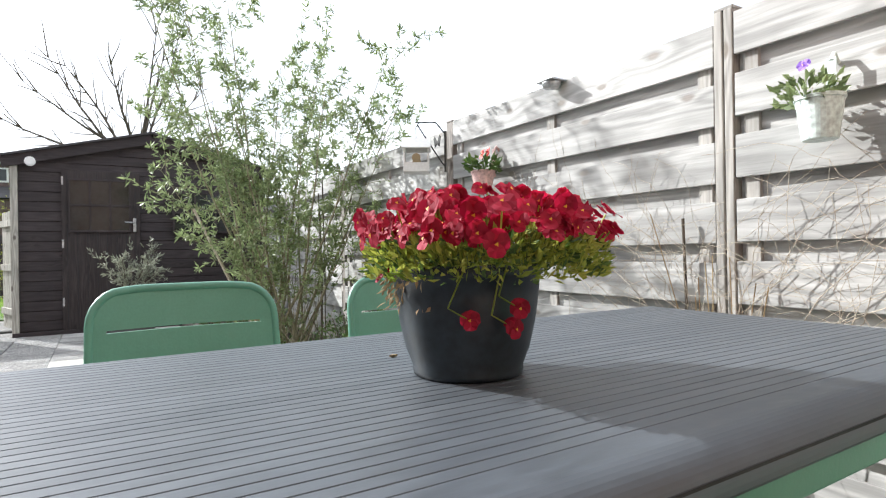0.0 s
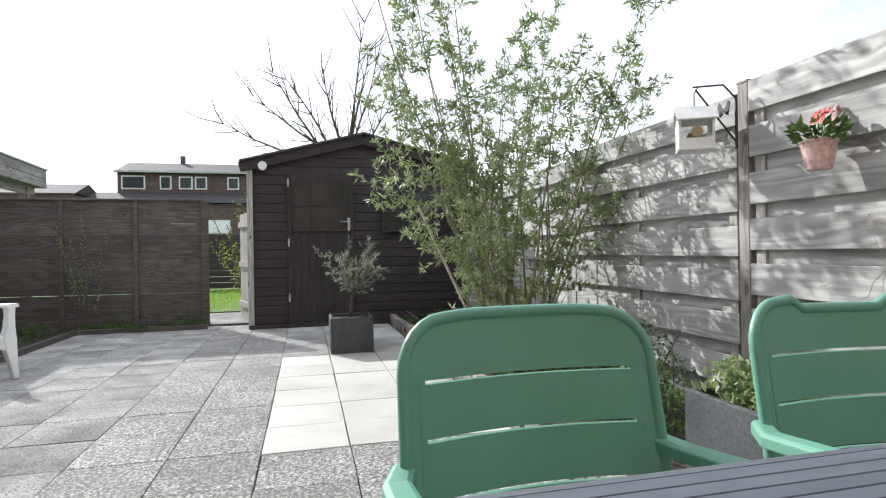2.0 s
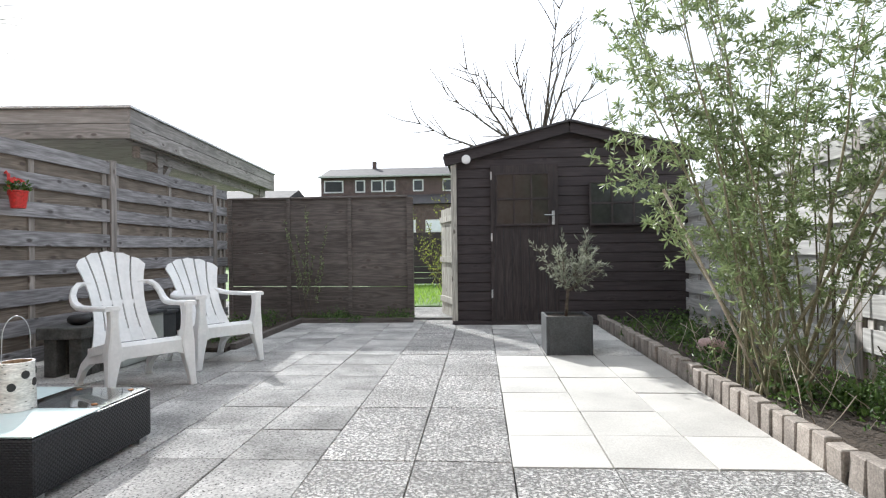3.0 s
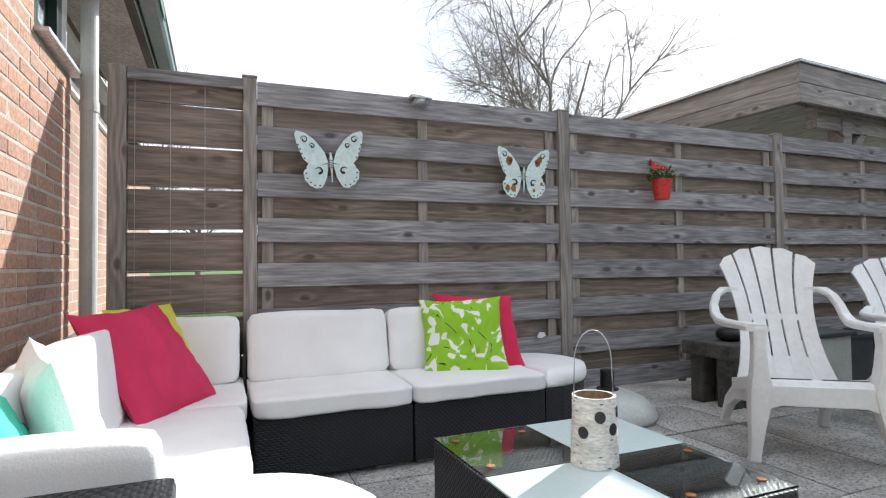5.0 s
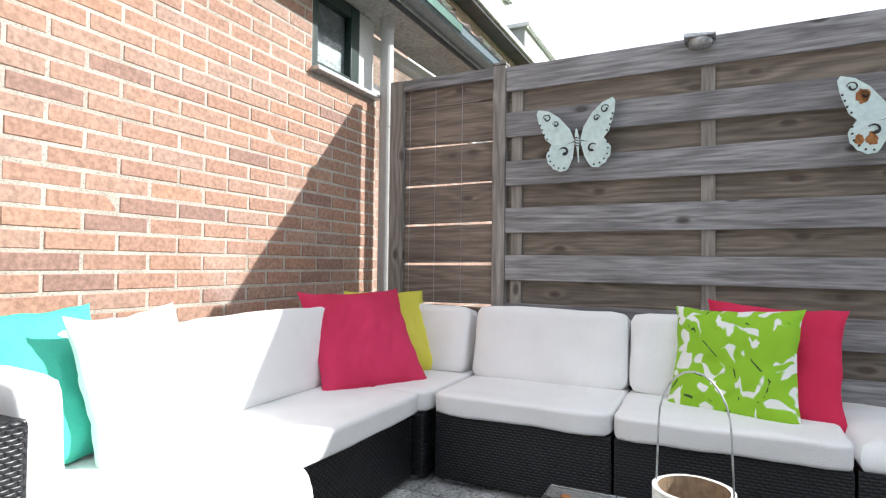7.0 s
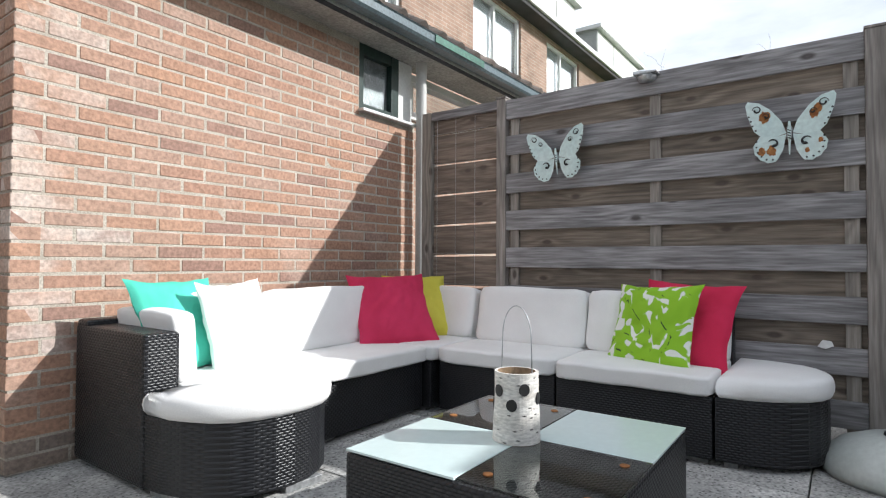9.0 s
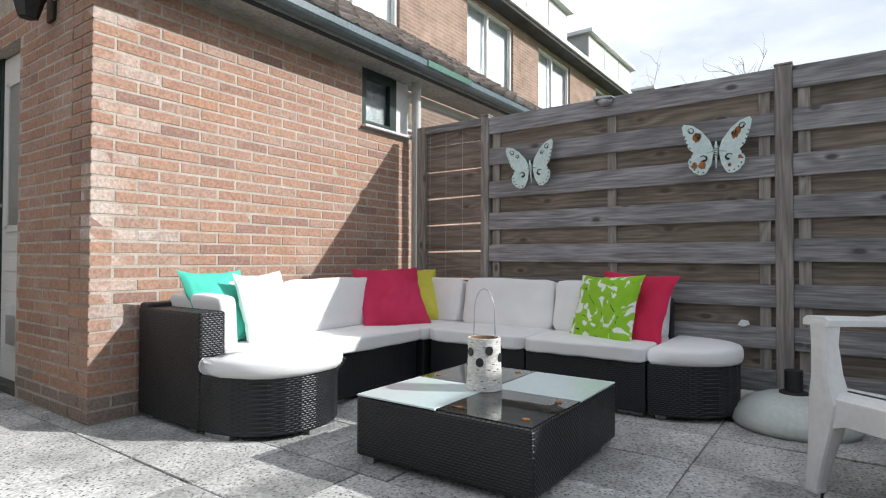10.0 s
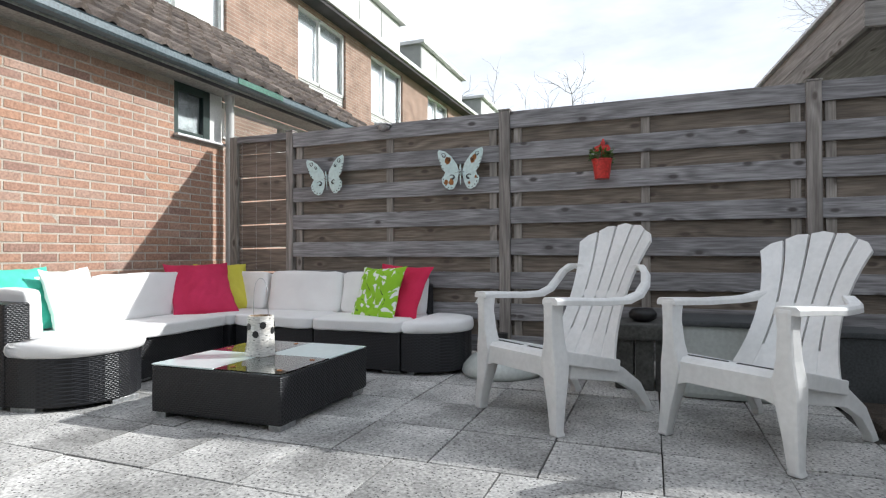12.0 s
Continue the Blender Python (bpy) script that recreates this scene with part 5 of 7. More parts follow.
def sofa_module(m, w, depth, label, back=True, back_h=0.56, name="sofa_module"):
    """A square seat module: wicker base, wicker back, feet. Local x across, y from the back (0) to the front."""
    s = thing(name, m, label, "sofa module", "modules of the corner sofa")
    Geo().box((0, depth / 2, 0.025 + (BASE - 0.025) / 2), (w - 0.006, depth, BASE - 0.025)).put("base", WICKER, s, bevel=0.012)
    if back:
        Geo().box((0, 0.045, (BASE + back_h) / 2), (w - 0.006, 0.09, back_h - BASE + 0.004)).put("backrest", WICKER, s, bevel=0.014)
    for x in (-w / 2 + 0.09, w / 2 - 0.09):
        Geo().box((x, depth - 0.07, 0.014), (0.13, 0.05, 0.028)).put("foot", STEEL, s, bevel=0.002)
        Geo().box((x, 0.07, 0.014), (0.13, 0.05, 0.028)).put("foot", STEEL, s, bevel=0.002)
    return s


def cushion(ob_name, m, sx, sy, sz, label, seed, power=16.0, puff=0.05, wobble=0.006):
    o = rounded_box(sx, sy, sz, power, 9, puff, seed, wobble).put(ob_name, CLOTH, None, smooth=True)
    o.matrix_world = m
    return tagged(o, label, "cushion", "white sofa cushions")


DEPTH = 0.60
# row along the timber fence: backs at x = -2.96, fronts at x = -2.38
for y0, y1 in ((4.33, 4.99), (4.99, 5.65)):
    sofa_module(pose(-2.96, (y0 + y1) / 2, 0, 0, 0, -90), y1 - y0, DEPTH, "black wicker sofa module standing against the timber fence")
    cushion("seat_cushion", pose(-2.96 + 0.09 + 0.265, (y0 + y1) / 2, BASE + 0.040, 0, 0, 90), y1 - y0 - 0.004, 0.55, 0.080, "plump white canvas seat cushion", y0)
    cushion("back_cushion", pose(-2.795, (y0 + y1) / 2, 0.49, 0, -12, 0), 0.13, y1 - y0 - 0.008, 0.31, "white canvas back cushion leaning on wicker", y0 + 3, 13)
# corner module
corner = sofa_module(pose(-2.65, 3.66, 0), 0.64, 0.64, "black wicker corner module of the lounge sofa")
Geo().box((-0.265, 0.34, 0.405), (0.09, 0.62, 0.31)).put("side_backrest", WICKER, corner, bevel=0.014)
cushion("seat_cushion", pose(-2.62, 4.03, BASE + 0.040), 0.58, 0.57, 0.080, "white canvas corner seat cushion", 11)
cushion("back_cushion", pose(-2.80, 4.02, 0.49, 0, -12, 0), 0.13, 0.56, 0.30, "white canvas back cushion in the sofa corner", 12, 13)
cushion("back_cushion", pose(-2.56, 3.80, 0.49, 12, 0, 0), 0.36, 0.13, 0.30, "white canvas back cushion in the sofa corner", 13, 13)
# row along the brick wall
sofa_module(pose(-1.95, 3.66, 0), 0.74, DEPTH, "black wicker sofa module standing against the brick wall")
cushion("seat_cushion", pose(-1.955, 4.02, BASE + 0.040), 0.75, 0.55, 0.080, "sunlit white canvas seat cushion", 21)
cushion("back_cushion", pose(-1.99, 3.83, 0.495, 12, 0, 0), 0.76, 0.13, 0.31, "sunlit white canvas back cushion", 22, 13)
endm = sofa_module(pose(-1.2525, 3.61, 0), 0.655, 0.52, "black wicker end module with an armrest and rounded front")
cushion("back_cushion", pose(-1.375, 3.82, 0.495, 12, 0, 0), 0.42, 0.13, 0.31, "sunlit white canvas back cushion", 23, 13)
arm = Geo().box((0.264, 0.268, 0.281), (0.127, 0.54, 0.52)).put("armrest", WICKER, endm, bevel=0.014)
out1 = [(x, 0.50 + y) for x, y in rounded_end(0.647, 0.42, 0.2)]
Geo().prism(out1, 0.025, BASE, "z").put("rounded_front", WICKER, endm, bevel=0.008)
Geo().box((0.27, 0.62, 0.0125), (0.05, 0.15, 0.025), 8).put("foot", STEEL, endm, bevel=0.002)
Geo().box((-0.05, 0.89, 0.0125), (0.15, 0.05, 0.025), -4).put("foot", STEEL, endm, bevel=0.002)
oc = [(-1.60, 3.78), (-1.60, 4.14)] + [(-1.255 + x, 4.15 + y) for x, y in rounded_end(0.66, 0.40, 0.2)[1:-1]] + [(-0.925, 4.16), (-1.055, 4.155), (-1.055, 3.78)]
cush = soft_plate(oc, BASE, SEAT).put("seat_cushion", CLOTH, None, smooth=True)
tagged(cush, "sunlit white canvas cushion with a rounded front", "cushion", "white sofa cushions")
cush_arm = cushion("back_cushion", pose(-1.09, 3.90, 0.475, 0, 5, 0), 0.09, 0.44, 0.26, "white canvas cushion propped on the armrest", 25, 13)
# rounded ottoman at the end of the fence row
ott = thing("ottoman", pose(-2.67, 5.655, 0), "half-round black wicker ottoman ending the sofa", "ottoman")
Geo().prism(rounded_end(0.60, 0.365, 0.2), 0.025, BASE, "z").put("base", WICKER, ott, bevel=0.008)
for x in (-0.19, 0.2):
    Geo().box((x, 0.05, 0.014), (0.13, 0.05, 0.028)).put("foot", STEEL, ott, bevel=0.002)
oc2 = soft_plate([(-2.67 + x, 5.66 + y) for x, y in rounded_end(0.615, 0.375, 0.2)], BASE, SEAT).put("seat_cushion", CLOTH, None, smooth=True)
tagged(oc2, "half-round white canvas cushion on the ottoman", "cushion", "white sofa cushions")


def throw(m, size, thick, mat, label, seed):
    o = pillow(size, thick, seed).put("throw_pillow", mat, None, smooth=True)
    o.matrix_world = m
    return tagged(o, label, "pillow", "throw pillows")


def leant(centre, across, up):
    """Pose of a pillow whose front faces away from what it leans on: across runs from its upper right to its upper left corner."""
    x = Vector(across).normalized()
    z = Vector(up)
    z = (z - x * z.dot(x)).normalized()
    y = z.cross(x)
    m = Matrix((x, y, z)).transposed().to_4x4()
    m.translation = centre
    return m


throw(leant((-2.63, 3.98, 0.525), (0.408, -0.2325, 0), (-0.123, -0.12, 0.355)), 0.41, 0.10, YELLOW, "lemon yellow cotton throw pillow", 1)
throw(leant((-2.405, 3.975, 0.522), (0.408, -0.2325, -0.012), (-0.123, -0.2065, 0.35)), 0.475, 0.12, PINK, "raspberry pink cotton throw pillow", 2)
throw(leant((-2.715, 5.468, 0.515), (-0.06, -0.453, 0.02), (-0.217, 0.083, 0.342)), 0.45, 0.10, RED, "crimson cotton throw pillow", 3)
throw(leant((-2.635, 5.348, 0.50), (-0.123, -0.411, -0.019), (-0.152, 0.038, 0.35)), 0.425, 0.10, LIME, "lime green throw pillow with white leaf print", 4)
throw(leant((-1.22, 3.865, 0.535), (0.38, 0.07, 0.0), (0.03, -0.16, 0.34)), 0.41, 0.10, TURQ, "turquoise cotton throw pillow", 5)
throw(leant((-1.44, 3.925, 0.505), (0.412, 0.138, -0.01), (0.02, -0.09, 0.33)), 0.42, 0.12, CLOTH, "white canvas throw pillow in full sun", 6)
# ---- coffee table ----
ct = thing("coffee_table", pose(-1.517, 5.28, 0, 0, 0, 0.5), "square black wicker coffee table with four glass squares", "coffee table")
CW, CD = 0.795, 0.745
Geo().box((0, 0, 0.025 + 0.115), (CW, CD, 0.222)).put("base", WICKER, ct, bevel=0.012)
for sx in (-1, 1):
    for sy in (-1, 1):
        Geo().box((sx * (CW / 2 - 0.075), sy * (CD / 2 - 0.045), 0.014), (0.12, 0.06, 0.028)).put("foot", STEEL, ct, bevel=0.002)
        white = sx * sy < 0
        square = Geo().box((sx * CW / 4, sy * CD / 4, 0.2575), (CW / 2 - 0.003, CD / 2 - 0.003, 0.007)).put(
            "glass_square", FROST if white else CLEAR_TOP, ct, "frosted white glass square" if white else "clear smoked glass square", bevel=0.0015)
        square.visible_shadow = white
        if not white:
            for ox, oy in ((0.13, 0.13), (0.13, -0.13), (-0.13, 0.13)):
                Geo().lathe([(0.013, 0), (0.013, 0.0025), (0.008, 0.003)], 14, (sx * CW / 4 + sx * ox, sy * CD / 4 + sy * oy, 0.2612)).put("suction_pad", RUST, ct)

# ---- birch lantern ----
lan = thing("birch_lantern", pose(-1.482, 5.262, 0.262) @ Matrix.Diagonal((0.86, 0.86, 0.95, 1)), "hollow birch log lantern with drilled holes and wire handle", "lantern")
bm_pts = Geo()
segs = 40
prof = [(0.083, 0.0), (0.080, 0.07), (0.076, 0.14), (0.076, 0.215), (0.066, 0.215), (0.064, 0.12), (0.064, 0.01)]
for r, z in prof:
    for s in range(segs):
        w = 2 * math.pi * s / segs
        rr = r * (1 + 0.03 * noise.noise(Vector((math.cos(w) * 1.5, math.sin(w) * 1.5, z * 6))))
        bm_pts.v.append((rr * math.cos(w), rr * math.sin(w), z))
hollow = Geo()
hollow.v = list(bm_pts.v)
for i in range(len(prof) - 1):
    for s in range(segs):
        a, b = i * segs + s, i * segs + (s + 1) % segs
        (bm_pts if i < 4 else hollow).f.append((a, b, b + segs, a + segs))
bm_pts.put("log", BIRCH, lan, smooth=False)
hollow.put("hollow", BARK_INSIDE, lan, smooth=False)
Geo().lathe([(0.064, 0.002), (0.064, 0.008)], 24).put("floor", BARK_INSIDE, lan)
rimg = Geo()
rimg.lathe([(0.0655, 0.216), (0.0755, 0.216), (0.0755, 0.2175), (0.0655, 0.2175)], 32)
# holes are black discs on the bark, their inner darkness given as colour
for ang, z, r in ((48, 0.168, 0.019), (16, 0.12, 0.019), (98, 0.135, 0.019), (-22, 0.16, 0.019), (130, 0.165, 0.018), (165, 0.09, 0.019), (-65, 0.11, 0.019)):
    a = radians(ang)
    h = Geo().lathe([(r * 0.2, 0), (r, 0), (r, 0.003), (r * 0.2, 0.0035)], 14).put("drilled_hole", BLACK_METAL, lan)
    h.matrix_basis = pose(0.0765 * math.cos(a), 0.0765 * math.sin(a), z) @ Matrix.Rotation(a, 4, "Z") @ Matrix.Rotation(math.pi / 2, 4, "Y")
g = Geo()
for i in range(9):
    z = 0.004 + 0.105 * i / 8
    hw = 0.020 * (1 - (i / 8) ** 2) + 0.006
    for s in (-1, 1):
        a = radians(74) + s * hw / 0.076
        g.v.append((0.0785 * math.cos(a), 0.0785 * math.sin(a), z))
for i in range(8):
    g.f.append((2 * i, 2 * i + 1, 2 * i + 3, 2 * i + 2))
g.put("bark_split", BARK_INSIDE, lan)
hp = [(-0.073 * math.cos(radians(75)), -0.073 * math.sin(radians(75)), 0.19)]
for i in range(13):
    w = math.pi * i / 12
    hp.append((-0.068 * math.cos(w) * math.cos(radians(75)), -0.068 * math.cos(w) * math.sin(radians(75)), 0.32 + 0.10 * math.sin(w)))
hp.append((0.073 * math.cos(radians(75)), 0.073 * math.sin(radians(75)), 0.19))
Geo().tube(hp, 0.0021, 6).put("wire_handle", STEEL, lan, smooth=True)


# ---- white slatted resin armchairs ----
def adirondack(m, label, rise=0.70, looped=True):
    """Local: faces +x, front feet at x = 0; looped: the arms turn up and out before they meet the back."""
    c = thing("resin_armchair", m, label, "armchair", "white resin armchairs")

    def bp(u, v, off=0.0):
        """Back surface: u across (-1 to 1), v up (0 to 1)."""
        half = 0.178 + (0.30 if v > 0.42 else 0.32) * (v - 0.42) ** 2
        y = u * half
        x = -0.42 - 0.36 * v + 0.06 * u * u * (0.4 + 0.6 * v)
        return Vector((x, y, 0.25 + rise * v)) + Vector((0.89, 0, 0.45)) * off

    n = 5
    gap = 0.026
    for k in range(n):
        u0, u1 = -1 + 2 * k / n + (gap if k else 0), -1 + 2 * (k + 1) / n - (gap if k < n - 1 else 0)
        g = Geo()
        vs = [i / 12 for i in range(13)]
        for face in (0, 1):
            for v in vs:
                for u in (u0, (u0 + u1) / 2, u1):
                    mid = (u0 + u1) / 2
                    top = 1.0 - 0.12 * (u * 1.05) ** 2
                    tip = 0.012 * abs(u - mid) / (u1 - mid + 1e-6) * (v ** 8)
                    g.v.append(tuple(bp(u, v * (top - tip), -0.016 * face)))
        mm = 3 * len(vs)
        for i in range(len(vs) - 1):
            for j in (0, 1):
                a = 3 * i + j
                g.f += [(a, a + 1, a + 4, a + 3), (mm + a, mm + a + 3, mm + a + 4, mm + a + 1)]
            a = 3 * i
            g.f += [(a, a + 3, mm + a + 3, mm + a), (a + 2, mm + a + 2, mm + a + 5, a + 5)]
        e = 3 * (len(vs) - 1)
        g.f += [(e, e + 1, mm + e + 1, mm + e), (e + 1, e + 2, mm + e + 2, mm + e + 1), (0, mm, mm + 1, 1), (1, mm + 1, mm + 2, 2)]
        g.put("back_slat", WHITE_PLASTIC, c, smooth=False)
    for v0, v1 in ((0.0, 0.19), (0.44, 0.485)):
        for k in range(1, n):
            u = -1 + 2 * k / n
            g = Geo()
            for face in (0, 1):
                for v in (v0, v1):
                    for du in (-gap * 1.2, gap * 1.2):
                        g.v.append(tuple(bp(u + du, v, -0.002 - 0.012 * face)))
            g.f += [(0, 1, 3, 2), (4, 6, 7, 5), (0, 2, 6, 4), (1, 5, 7, 3), (2, 3, 7, 6), (0, 4, 5, 1)]
            g.put("back_bridge", WHITE_PLASTIC, c)
    # seat: curved sheet with two slits at the front edge
    g = Geo()
    prof = [(0.02, 0.245), (0.018, 0.325), (0.0, 0.345), (-0.04, 0.348), (-0.12, 0.335), (-0.25, 0.30), (-0.36, 0.265), (-0.43, 0.25), (-0.44, 0.235), (-0.36, 0.248), (-0.25, 0.283),
            (-0.12, 0.318), (-0.04, 0.33), (0.0, 0.322), (0.004, 0.245)]
    g.prism(prof, -0.245, 0.245, "y")
    g.put("seat", WHITE_PLASTIC, c, bevel=0.003)
    for s in (-1, 1):
        # near-black strips on the uncut seat, in place of shade inside slits
        Geo().box((-0.045, s * 0.115, 0.348), (0.016, 0.19, 0.003), 0, 0, 2).put("seat_slit", DARK_GROOVE, c)
    # front apron arch
    g = Geo()
    arch = [(-0.25, 0.33), (-0.25, 0.20), (-0.215, 0.225), (-0.16, 0.245), (0.16, 0.245), (0.215, 0.225), (0.25, 0.20), (0.25, 0.33)]
    g.prism(arch, -0.005, 0.022, "x")
    g.put("front_apron", WHITE_PLASTIC, c, bevel=0.004)
    for s in (-1, 1):
        # front leg: broad shell from the arm to the foot, narrowing downwards
        g = Geo()
        sec = [(0.585, 0.02, 0.262, 0.078, 0.06), (0.50, 0.02, 0.262, 0.072, 0.052), (0.40, 0.017, 0.260, 0.08, 0.062), (0.31, 0.015, 0.256, 0.092, 0.092),
               (0.22, 0.013, 0.266, 0.08, 0.078), (0.12, 0.016, 0.280, 0.064, 0.058), (0.02, 0.02, 0.293, 0.05, 0.045), (0.0, 0.022, 0.296, 0.062, 0.056)]
        for z, cx, cy, wx, wy in sec:
            for a, b in ((-0.5, -0.5), (0.5, -0.5), (0.5, 0.5), (-0.5, 0.5)):
                g.v.append((cx - wx / 2 + a * wx + 0.02, s * (0.91 * cy + b * wy), z))
        for i in range(len(sec) - 1):
            for k in range(4):
                a, b = 4 * i + k, 4 * i + (k + 1) % 4
                g.f.append((a, b, b + 4, a + 4))
        g.f += [(3, 2, 1, 0), tuple(4 * (len(sec) - 1) + i for i in range(4))]
        g.put("front_leg", WHITE_PLASTIC, c, bevel=0.014)
        # arm: flat top running back, then up to the back
        path = [(0.035, 0.266, 0.578, 0.09), (-0.10, 0.274, 0.572, 0.08), (-0.28, 0.292, 0.562, 0.066)]
        if looped:
            path += [(-0.42, 0.312, 0.563, 0.055), (-0.50, 0.320, 0.588, 0.048), (-0.55, 0.318, 0.635, 0.044), (-0.58, 0.295, 0.685, 0.044),
                     (-0.605, 0.255, 0.714, 0.05), (-0.625, 0.20, 0.712, 0.06)]
        else:
            path += [(-0.40, 0.285, 0.562, 0.06), (-0.48, 0.268, 0.562, 0.06), (-0.545, 0.236, 0.570, 0.065), (-0.59, 0.195, 0.590, 0.06)]
        g = Geo()
        for i, (x, y, z, w) in enumerate(path):
            p0, p1 = path[max(i - 1, 0)], path[min(i + 1, len(path) - 1)]
            d = Vector((p1[0] - p0[0], 0, p1[2] - p0[2])).normalized()
            nn = Vector((-d.z, 0, d.x))
            if nn.z < 0:
                nn = -nn
            for a, b in ((-0.5, -1), (0.5, -1), (0.5, 0.3), (0.36, 1), (-0.36, 1), (-0.5, 0.3)):
                g.v.append(tuple(Vector((x, s * (0.93 * y + a * w), z)) + nn * b * 0.016))
        for i in range(len(path) - 1):
            for k in range(6):
                a, b = 6 * i + k, 6 * i + (k + 1) % 6
                g.f.append((a, b, b + 6, a + 6))
        g.f += [tuple(range(6))[::-1], tuple(range(6 * len(path) - 6, 6 * len(path)))]
        g.put("armrest", WHITE_PLASTIC, c, bevel=0.003)
        # rear leg: curved blade from under the seat back down to the ground
        rl = [(-0.12, 0.235, 0.27, 0.10), (-0.30, 0.24, 0.235, 0.09), (-0.45, 0.25, 0.20, 0.075), (-0.56, 0.262, 0.13, 0.06), (-0.63, 0.272, 0.03, 0.048), (-0.64, 0.274, 0.0, 0.056)]
        g = Geo()
        for i, (x, y, z, w) in enumerate(rl):
            p0, p1 = rl[max(i - 1, 0)], rl[min(i + 1, len(rl) - 1)]
            d = Vector((p1[0] - p0[0], 0, p1[2] - p0[2])).normalized()
            nn = Vector((-d.z, 0, d.x))
            for a, b in ((-0.02, -0.5), (0.02, -0.5), (0.02, 0.5), (-0.02, 0.5)):
                g.v.append(tuple(Vector((x, s * (0.86 * y + a), max(z, 0.0))) + nn * b * w * (1 if i < 4 else 0.0) + (Vector((b * w, 0, 0)) if i >= 4 else Vector())))
        for i in range(len(rl) - 1):
            for k in range(4):
                a, b = 4 * i + k, 4 * i + (k + 1) % 4
                g.f.append((a, b, b + 4, a + 4))
        g.f += [(3, 2, 1, 0), tuple(4 * (len(rl) - 1) + i for i in range(4))]
        g.put("rear_leg", WHITE_PLASTIC, c, bevel=0.006)
        g = Geo().box((-0.22, s * 0.232, 0.29), (0.42, 0.03, 0.06), 0, 0, -12)
        g.put("seat_rail", WHITE_PLASTIC, c, bevel=0.006)
    return c


adirondack(pose(-1.682, 6.58, 0, 0, 0, -36), "white resin slat-back garden armchair, slightly weathered")
adirondack(pose(-1.545, 7.445, 0, 0, 0, -38), "white resin slat-back garden armchair with a lower back", 0.635, False)

# ---- things behind the armchairs ----
ub = thing("umbrella_base", pose(-2.665, 6.245, 0) @ Matrix.Diagonal((1.2, 1.2, 1.25, 1)), "domed pale concrete umbrella base with a black socket", "umbrella base")
Geo().lathe([(0.215, 0.0), (0.222, 0.02), (0.21, 0.05), (0.17, 0.09), (0.10, 0.118), (0.03, 0.125)], 36).put("dome", CONCRETE, ub, smooth=True)
Geo().lathe([(0.055, 0.112), (0.05, 0.13), (0.032, 0.135), (0.032, 0.21), (0.02, 0.21)], 20).put("socket", BLACK_METAL, ub)
st = thing("stone_planter", pose(-2.62, 7.13, 0), "dark mossy stone planter made of upright blocks", "planter")
for k in range(3):
    Geo().box((0.10, -0.11 + 0.11 * k, 0.145), (0.10, 0.10, 0.29)).put("block", STONE_DARK, st, bevel=0.01)
    Geo().box((-0.10, -0.11 + 0.11 * k, 0.145), (0.10, 0.10, 0.29)).put("block", STONE_DARK, st, bevel=0.01)
Geo().box((0, 0, 0.335), (0.36, 0.40, 0.09)).put("slab", STONE_DARK, st, bevel=0.015)
bowl = Geo().lathe([(0.04, 0), (0.075, 0.02), (0.08, 0.05), (0.06, 0.075), (0.05, 0.07)], 20).put("fire_bowl", BLACK_METAL, None, smooth=True)
bowl.matrix_world = pose(-2.60, 7.12, 0.38)
tagged(bowl, "small round black iron bowl", "bowl")
tub = thing("storage_tub", pose(-2.58, 7.62, 0), "grey-green plastic storage tub with a rim", "storage tub")
Geo().prism([(-0.20, -0.30), (0.20, -0.30), (0.20, 0.30), (-0.20, 0.30)], 0.0, 0.40, "z").put("body", CONCRETE, tub, bevel=0.03)
Geo().box((0, 0, 0.405), (0.44, 0.64, 0.03)).put("lid", PLANTER_GREY, tub, bevel=0.01)
for y in (8.15, 8.55):
    ln = thing("garden_pot", pose(-2.6, y, 0), "dark square garden pot beside the fence", "pot", "dark pots by the fence")
    Geo().prism([(-0.13, -0.13), (0.13, -0.13), (0.13, 0.13), (-0.13, 0.13)], 0.0, 0.36, "z").put("body", PLANTER_GREY, ln, bevel=0.015)
    Geo().box((0, 0, 0.365), (0.29, 0.29, 0.03)).put("rim", PLANTER_GREY, ln, bevel=0.006)


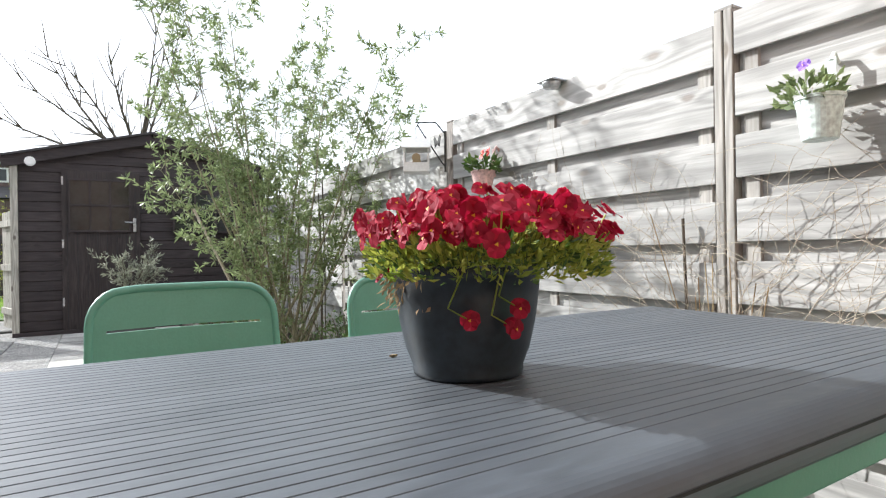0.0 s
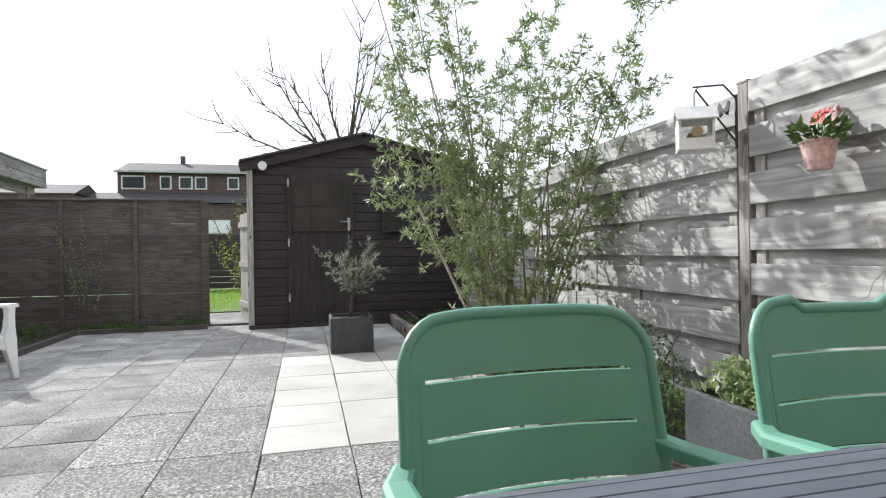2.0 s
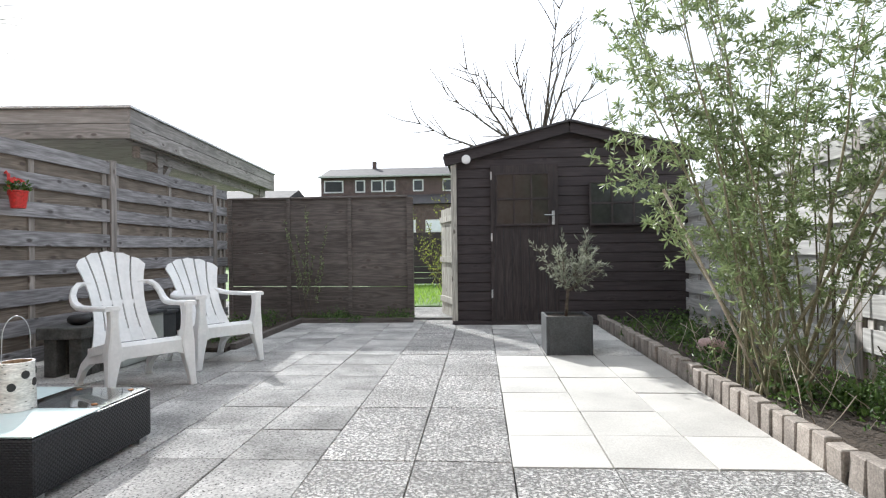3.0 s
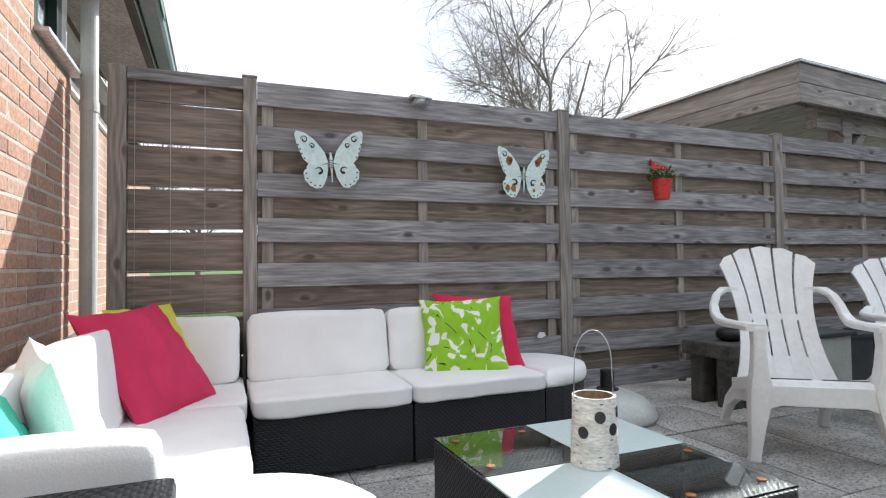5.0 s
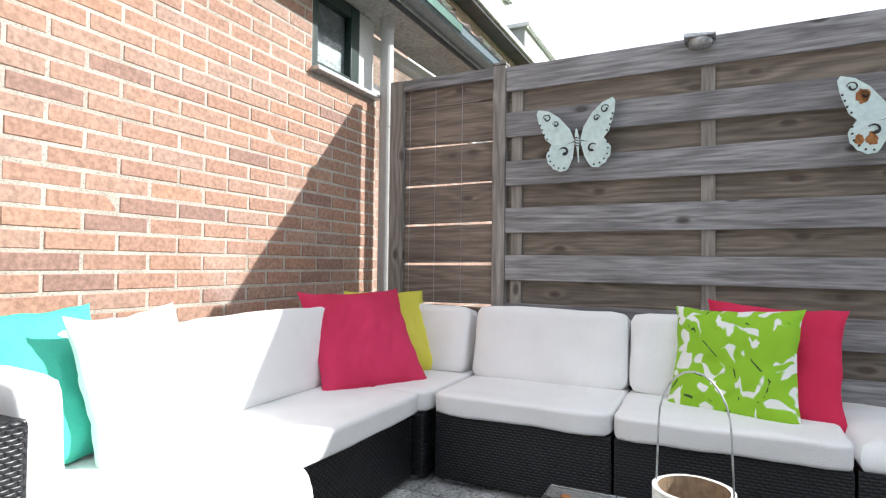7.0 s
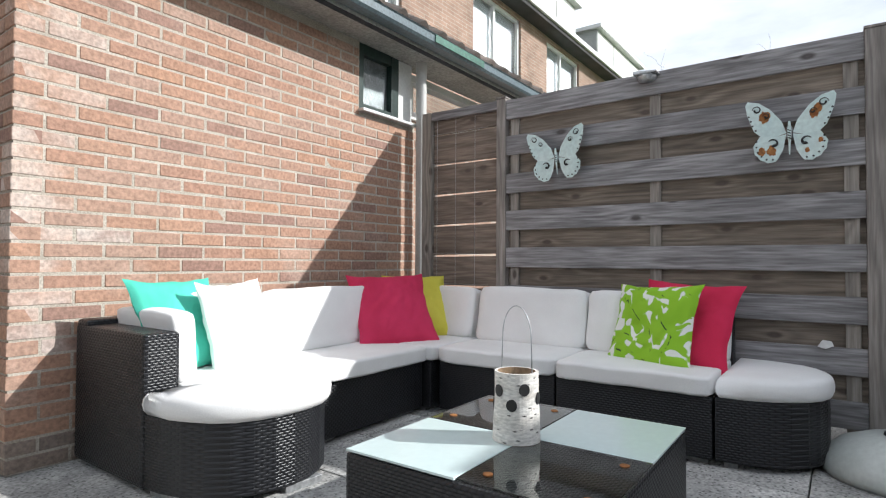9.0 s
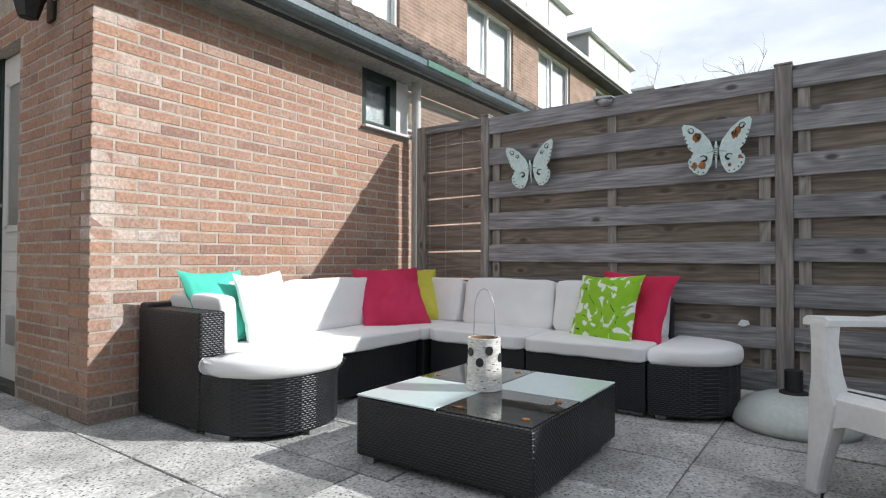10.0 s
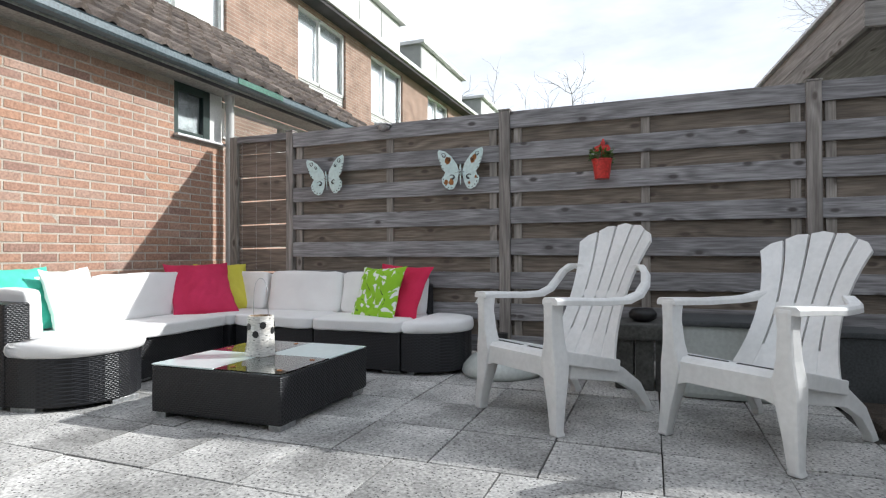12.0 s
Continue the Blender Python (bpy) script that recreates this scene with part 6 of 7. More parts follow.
# ---- things on the fences ----
def butterfly(m, rusty, label):
    """A sheet-metal butterfly: local x across, y up, z out of the fence."""
    b = thing("butterfly_ornament", m, label, "wall ornament", "metal butterflies")
    upper = [(0.012, 0.0), (0.03, 0.055), (0.075, 0.115), (0.12, 0.15), (0.165, 0.162), (0.175, 0.145), (0.168, 0.10), (0.155, 0.06), (0.14, 0.02), (0.115, -0.005), (0.06, -0.015)]
    lower = [(0.012, -0.005), (0.06, -0.015), (0.115, -0.005), (0.135, -0.035), (0.14, -0.07), (0.125, -0.10), (0.10, -0.122), (0.07, -0.13), (0.045, -0.115), (0.025, -0.075)]
    for s in (-1, 1):
        for nm, outl in (("upper_wing", upper), ("lower_wing", lower)):
            g = Geo()
            n = len(outl)
            dense = []
            for i in range(n):
                a, c = Vector(outl[i]), Vector(outl[(i + 1) % n])
                for t in (0.0, 0.5):
                    q = a.lerp(c, t)
                    if nm == "lower_wing" and t and 3 <= i <= 7:
                        q = q + (q - Vector((0.07, -0.06))).normalized() * 0.006
                    dense.append(q)
            cz = Vector((0.06, 0.02 if nm == "upper_wing" else -0.06))
            for off in (0.0, 0.0022):
                for q in dense:
                    g.v.append((s * q.x, q.y, 0.03 + 0.16 * q.x * 0.45 + off))
            k = len(dense)
            g.f += [tuple(range(k)), tuple(range(k, 2 * k))[::-1]] + [(i, (i + 1) % k, k + (i + 1) % k, k + i) for i in range(k)]
            wing = g.put(nm, BUTTERFLY, b)
            lift = lambda x, y: (s * x, y, 0.0345 + 0.072 * x)
            spots = [(0.13, -0.03), (0.13, -0.055), (0.125, -0.08), (0.11, -0.10), (0.09, -0.115), (0.065, -0.118)] if nm == "lower_wing" else [(0.16, 0.09), (0.152, 0.068), (0.145, 0.045), (0.132, 0.022)]
            for x, y in spots:
                Geo().lathe([(0.0042, 0), (0.0042, 0.002)], 8, lift(x, y)).put("cut_out", BLACK_METAL, wing)
            if nm == "lower_wing":
                pts = []
                for i in range(16):
                    a = 0.6 + 4.6 * i / 15
                    r = 0.023 - 0.0011 * i
                    pts.append(lift(0.062 + r * math.cos(a), -0.045 + r * math.sin(a)))
                Geo().tube(pts, [0.0018 + 0.0004 * i for i in range(16)], 6).put("scroll", BLACK_METAL, wing)
            else:
                for cx, cy, r0 in ((0.128, 0.118, 0.019), (0.09, 0.085, 0.015)):
                    pts = [lift(cx + (r0 - 0.0008 * i) * math.cos(0.5 * i), cy + (r0 - 0.0008 * i) * math.sin(0.5 * i)) for i in range(14)]
                    Geo().tube(pts, [0.0012 + 0.00022 * i for i in range(14)], 6).put("scroll", BLACK_METAL, wing)
            if rusty:
                rr = random.Random(7 + s + (3 if nm == "upper_wing" else 0))
                for _ in range(2):
                    t = rr.random()
                    x, y = ((0.05 + 0.09 * t, 0.02 + 0.12 * t) if nm == "upper_wing" else (0.05 + 0.075 * t, -0.02 - 0.07 * rr.random()))
                    g = Geo()
                    rad = rr.uniform(0.008, 0.026)
                    for i in range(16):
                        w = 2 * math.pi * i / 16
                        r2 = rad * rr.uniform(0.7, 1.1)
                        p = lift(x + r2 * math.cos(w), y + r2 * math.sin(w) * 1.3)
                        g.v.append((p[0], p[1], p[2] - 0.001 + 0.072 * 0))
                    g.f.append(tuple(range(16)))
                    g.put("rust_patch", RUST, wing)
    Geo().box((0, 0.0, -0.005), (0.02, 0.05, 0.085)).put("hanger", STEEL, b)
    Geo().tube([(0, -0.10, 0.035), (0, -0.03, 0.04), (0, 0.02, 0.042), (0, 0.05, 0.04)], [0.002, 0.006, 0.008, 0.004], 8).put("body", BUTTERFLY, b)
    for k in range(4):
        Geo().tube([(-0.007, 0.012 - 0.012 * k, 0.049), (0.007, 0.005 - 0.012 * k, 0.049)], 0.002, 5).put("body_band", BLACK_METAL, b)
    return b


FACE_L = Matrix(((0, 0, 1, 0), (1, 0, 0, 0), (0, 1, 0, 0), (0, 0, 0, 1)))
butterfly(Matrix.Translation((FENCE_L + 0.045, 4.745, 1.395)) @ FACE_L @ pose(0, 0, 0, 0, 0, 4), False, "pale blue sheet-metal butterfly hung on the fence")
butterfly(Matrix.Translation((FENCE_L + 0.045, 5.875, 1.385)) @ FACE_L, True, "rusty pale blue sheet-metal butterfly hung on the fence")


def fence_light(m, label):
    f = thing("solar_light", m, label, "solar light", "solar lights on the fences")
    Geo().prism([(-0.06, 0), (0.06, 0), (0.06, 0.008), (-0.06, 0.02)], -0.05, 0.05, "x").put("panel", STEEL, f, bevel=0.003)
    Geo().lathe([(0.012, -0.035), (0.042, -0.028), (0.048, -0.008), (0.048, 0.0)], 20).put("shade", STEEL, f, smooth=True)
    return f


fence_light(pose(FENCE_L + 0.045, 5.24, 1.775), "small steel solar light on the fence top")
fence_light(pose(FENCE_R - 0.075, 3.90, 1.765, 0, 0, 180), "small steel solar light clipped to the fence top")
chip = Geo().prism([(-0.03, -0.012), (0.0, -0.02), (0.03, -0.006), (0.022, 0.014), (-0.012, 0.018)], 0, 0.006, "x").put("paint_chip", WHITE_PAINT)
chip.matrix_world = pose(FENCE_L + 0.04, 6.0, 0.44)
tagged(chip, "small white paint mark on a fence board", "paint mark")


def hanging_pot(m, mat, label, r0=0.058, r1=0.075, h=0.125):
    """A tapered metal pot on a strap hook; local -y towards the fence."""
    p = thing("hanging_pot", m, label, "flower pot", "pots hung on the fences")
    Geo().lathe([(r0, 0.0), (r0 + 0.002, 0.003), (r1, h - 0.012), (r1 + 0.004, h - 0.010), (r1 + 0.004, h), (r1 - 0.003, h), (r1 - 0.006, h - 0.02), (0.01, h - 0.025)], 28).put("pot", mat, p, smooth=False)
    Geo().box((0, -r1 - 0.012, h + 0.05), (0.028, 0.003, 0.16)).put("hook", mat, p)
    Geo().tube([(0, -r1 - 0.012, h + 0.12), (0, -r1 - 0.03, h + 0.145), (0, -r1 - 0.055, h + 0.12)], 0.008, 8).put("hook_bend", mat, p)
    Geo().lathe([(r1 - 0.008, h - 0.02), (r1 - 0.01, h - 0.012), (0.01, h - 0.010)], 20).put("potting_soil", SOIL, p)
    return p


pot_red = hanging_pot(pose(FENCE_L + 0.13, 6.87, 1.27, 0, 0, -90), RED_POT, "glossy red metal pot hung on the fence", 0.045, 0.062, 0.13)
pot_pink = hanging_pot(pose(FENCE_R - 0.14, 4.40, 1.265, 0, 0, 90), PINK_POT, "old pink metal pot hung on the fence", 0.045, 0.066, 0.12)
pot_mint = hanging_pot(pose(FENCE_R - 0.15, 2.66, 1.255, 0, 0, 90), MINT_POT, "pale mint metal pot hung on the fence", 0.046, 0.064, 0.13)

# bird feeder on an iron bracket
fd = thing("bird_feeder", pose(2.83, 5.05, 1.45, 0, 0, 60), "white bird feeder house hanging from a bracket", "bird feeder")
Geo().box((0, 0, 0.008), (0.16, 0.17, 0.016)).put("floor", WHITE_PAINT, fd, bevel=0.003)
for s in (-1, 1):
    Geo().prism([(-0.075, 0.015), (0.075, 0.015), (0.075, 0.15), (0, 0.215), (-0.075, 0.15)], s * 0.078 - 0.006, s * 0.078 + 0.006, "y").put("gable", WHITE_PAINT, fd, bevel=0.002)
    Geo().box((s * 0.045, 0, 0.192), (0.125, 0.19, 0.010), 0, 0, s * 41).put("roof", WHITE_PAINT, fd, bevel=0.002)
    Geo().box((s * 0.074, 0, 0.035), (0.006, 0.15, 0.05)).put("side", WHITE_PAINT, fd, bevel=0.002)
    Geo().lathe([(0.028, 0), (0.028, 0.003)], 16).put("hole", LEAF_DRY, fd).matrix_basis = pose(s * 0.079, 0, 0.09, 0, 90, 0)
Geo().tube([(0, 0, 0.21), (0, 0, 0.30), (0.0, -0.02, 0.33)], 0.003, 6).put("hanger", BLACK_METAL, fd)
br = thing("iron_bracket", pose(2.98, 4.93, 1.50), "black scrolled iron bracket with a butterfly motif", "bracket")
Geo().tube([(0.0, 0.0, 0.20), (-0.05, 0.03, 0.275), (-0.15, 0.13, 0.285)], 0.005, 6).put("arm", BLACK_METAL, br)
Geo().tube([(0.0, 0.0, -0.02), (-0.06, 0.04, 0.09), (-0.14, 0.12, 0.27)], 0.005, 6).put("stay", BLACK_METAL, br)
Geo().tube([(0.0, 0.0, -0.05), (0.0, 0.0, 0.22)], 0.007, 6).put("plate", BLACK_METAL, br)
for s in (-1, 1):
    g = Geo().prism([(0, 0), (s * 0.03, 0.045), (s * 0.045, 0.03), (s * 0.035, 0.0), (s * 0.03, -0.03), (s * 0.008, -0.02)], -0.002, 0.002, "x")
    w = g.put("wing", BLACK_METAL, br)
    w.location = (-0.03, 0.05, 0.15)

# wall lantern on the side wall, with its cable
wl_ = thing("wall_lantern", pose(CORNER_X, 3.12, 1.98), "old bronze wall lantern with glass sides", "wall lantern")
Geo().box((0.008, 0, 0.10), (0.016, 0.09, 0.16)).put("back_plate", BLACK_METAL, wl_, bevel=0.004)
Geo().tube([(0.01, 0, 0.14), (0.06, 0, 0.19), (0.11, 0, 0.17)], 0.009, 8).put("arm", BLACK_METAL, wl_)
Geo().lathe([(0.03, 0.0), (0.045, 0.005), (0.075, 0.11), (0.085, 0.115), (0.05, 0.15), (0.012, 0.165)], 6, (0.11, 0, 0)).put("hood", BLACK_METAL, wl_)
Geo().lathe([(0.037, 0.012), (0.066, 0.105)], 6, (0.112, 0, 0)).put("glass", PANE, wl_)
Geo().lathe([(0.012, 0.03), (0.025, 0.06), (0.02, 0.09), (0.01, 0.10)], 12, (0.11, 0, 0)).put("bulb", FROST, wl_)
cb = Geo().tube([(CORNER_X + 0.012, 3.16, 2.10), (CORNER_X + 0.012, 3.3, 2.13), (CORNER_X + 0.012, 3.42, 2.18), (CORNER_X + 0.03, 3.55, 2.205), (CORNER_X + 0.02, 3.65, 2.20)], 0.005, 6).put("lamp_cable", WHITE_PLASTIC)
tagged(cb, "thin white cable running up to the eave", "cable")

# ---- planters on the ground ----
op = thing("square_planter", pose(1.285, 8.07, 0), "square dark grey planter with rim", "planter")
pw_, ph_ = 0.40, 0.335
for s in (-1, 1):
    Geo().box((s * (pw_ / 2 - 0.012), 0, ph_ / 2), (0.024, pw_, ph_)).put("side", PLANTER_GREY, op, bevel=0.004)
    Geo().box((0, s * (pw_ / 2 - 0.012), ph_ / 2), (pw_ - 0.05, 0.024, ph_)).put("side", PLANTER_GREY, op, bevel=0.004)
Geo().box((0, 0, ph_ - 0.04), (pw_ - 0.04, pw_ - 0.04, 0.03)).put("potting_soil", SOIL, op)
rp = thing("square_planter", pose(2.32, 4.02, 0), "grey square planter beside the table", "planter")
for s in (-1, 1):
    Geo().box((s * 0.19, 0, 0.24), (0.024, 0.40, 0.48)).put("side", PLANTER_GREY, rp, bevel=0.004)
    Geo().box((0, s * 0.19, 0.24), (0.356, 0.024, 0.48)).put("side", PLANTER_GREY, rp, bevel=0.004)
Geo().box((0, 0, 0.44), (0.36, 0.36, 0.03)).put("potting_soil", SOIL, rp)
stn = rounded_box(0.24, 0.15, 0.13, 2.6, 7, 0, 4, 0.03).put("garden_stone", STONE_PINK, None, smooth=True)
stn.matrix_world = pose(2.45, 7.8, 0.09)
tagged(stn, "rounded pinkish stone lying in the shrub bed", "stone")
stake = Geo().tube([(1.67, 6.56, 1.29), (1.92, 6.50, 0.72), (2.22, 6.42, 0.02)], 0.010, 8).put("support_stake", TWIG, None, smooth=True)
tagged(stake, "leaning grey wooden plant stake", "stake")


# ---- plants ----
def unit(rng):
    while True:
        v = Vector((rng.uniform(-1, 1), rng.uniform(-1, 1), rng.uniform(-1, 1)))
        if 0.05 < v.length < 1:
            return v.normalized()


def curve_stem(p, d, length, rng, n=6, sag=0.0, wander=0.12):
    """Points of a wandering stem."""
    pts, step = [Vector(p)], length / n
    d = Vector(d).normalized()
    for _ in range(n):
        d = (d + unit(rng) * wander + Vector((0, 0, -sag))).normalized()
        pts.append(pts[-1] + d * step)
    return pts


def bare_tree(name, m, height, rng, spread, label, trunk_r, levels=4, mat=None, first=0.35, forks=(4, 6)):
    """Leafless tree: tapered trunk, forking limbs and many fine twigs, all with gaps between."""
    t = thing(name, m, label, "tree", "")
    trunk, crown = Geo(), Geo()
    base = curve_stem((0, 0, 0), (0, 0, 1), height * first, rng, 5, 0, 0.05)
    trunk.tube(base, [trunk_r * (1 - 0.07 * i) for i in range(len(base))], 9)

    def grow(p, d, length, r, level):
        pts = curve_stem(p, d, length, rng, 5, 0.01 if level > 2 else -0.05, 0.16 + 0.05 * level)
        crown.tube(pts, [max(0.0025, r * (1 - 0.12 * i)) for i in range(len(pts))], 6 if level < 2 else 4 if level < 3 else 3, False)
        if level >= levels:
            return
        for k in range(rng.randint(*forks)):
            i = rng.randint(1, len(pts) - 1)
            q = (pts[min(i + 1, len(pts) - 1)] - pts[i - 1]).normalized()
            nd = (q + unit(rng) * spread).normalized()
            nd.z = nd.z * 0.85 + 0.12
            grow(pts[i], nd, length * rng.uniform(0.5, 0.72), r * rng.uniform(0.42, 0.6), level + 1)

    for k in range(5):
        a = 2 * math.pi * (k + rng.random() * 0.6) / 5
        grow(base[-1 - (k % 2)], Vector((math.cos(a) * spread, math.sin(a) * spread, 1)), height * rng.uniform(0.34, 0.46), trunk_r * 0.5, 1)
    grow(base[-1], Vector((0, 0, 1)), height * 0.5, trunk_r * 0.6, 1)
    trunk.put("trunk", mat or BARK, t, smooth=True)
    crown.put("crown", mat or BARK, t, smooth=True)
    return t


rng = random.Random(11)
young = thing("bare_tree", pose(1.68, 14.0, 0), "bare young tree rising behind the shed", "tree")
Geo().tube([(0, 0, 0), (0.03, 0, 1.2), (0, 0, 2.4), (-0.02, 0, 2.9)], [0.09, 0.08, 0.07, 0.05], 9).put("trunk", BARK, young, smooth=True)
crown = Geo()
for dx, dz, ln in ((-2.3, 0.55, 2.5), (-1.75, 1.15, 2.2), (-1.45, 1.9, 2.5), (-0.8, 2.1, 2.4), (0.02, 3.0, 3.2), (0.25, 2.2, 2.4), (0.75, 2.1, 2.3), (1.3, 1.6, 2.0), (-0.35, 1.5, 1.7), (1.9, 0.9, 2.0)):
    pts = curve_stem((0, 0, rng.uniform(2.3, 2.85)), (dx, rng.uniform(-0.5, 0.5), dz), ln, rng, 8, -0.02, 0.09)
    crown.tube(pts, [0.036 * (1 - 0.105 * i) for i in range(9)], 6, False)
    for i in range(2, 9):
        for _ in range(2):
            tw = curve_stem(pts[i], (pts[i] - pts[i - 1]).normalized() + unit(rng) * 0.7, rng.uniform(0.25, 0.8), rng, 5, -0.03, 0.14)
            crown.tube(tw, [0.013, 0.011, 0.009, 0.008, 0.006, 0.004], 4, False)
            if rng.random() < 0.6:
                crown.tube(curve_stem(tw[3], (tw[3] - tw[2]).normalized() + unit(rng) * 0.8, 0.3, rng, 3, -0.02, 0.14), 0.003, 3, False)
crown.put("crown", BARK, young, smooth=True)
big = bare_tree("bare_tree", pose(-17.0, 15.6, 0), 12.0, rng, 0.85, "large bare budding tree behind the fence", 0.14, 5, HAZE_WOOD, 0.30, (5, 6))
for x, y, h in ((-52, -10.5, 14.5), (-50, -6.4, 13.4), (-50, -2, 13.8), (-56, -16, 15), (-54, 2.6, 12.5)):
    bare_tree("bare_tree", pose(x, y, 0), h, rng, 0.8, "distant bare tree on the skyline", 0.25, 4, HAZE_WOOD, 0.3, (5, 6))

# ---- large willow-leaved shrub in the right-hand bed ----
shrub = thing("willow_shrub", pose(2.35, 6.45, 0.03), "tall loose shrub with narrow green leaves on many stems", "shrub")
rng = random.Random(3)
stems, leaves = Geo(), Geo()


def rosette(p, d, size, count):
    """A star of narrow leaves at a shoot's tip."""
    for _ in range(count):
        q = (d * 0.45 + unit(rng)).normalized()
        leaves.leaf(p, q, q.cross(unit(rng)).normalized(), rng.uniform(0.7, 1.15) * size, size * rng.uniform(0.2, 0.27))


def shoot(p, d, length, depth):
    """A leafy side shoot that forks once or twice and ends in a rosette."""
    pts = curve_stem(p, d, length, rng, 5, -0.02, 0.17)
    stems.tube(pts, [0.0034 * (0.75 ** (2 - depth)) * (1 - 0.12 * i) for i in range(len(pts))], 4, False)
    for i in range(1, len(pts)):
        ahead = (pts[i] - pts[i - 1]).normalized()
        rosette(pts[i], ahead, 0.058, 3)
        if depth and rng.random() < 0.45:
            shoot(pts[i], ahead + unit(rng) * 0.9, length * rng.uniform(0.35, 0.6), depth - 1)
    rosette(pts[-1], ahead, 0.066, 7)


# main limbs fan out from one stool; compass angle, outward lean, length
limbs = [(rng.uniform(0, 2 * math.pi), rng.uniform(0.05, 0.3), rng.uniform(1.6, 2.6)) for _ in range(7)]
limbs += [(2.9, 0.50, 2.6), (3.2, 0.42, 2.7), (3.5, 0.30, 2.9), (3.0, 0.62, 1.9), (1.5, 0.15, 3.0), (4.5, 0.18, 2.9), (3.1, 0.22, 3.2), (2.9, 0.36, 3.2), (0.0, 0.2, 2.9), (-0.2, 0.36, 2.7), (0.2, 0.55, 2.5), (-0.5, 0.5, 2.5), (-0.9, 0.62, 2.0)]
for a, out, ln in limbs:
    base = Vector((rng.gauss(0, 0.10), rng.gauss(0, 0.12), 0))
    pts = curve_stem(base, (math.cos(a) * out, math.sin(a) * out * 0.8, 1), ln, rng, 10, 0.012, 0.075)
    r0 = rng.uniform(0.008, 0.015)
    stems.tube(pts, [r0 * (1 - 0.082 * i) for i in range(len(pts))], 6, False)
    for i in range(3, len(pts)):
        ahead = (pts[i] - pts[i - 1]).normalized()
        for _ in range(1 if i < 5 else 2):
            shoot(pts[i].lerp(pts[i - 1], rng.random()), ahead * 0.8 + unit(rng) * 0.9, rng.uniform(0.18, 0.46), 1)
# thin upright suckers with sparse leaves round the foot
for k in range(30):
    base = Vector((rng.gauss(0, 0.16), rng.gauss(0, 0.2), 0))
    pts = curve_stem(base, (rng.uniform(-0.45, 0.45), rng.uniform(-0.4, 0.4), 1), rng.uniform(0.5, 1.3), rng, 6, 0, 0.09)
    stems.tube(pts, [0.0042 * (1 - 0.12 * i) for i in range(len(pts))], 4, False)
    for i in range(2, len(pts)):
        rosette(pts[i], (pts[i] - pts[i - 1]).normalized(), 0.055, 6)
stems.put("branchwork", BARK_PALE, shrub, smooth=True)
leaves.put("foliage", LEAF, shrub, smooth=False)


def leaf_heap(centre, radii, count, size, rng, g, up=0.5, wide=0.55):
    """Small leaves strewn through a low uneven mound."""
    for _ in range(count):
        u = unit(rng) * (rng.random() ** 0.4)
        p = Vector((centre[0] + u.x * radii[0], centre[1] + u.y * radii[1], centre[2] + abs(u.z) * radii[2]))
        d = (unit(rng) + Vector((0, 0, up))).normalized()
        ln = rng.uniform(0.6, 1.2) * size
        g.leaf(p, d, d.cross(unit(rng)).normalized(), ln, ln * wide)


# dark evergreen behind the chairs, low growth in the beds
rng = random.Random(8)
ev = thing("evergreen_shrub", pose(2.55, 5.35, 0.03), "low dense evergreen shrub with small dark leaves", "shrub")
g = Geo()
for c, r, n in (((0, 0, 0.05), (0.38, 0.5, 0.52), 1900), ((-0.15, -0.45, 0.05), (0.3, 0.3, 0.42), 800), ((0.15, 0.5, 0.05), (0.3, 0.35, 0.4), 700)):
    leaf_heap(c, r, n, 0.03, rng, g)
g.put("foliage", LEAF_LOW, ev)
tw = Geo()
for k in range(28):
    tw.tube(curve_stem((rng.gauss(0, 0.12), rng.gauss(0, 0.2), 0), unit(rng) * 0.6 + Vector((0, 0, 1)), rng.uniform(0.3, 0.6), rng, 4, 0, 0.1), 0.003, 4, False)
tw.put("branchwork", BARK, ev)
g = Geo()
for k in range(46):
    x, y = rng.uniform(2.08, 2.95), rng.uniform(5.9, 9.8)
    leaf_heap((x, y, 0.02), (0.17, 0.2, rng.uniform(0.07, 0.24)), 95, rng.uniform(0.028, 0.05), rng, g)
cover = g.put("ground_cover", LEAF_LOW)
tagged(cover, "low mixed green ground cover in the shrub bed", "ground cover", kind="stuff")
g = Geo()
for k in range(44):
    x, y = (rng.uniform(-2.95, -1.95), rng.uniform(8.2, 10.35)) if k % 2 else (rng.uniform(-1.9, -0.48), rng.uniform(10.16, 10.4))
    leaf_heap((x, y, 0.01), (0.18, 0.14, rng.uniform(0.06, 0.2)), 90, rng.uniform(0.028, 0.045), rng, g)
cover = g.put("ground_cover", LEAF_LOW)
tagged(cover, "weeds and low green plants along the old fence", "ground cover", kind="stuff")
# dry stems among the ground cover
g = Geo()
for k in range(70):
    x, y = rng.uniform(2.05, 2.95), rng.uniform(5.6, 8.6)
    g.tube(curve_stem((x, y, 0.03), unit(rng) * 0.7 + Vector((0, 0, 1)), rng.uniform(0.15, 0.5), rng, 4, 0.05, 0.15), 0.0024, 4, False)
dry = g.put("dry_stems", TWIG)
tagged(dry, "thin dry straw-coloured stems in the bed", "dry stems", kind="stuff")
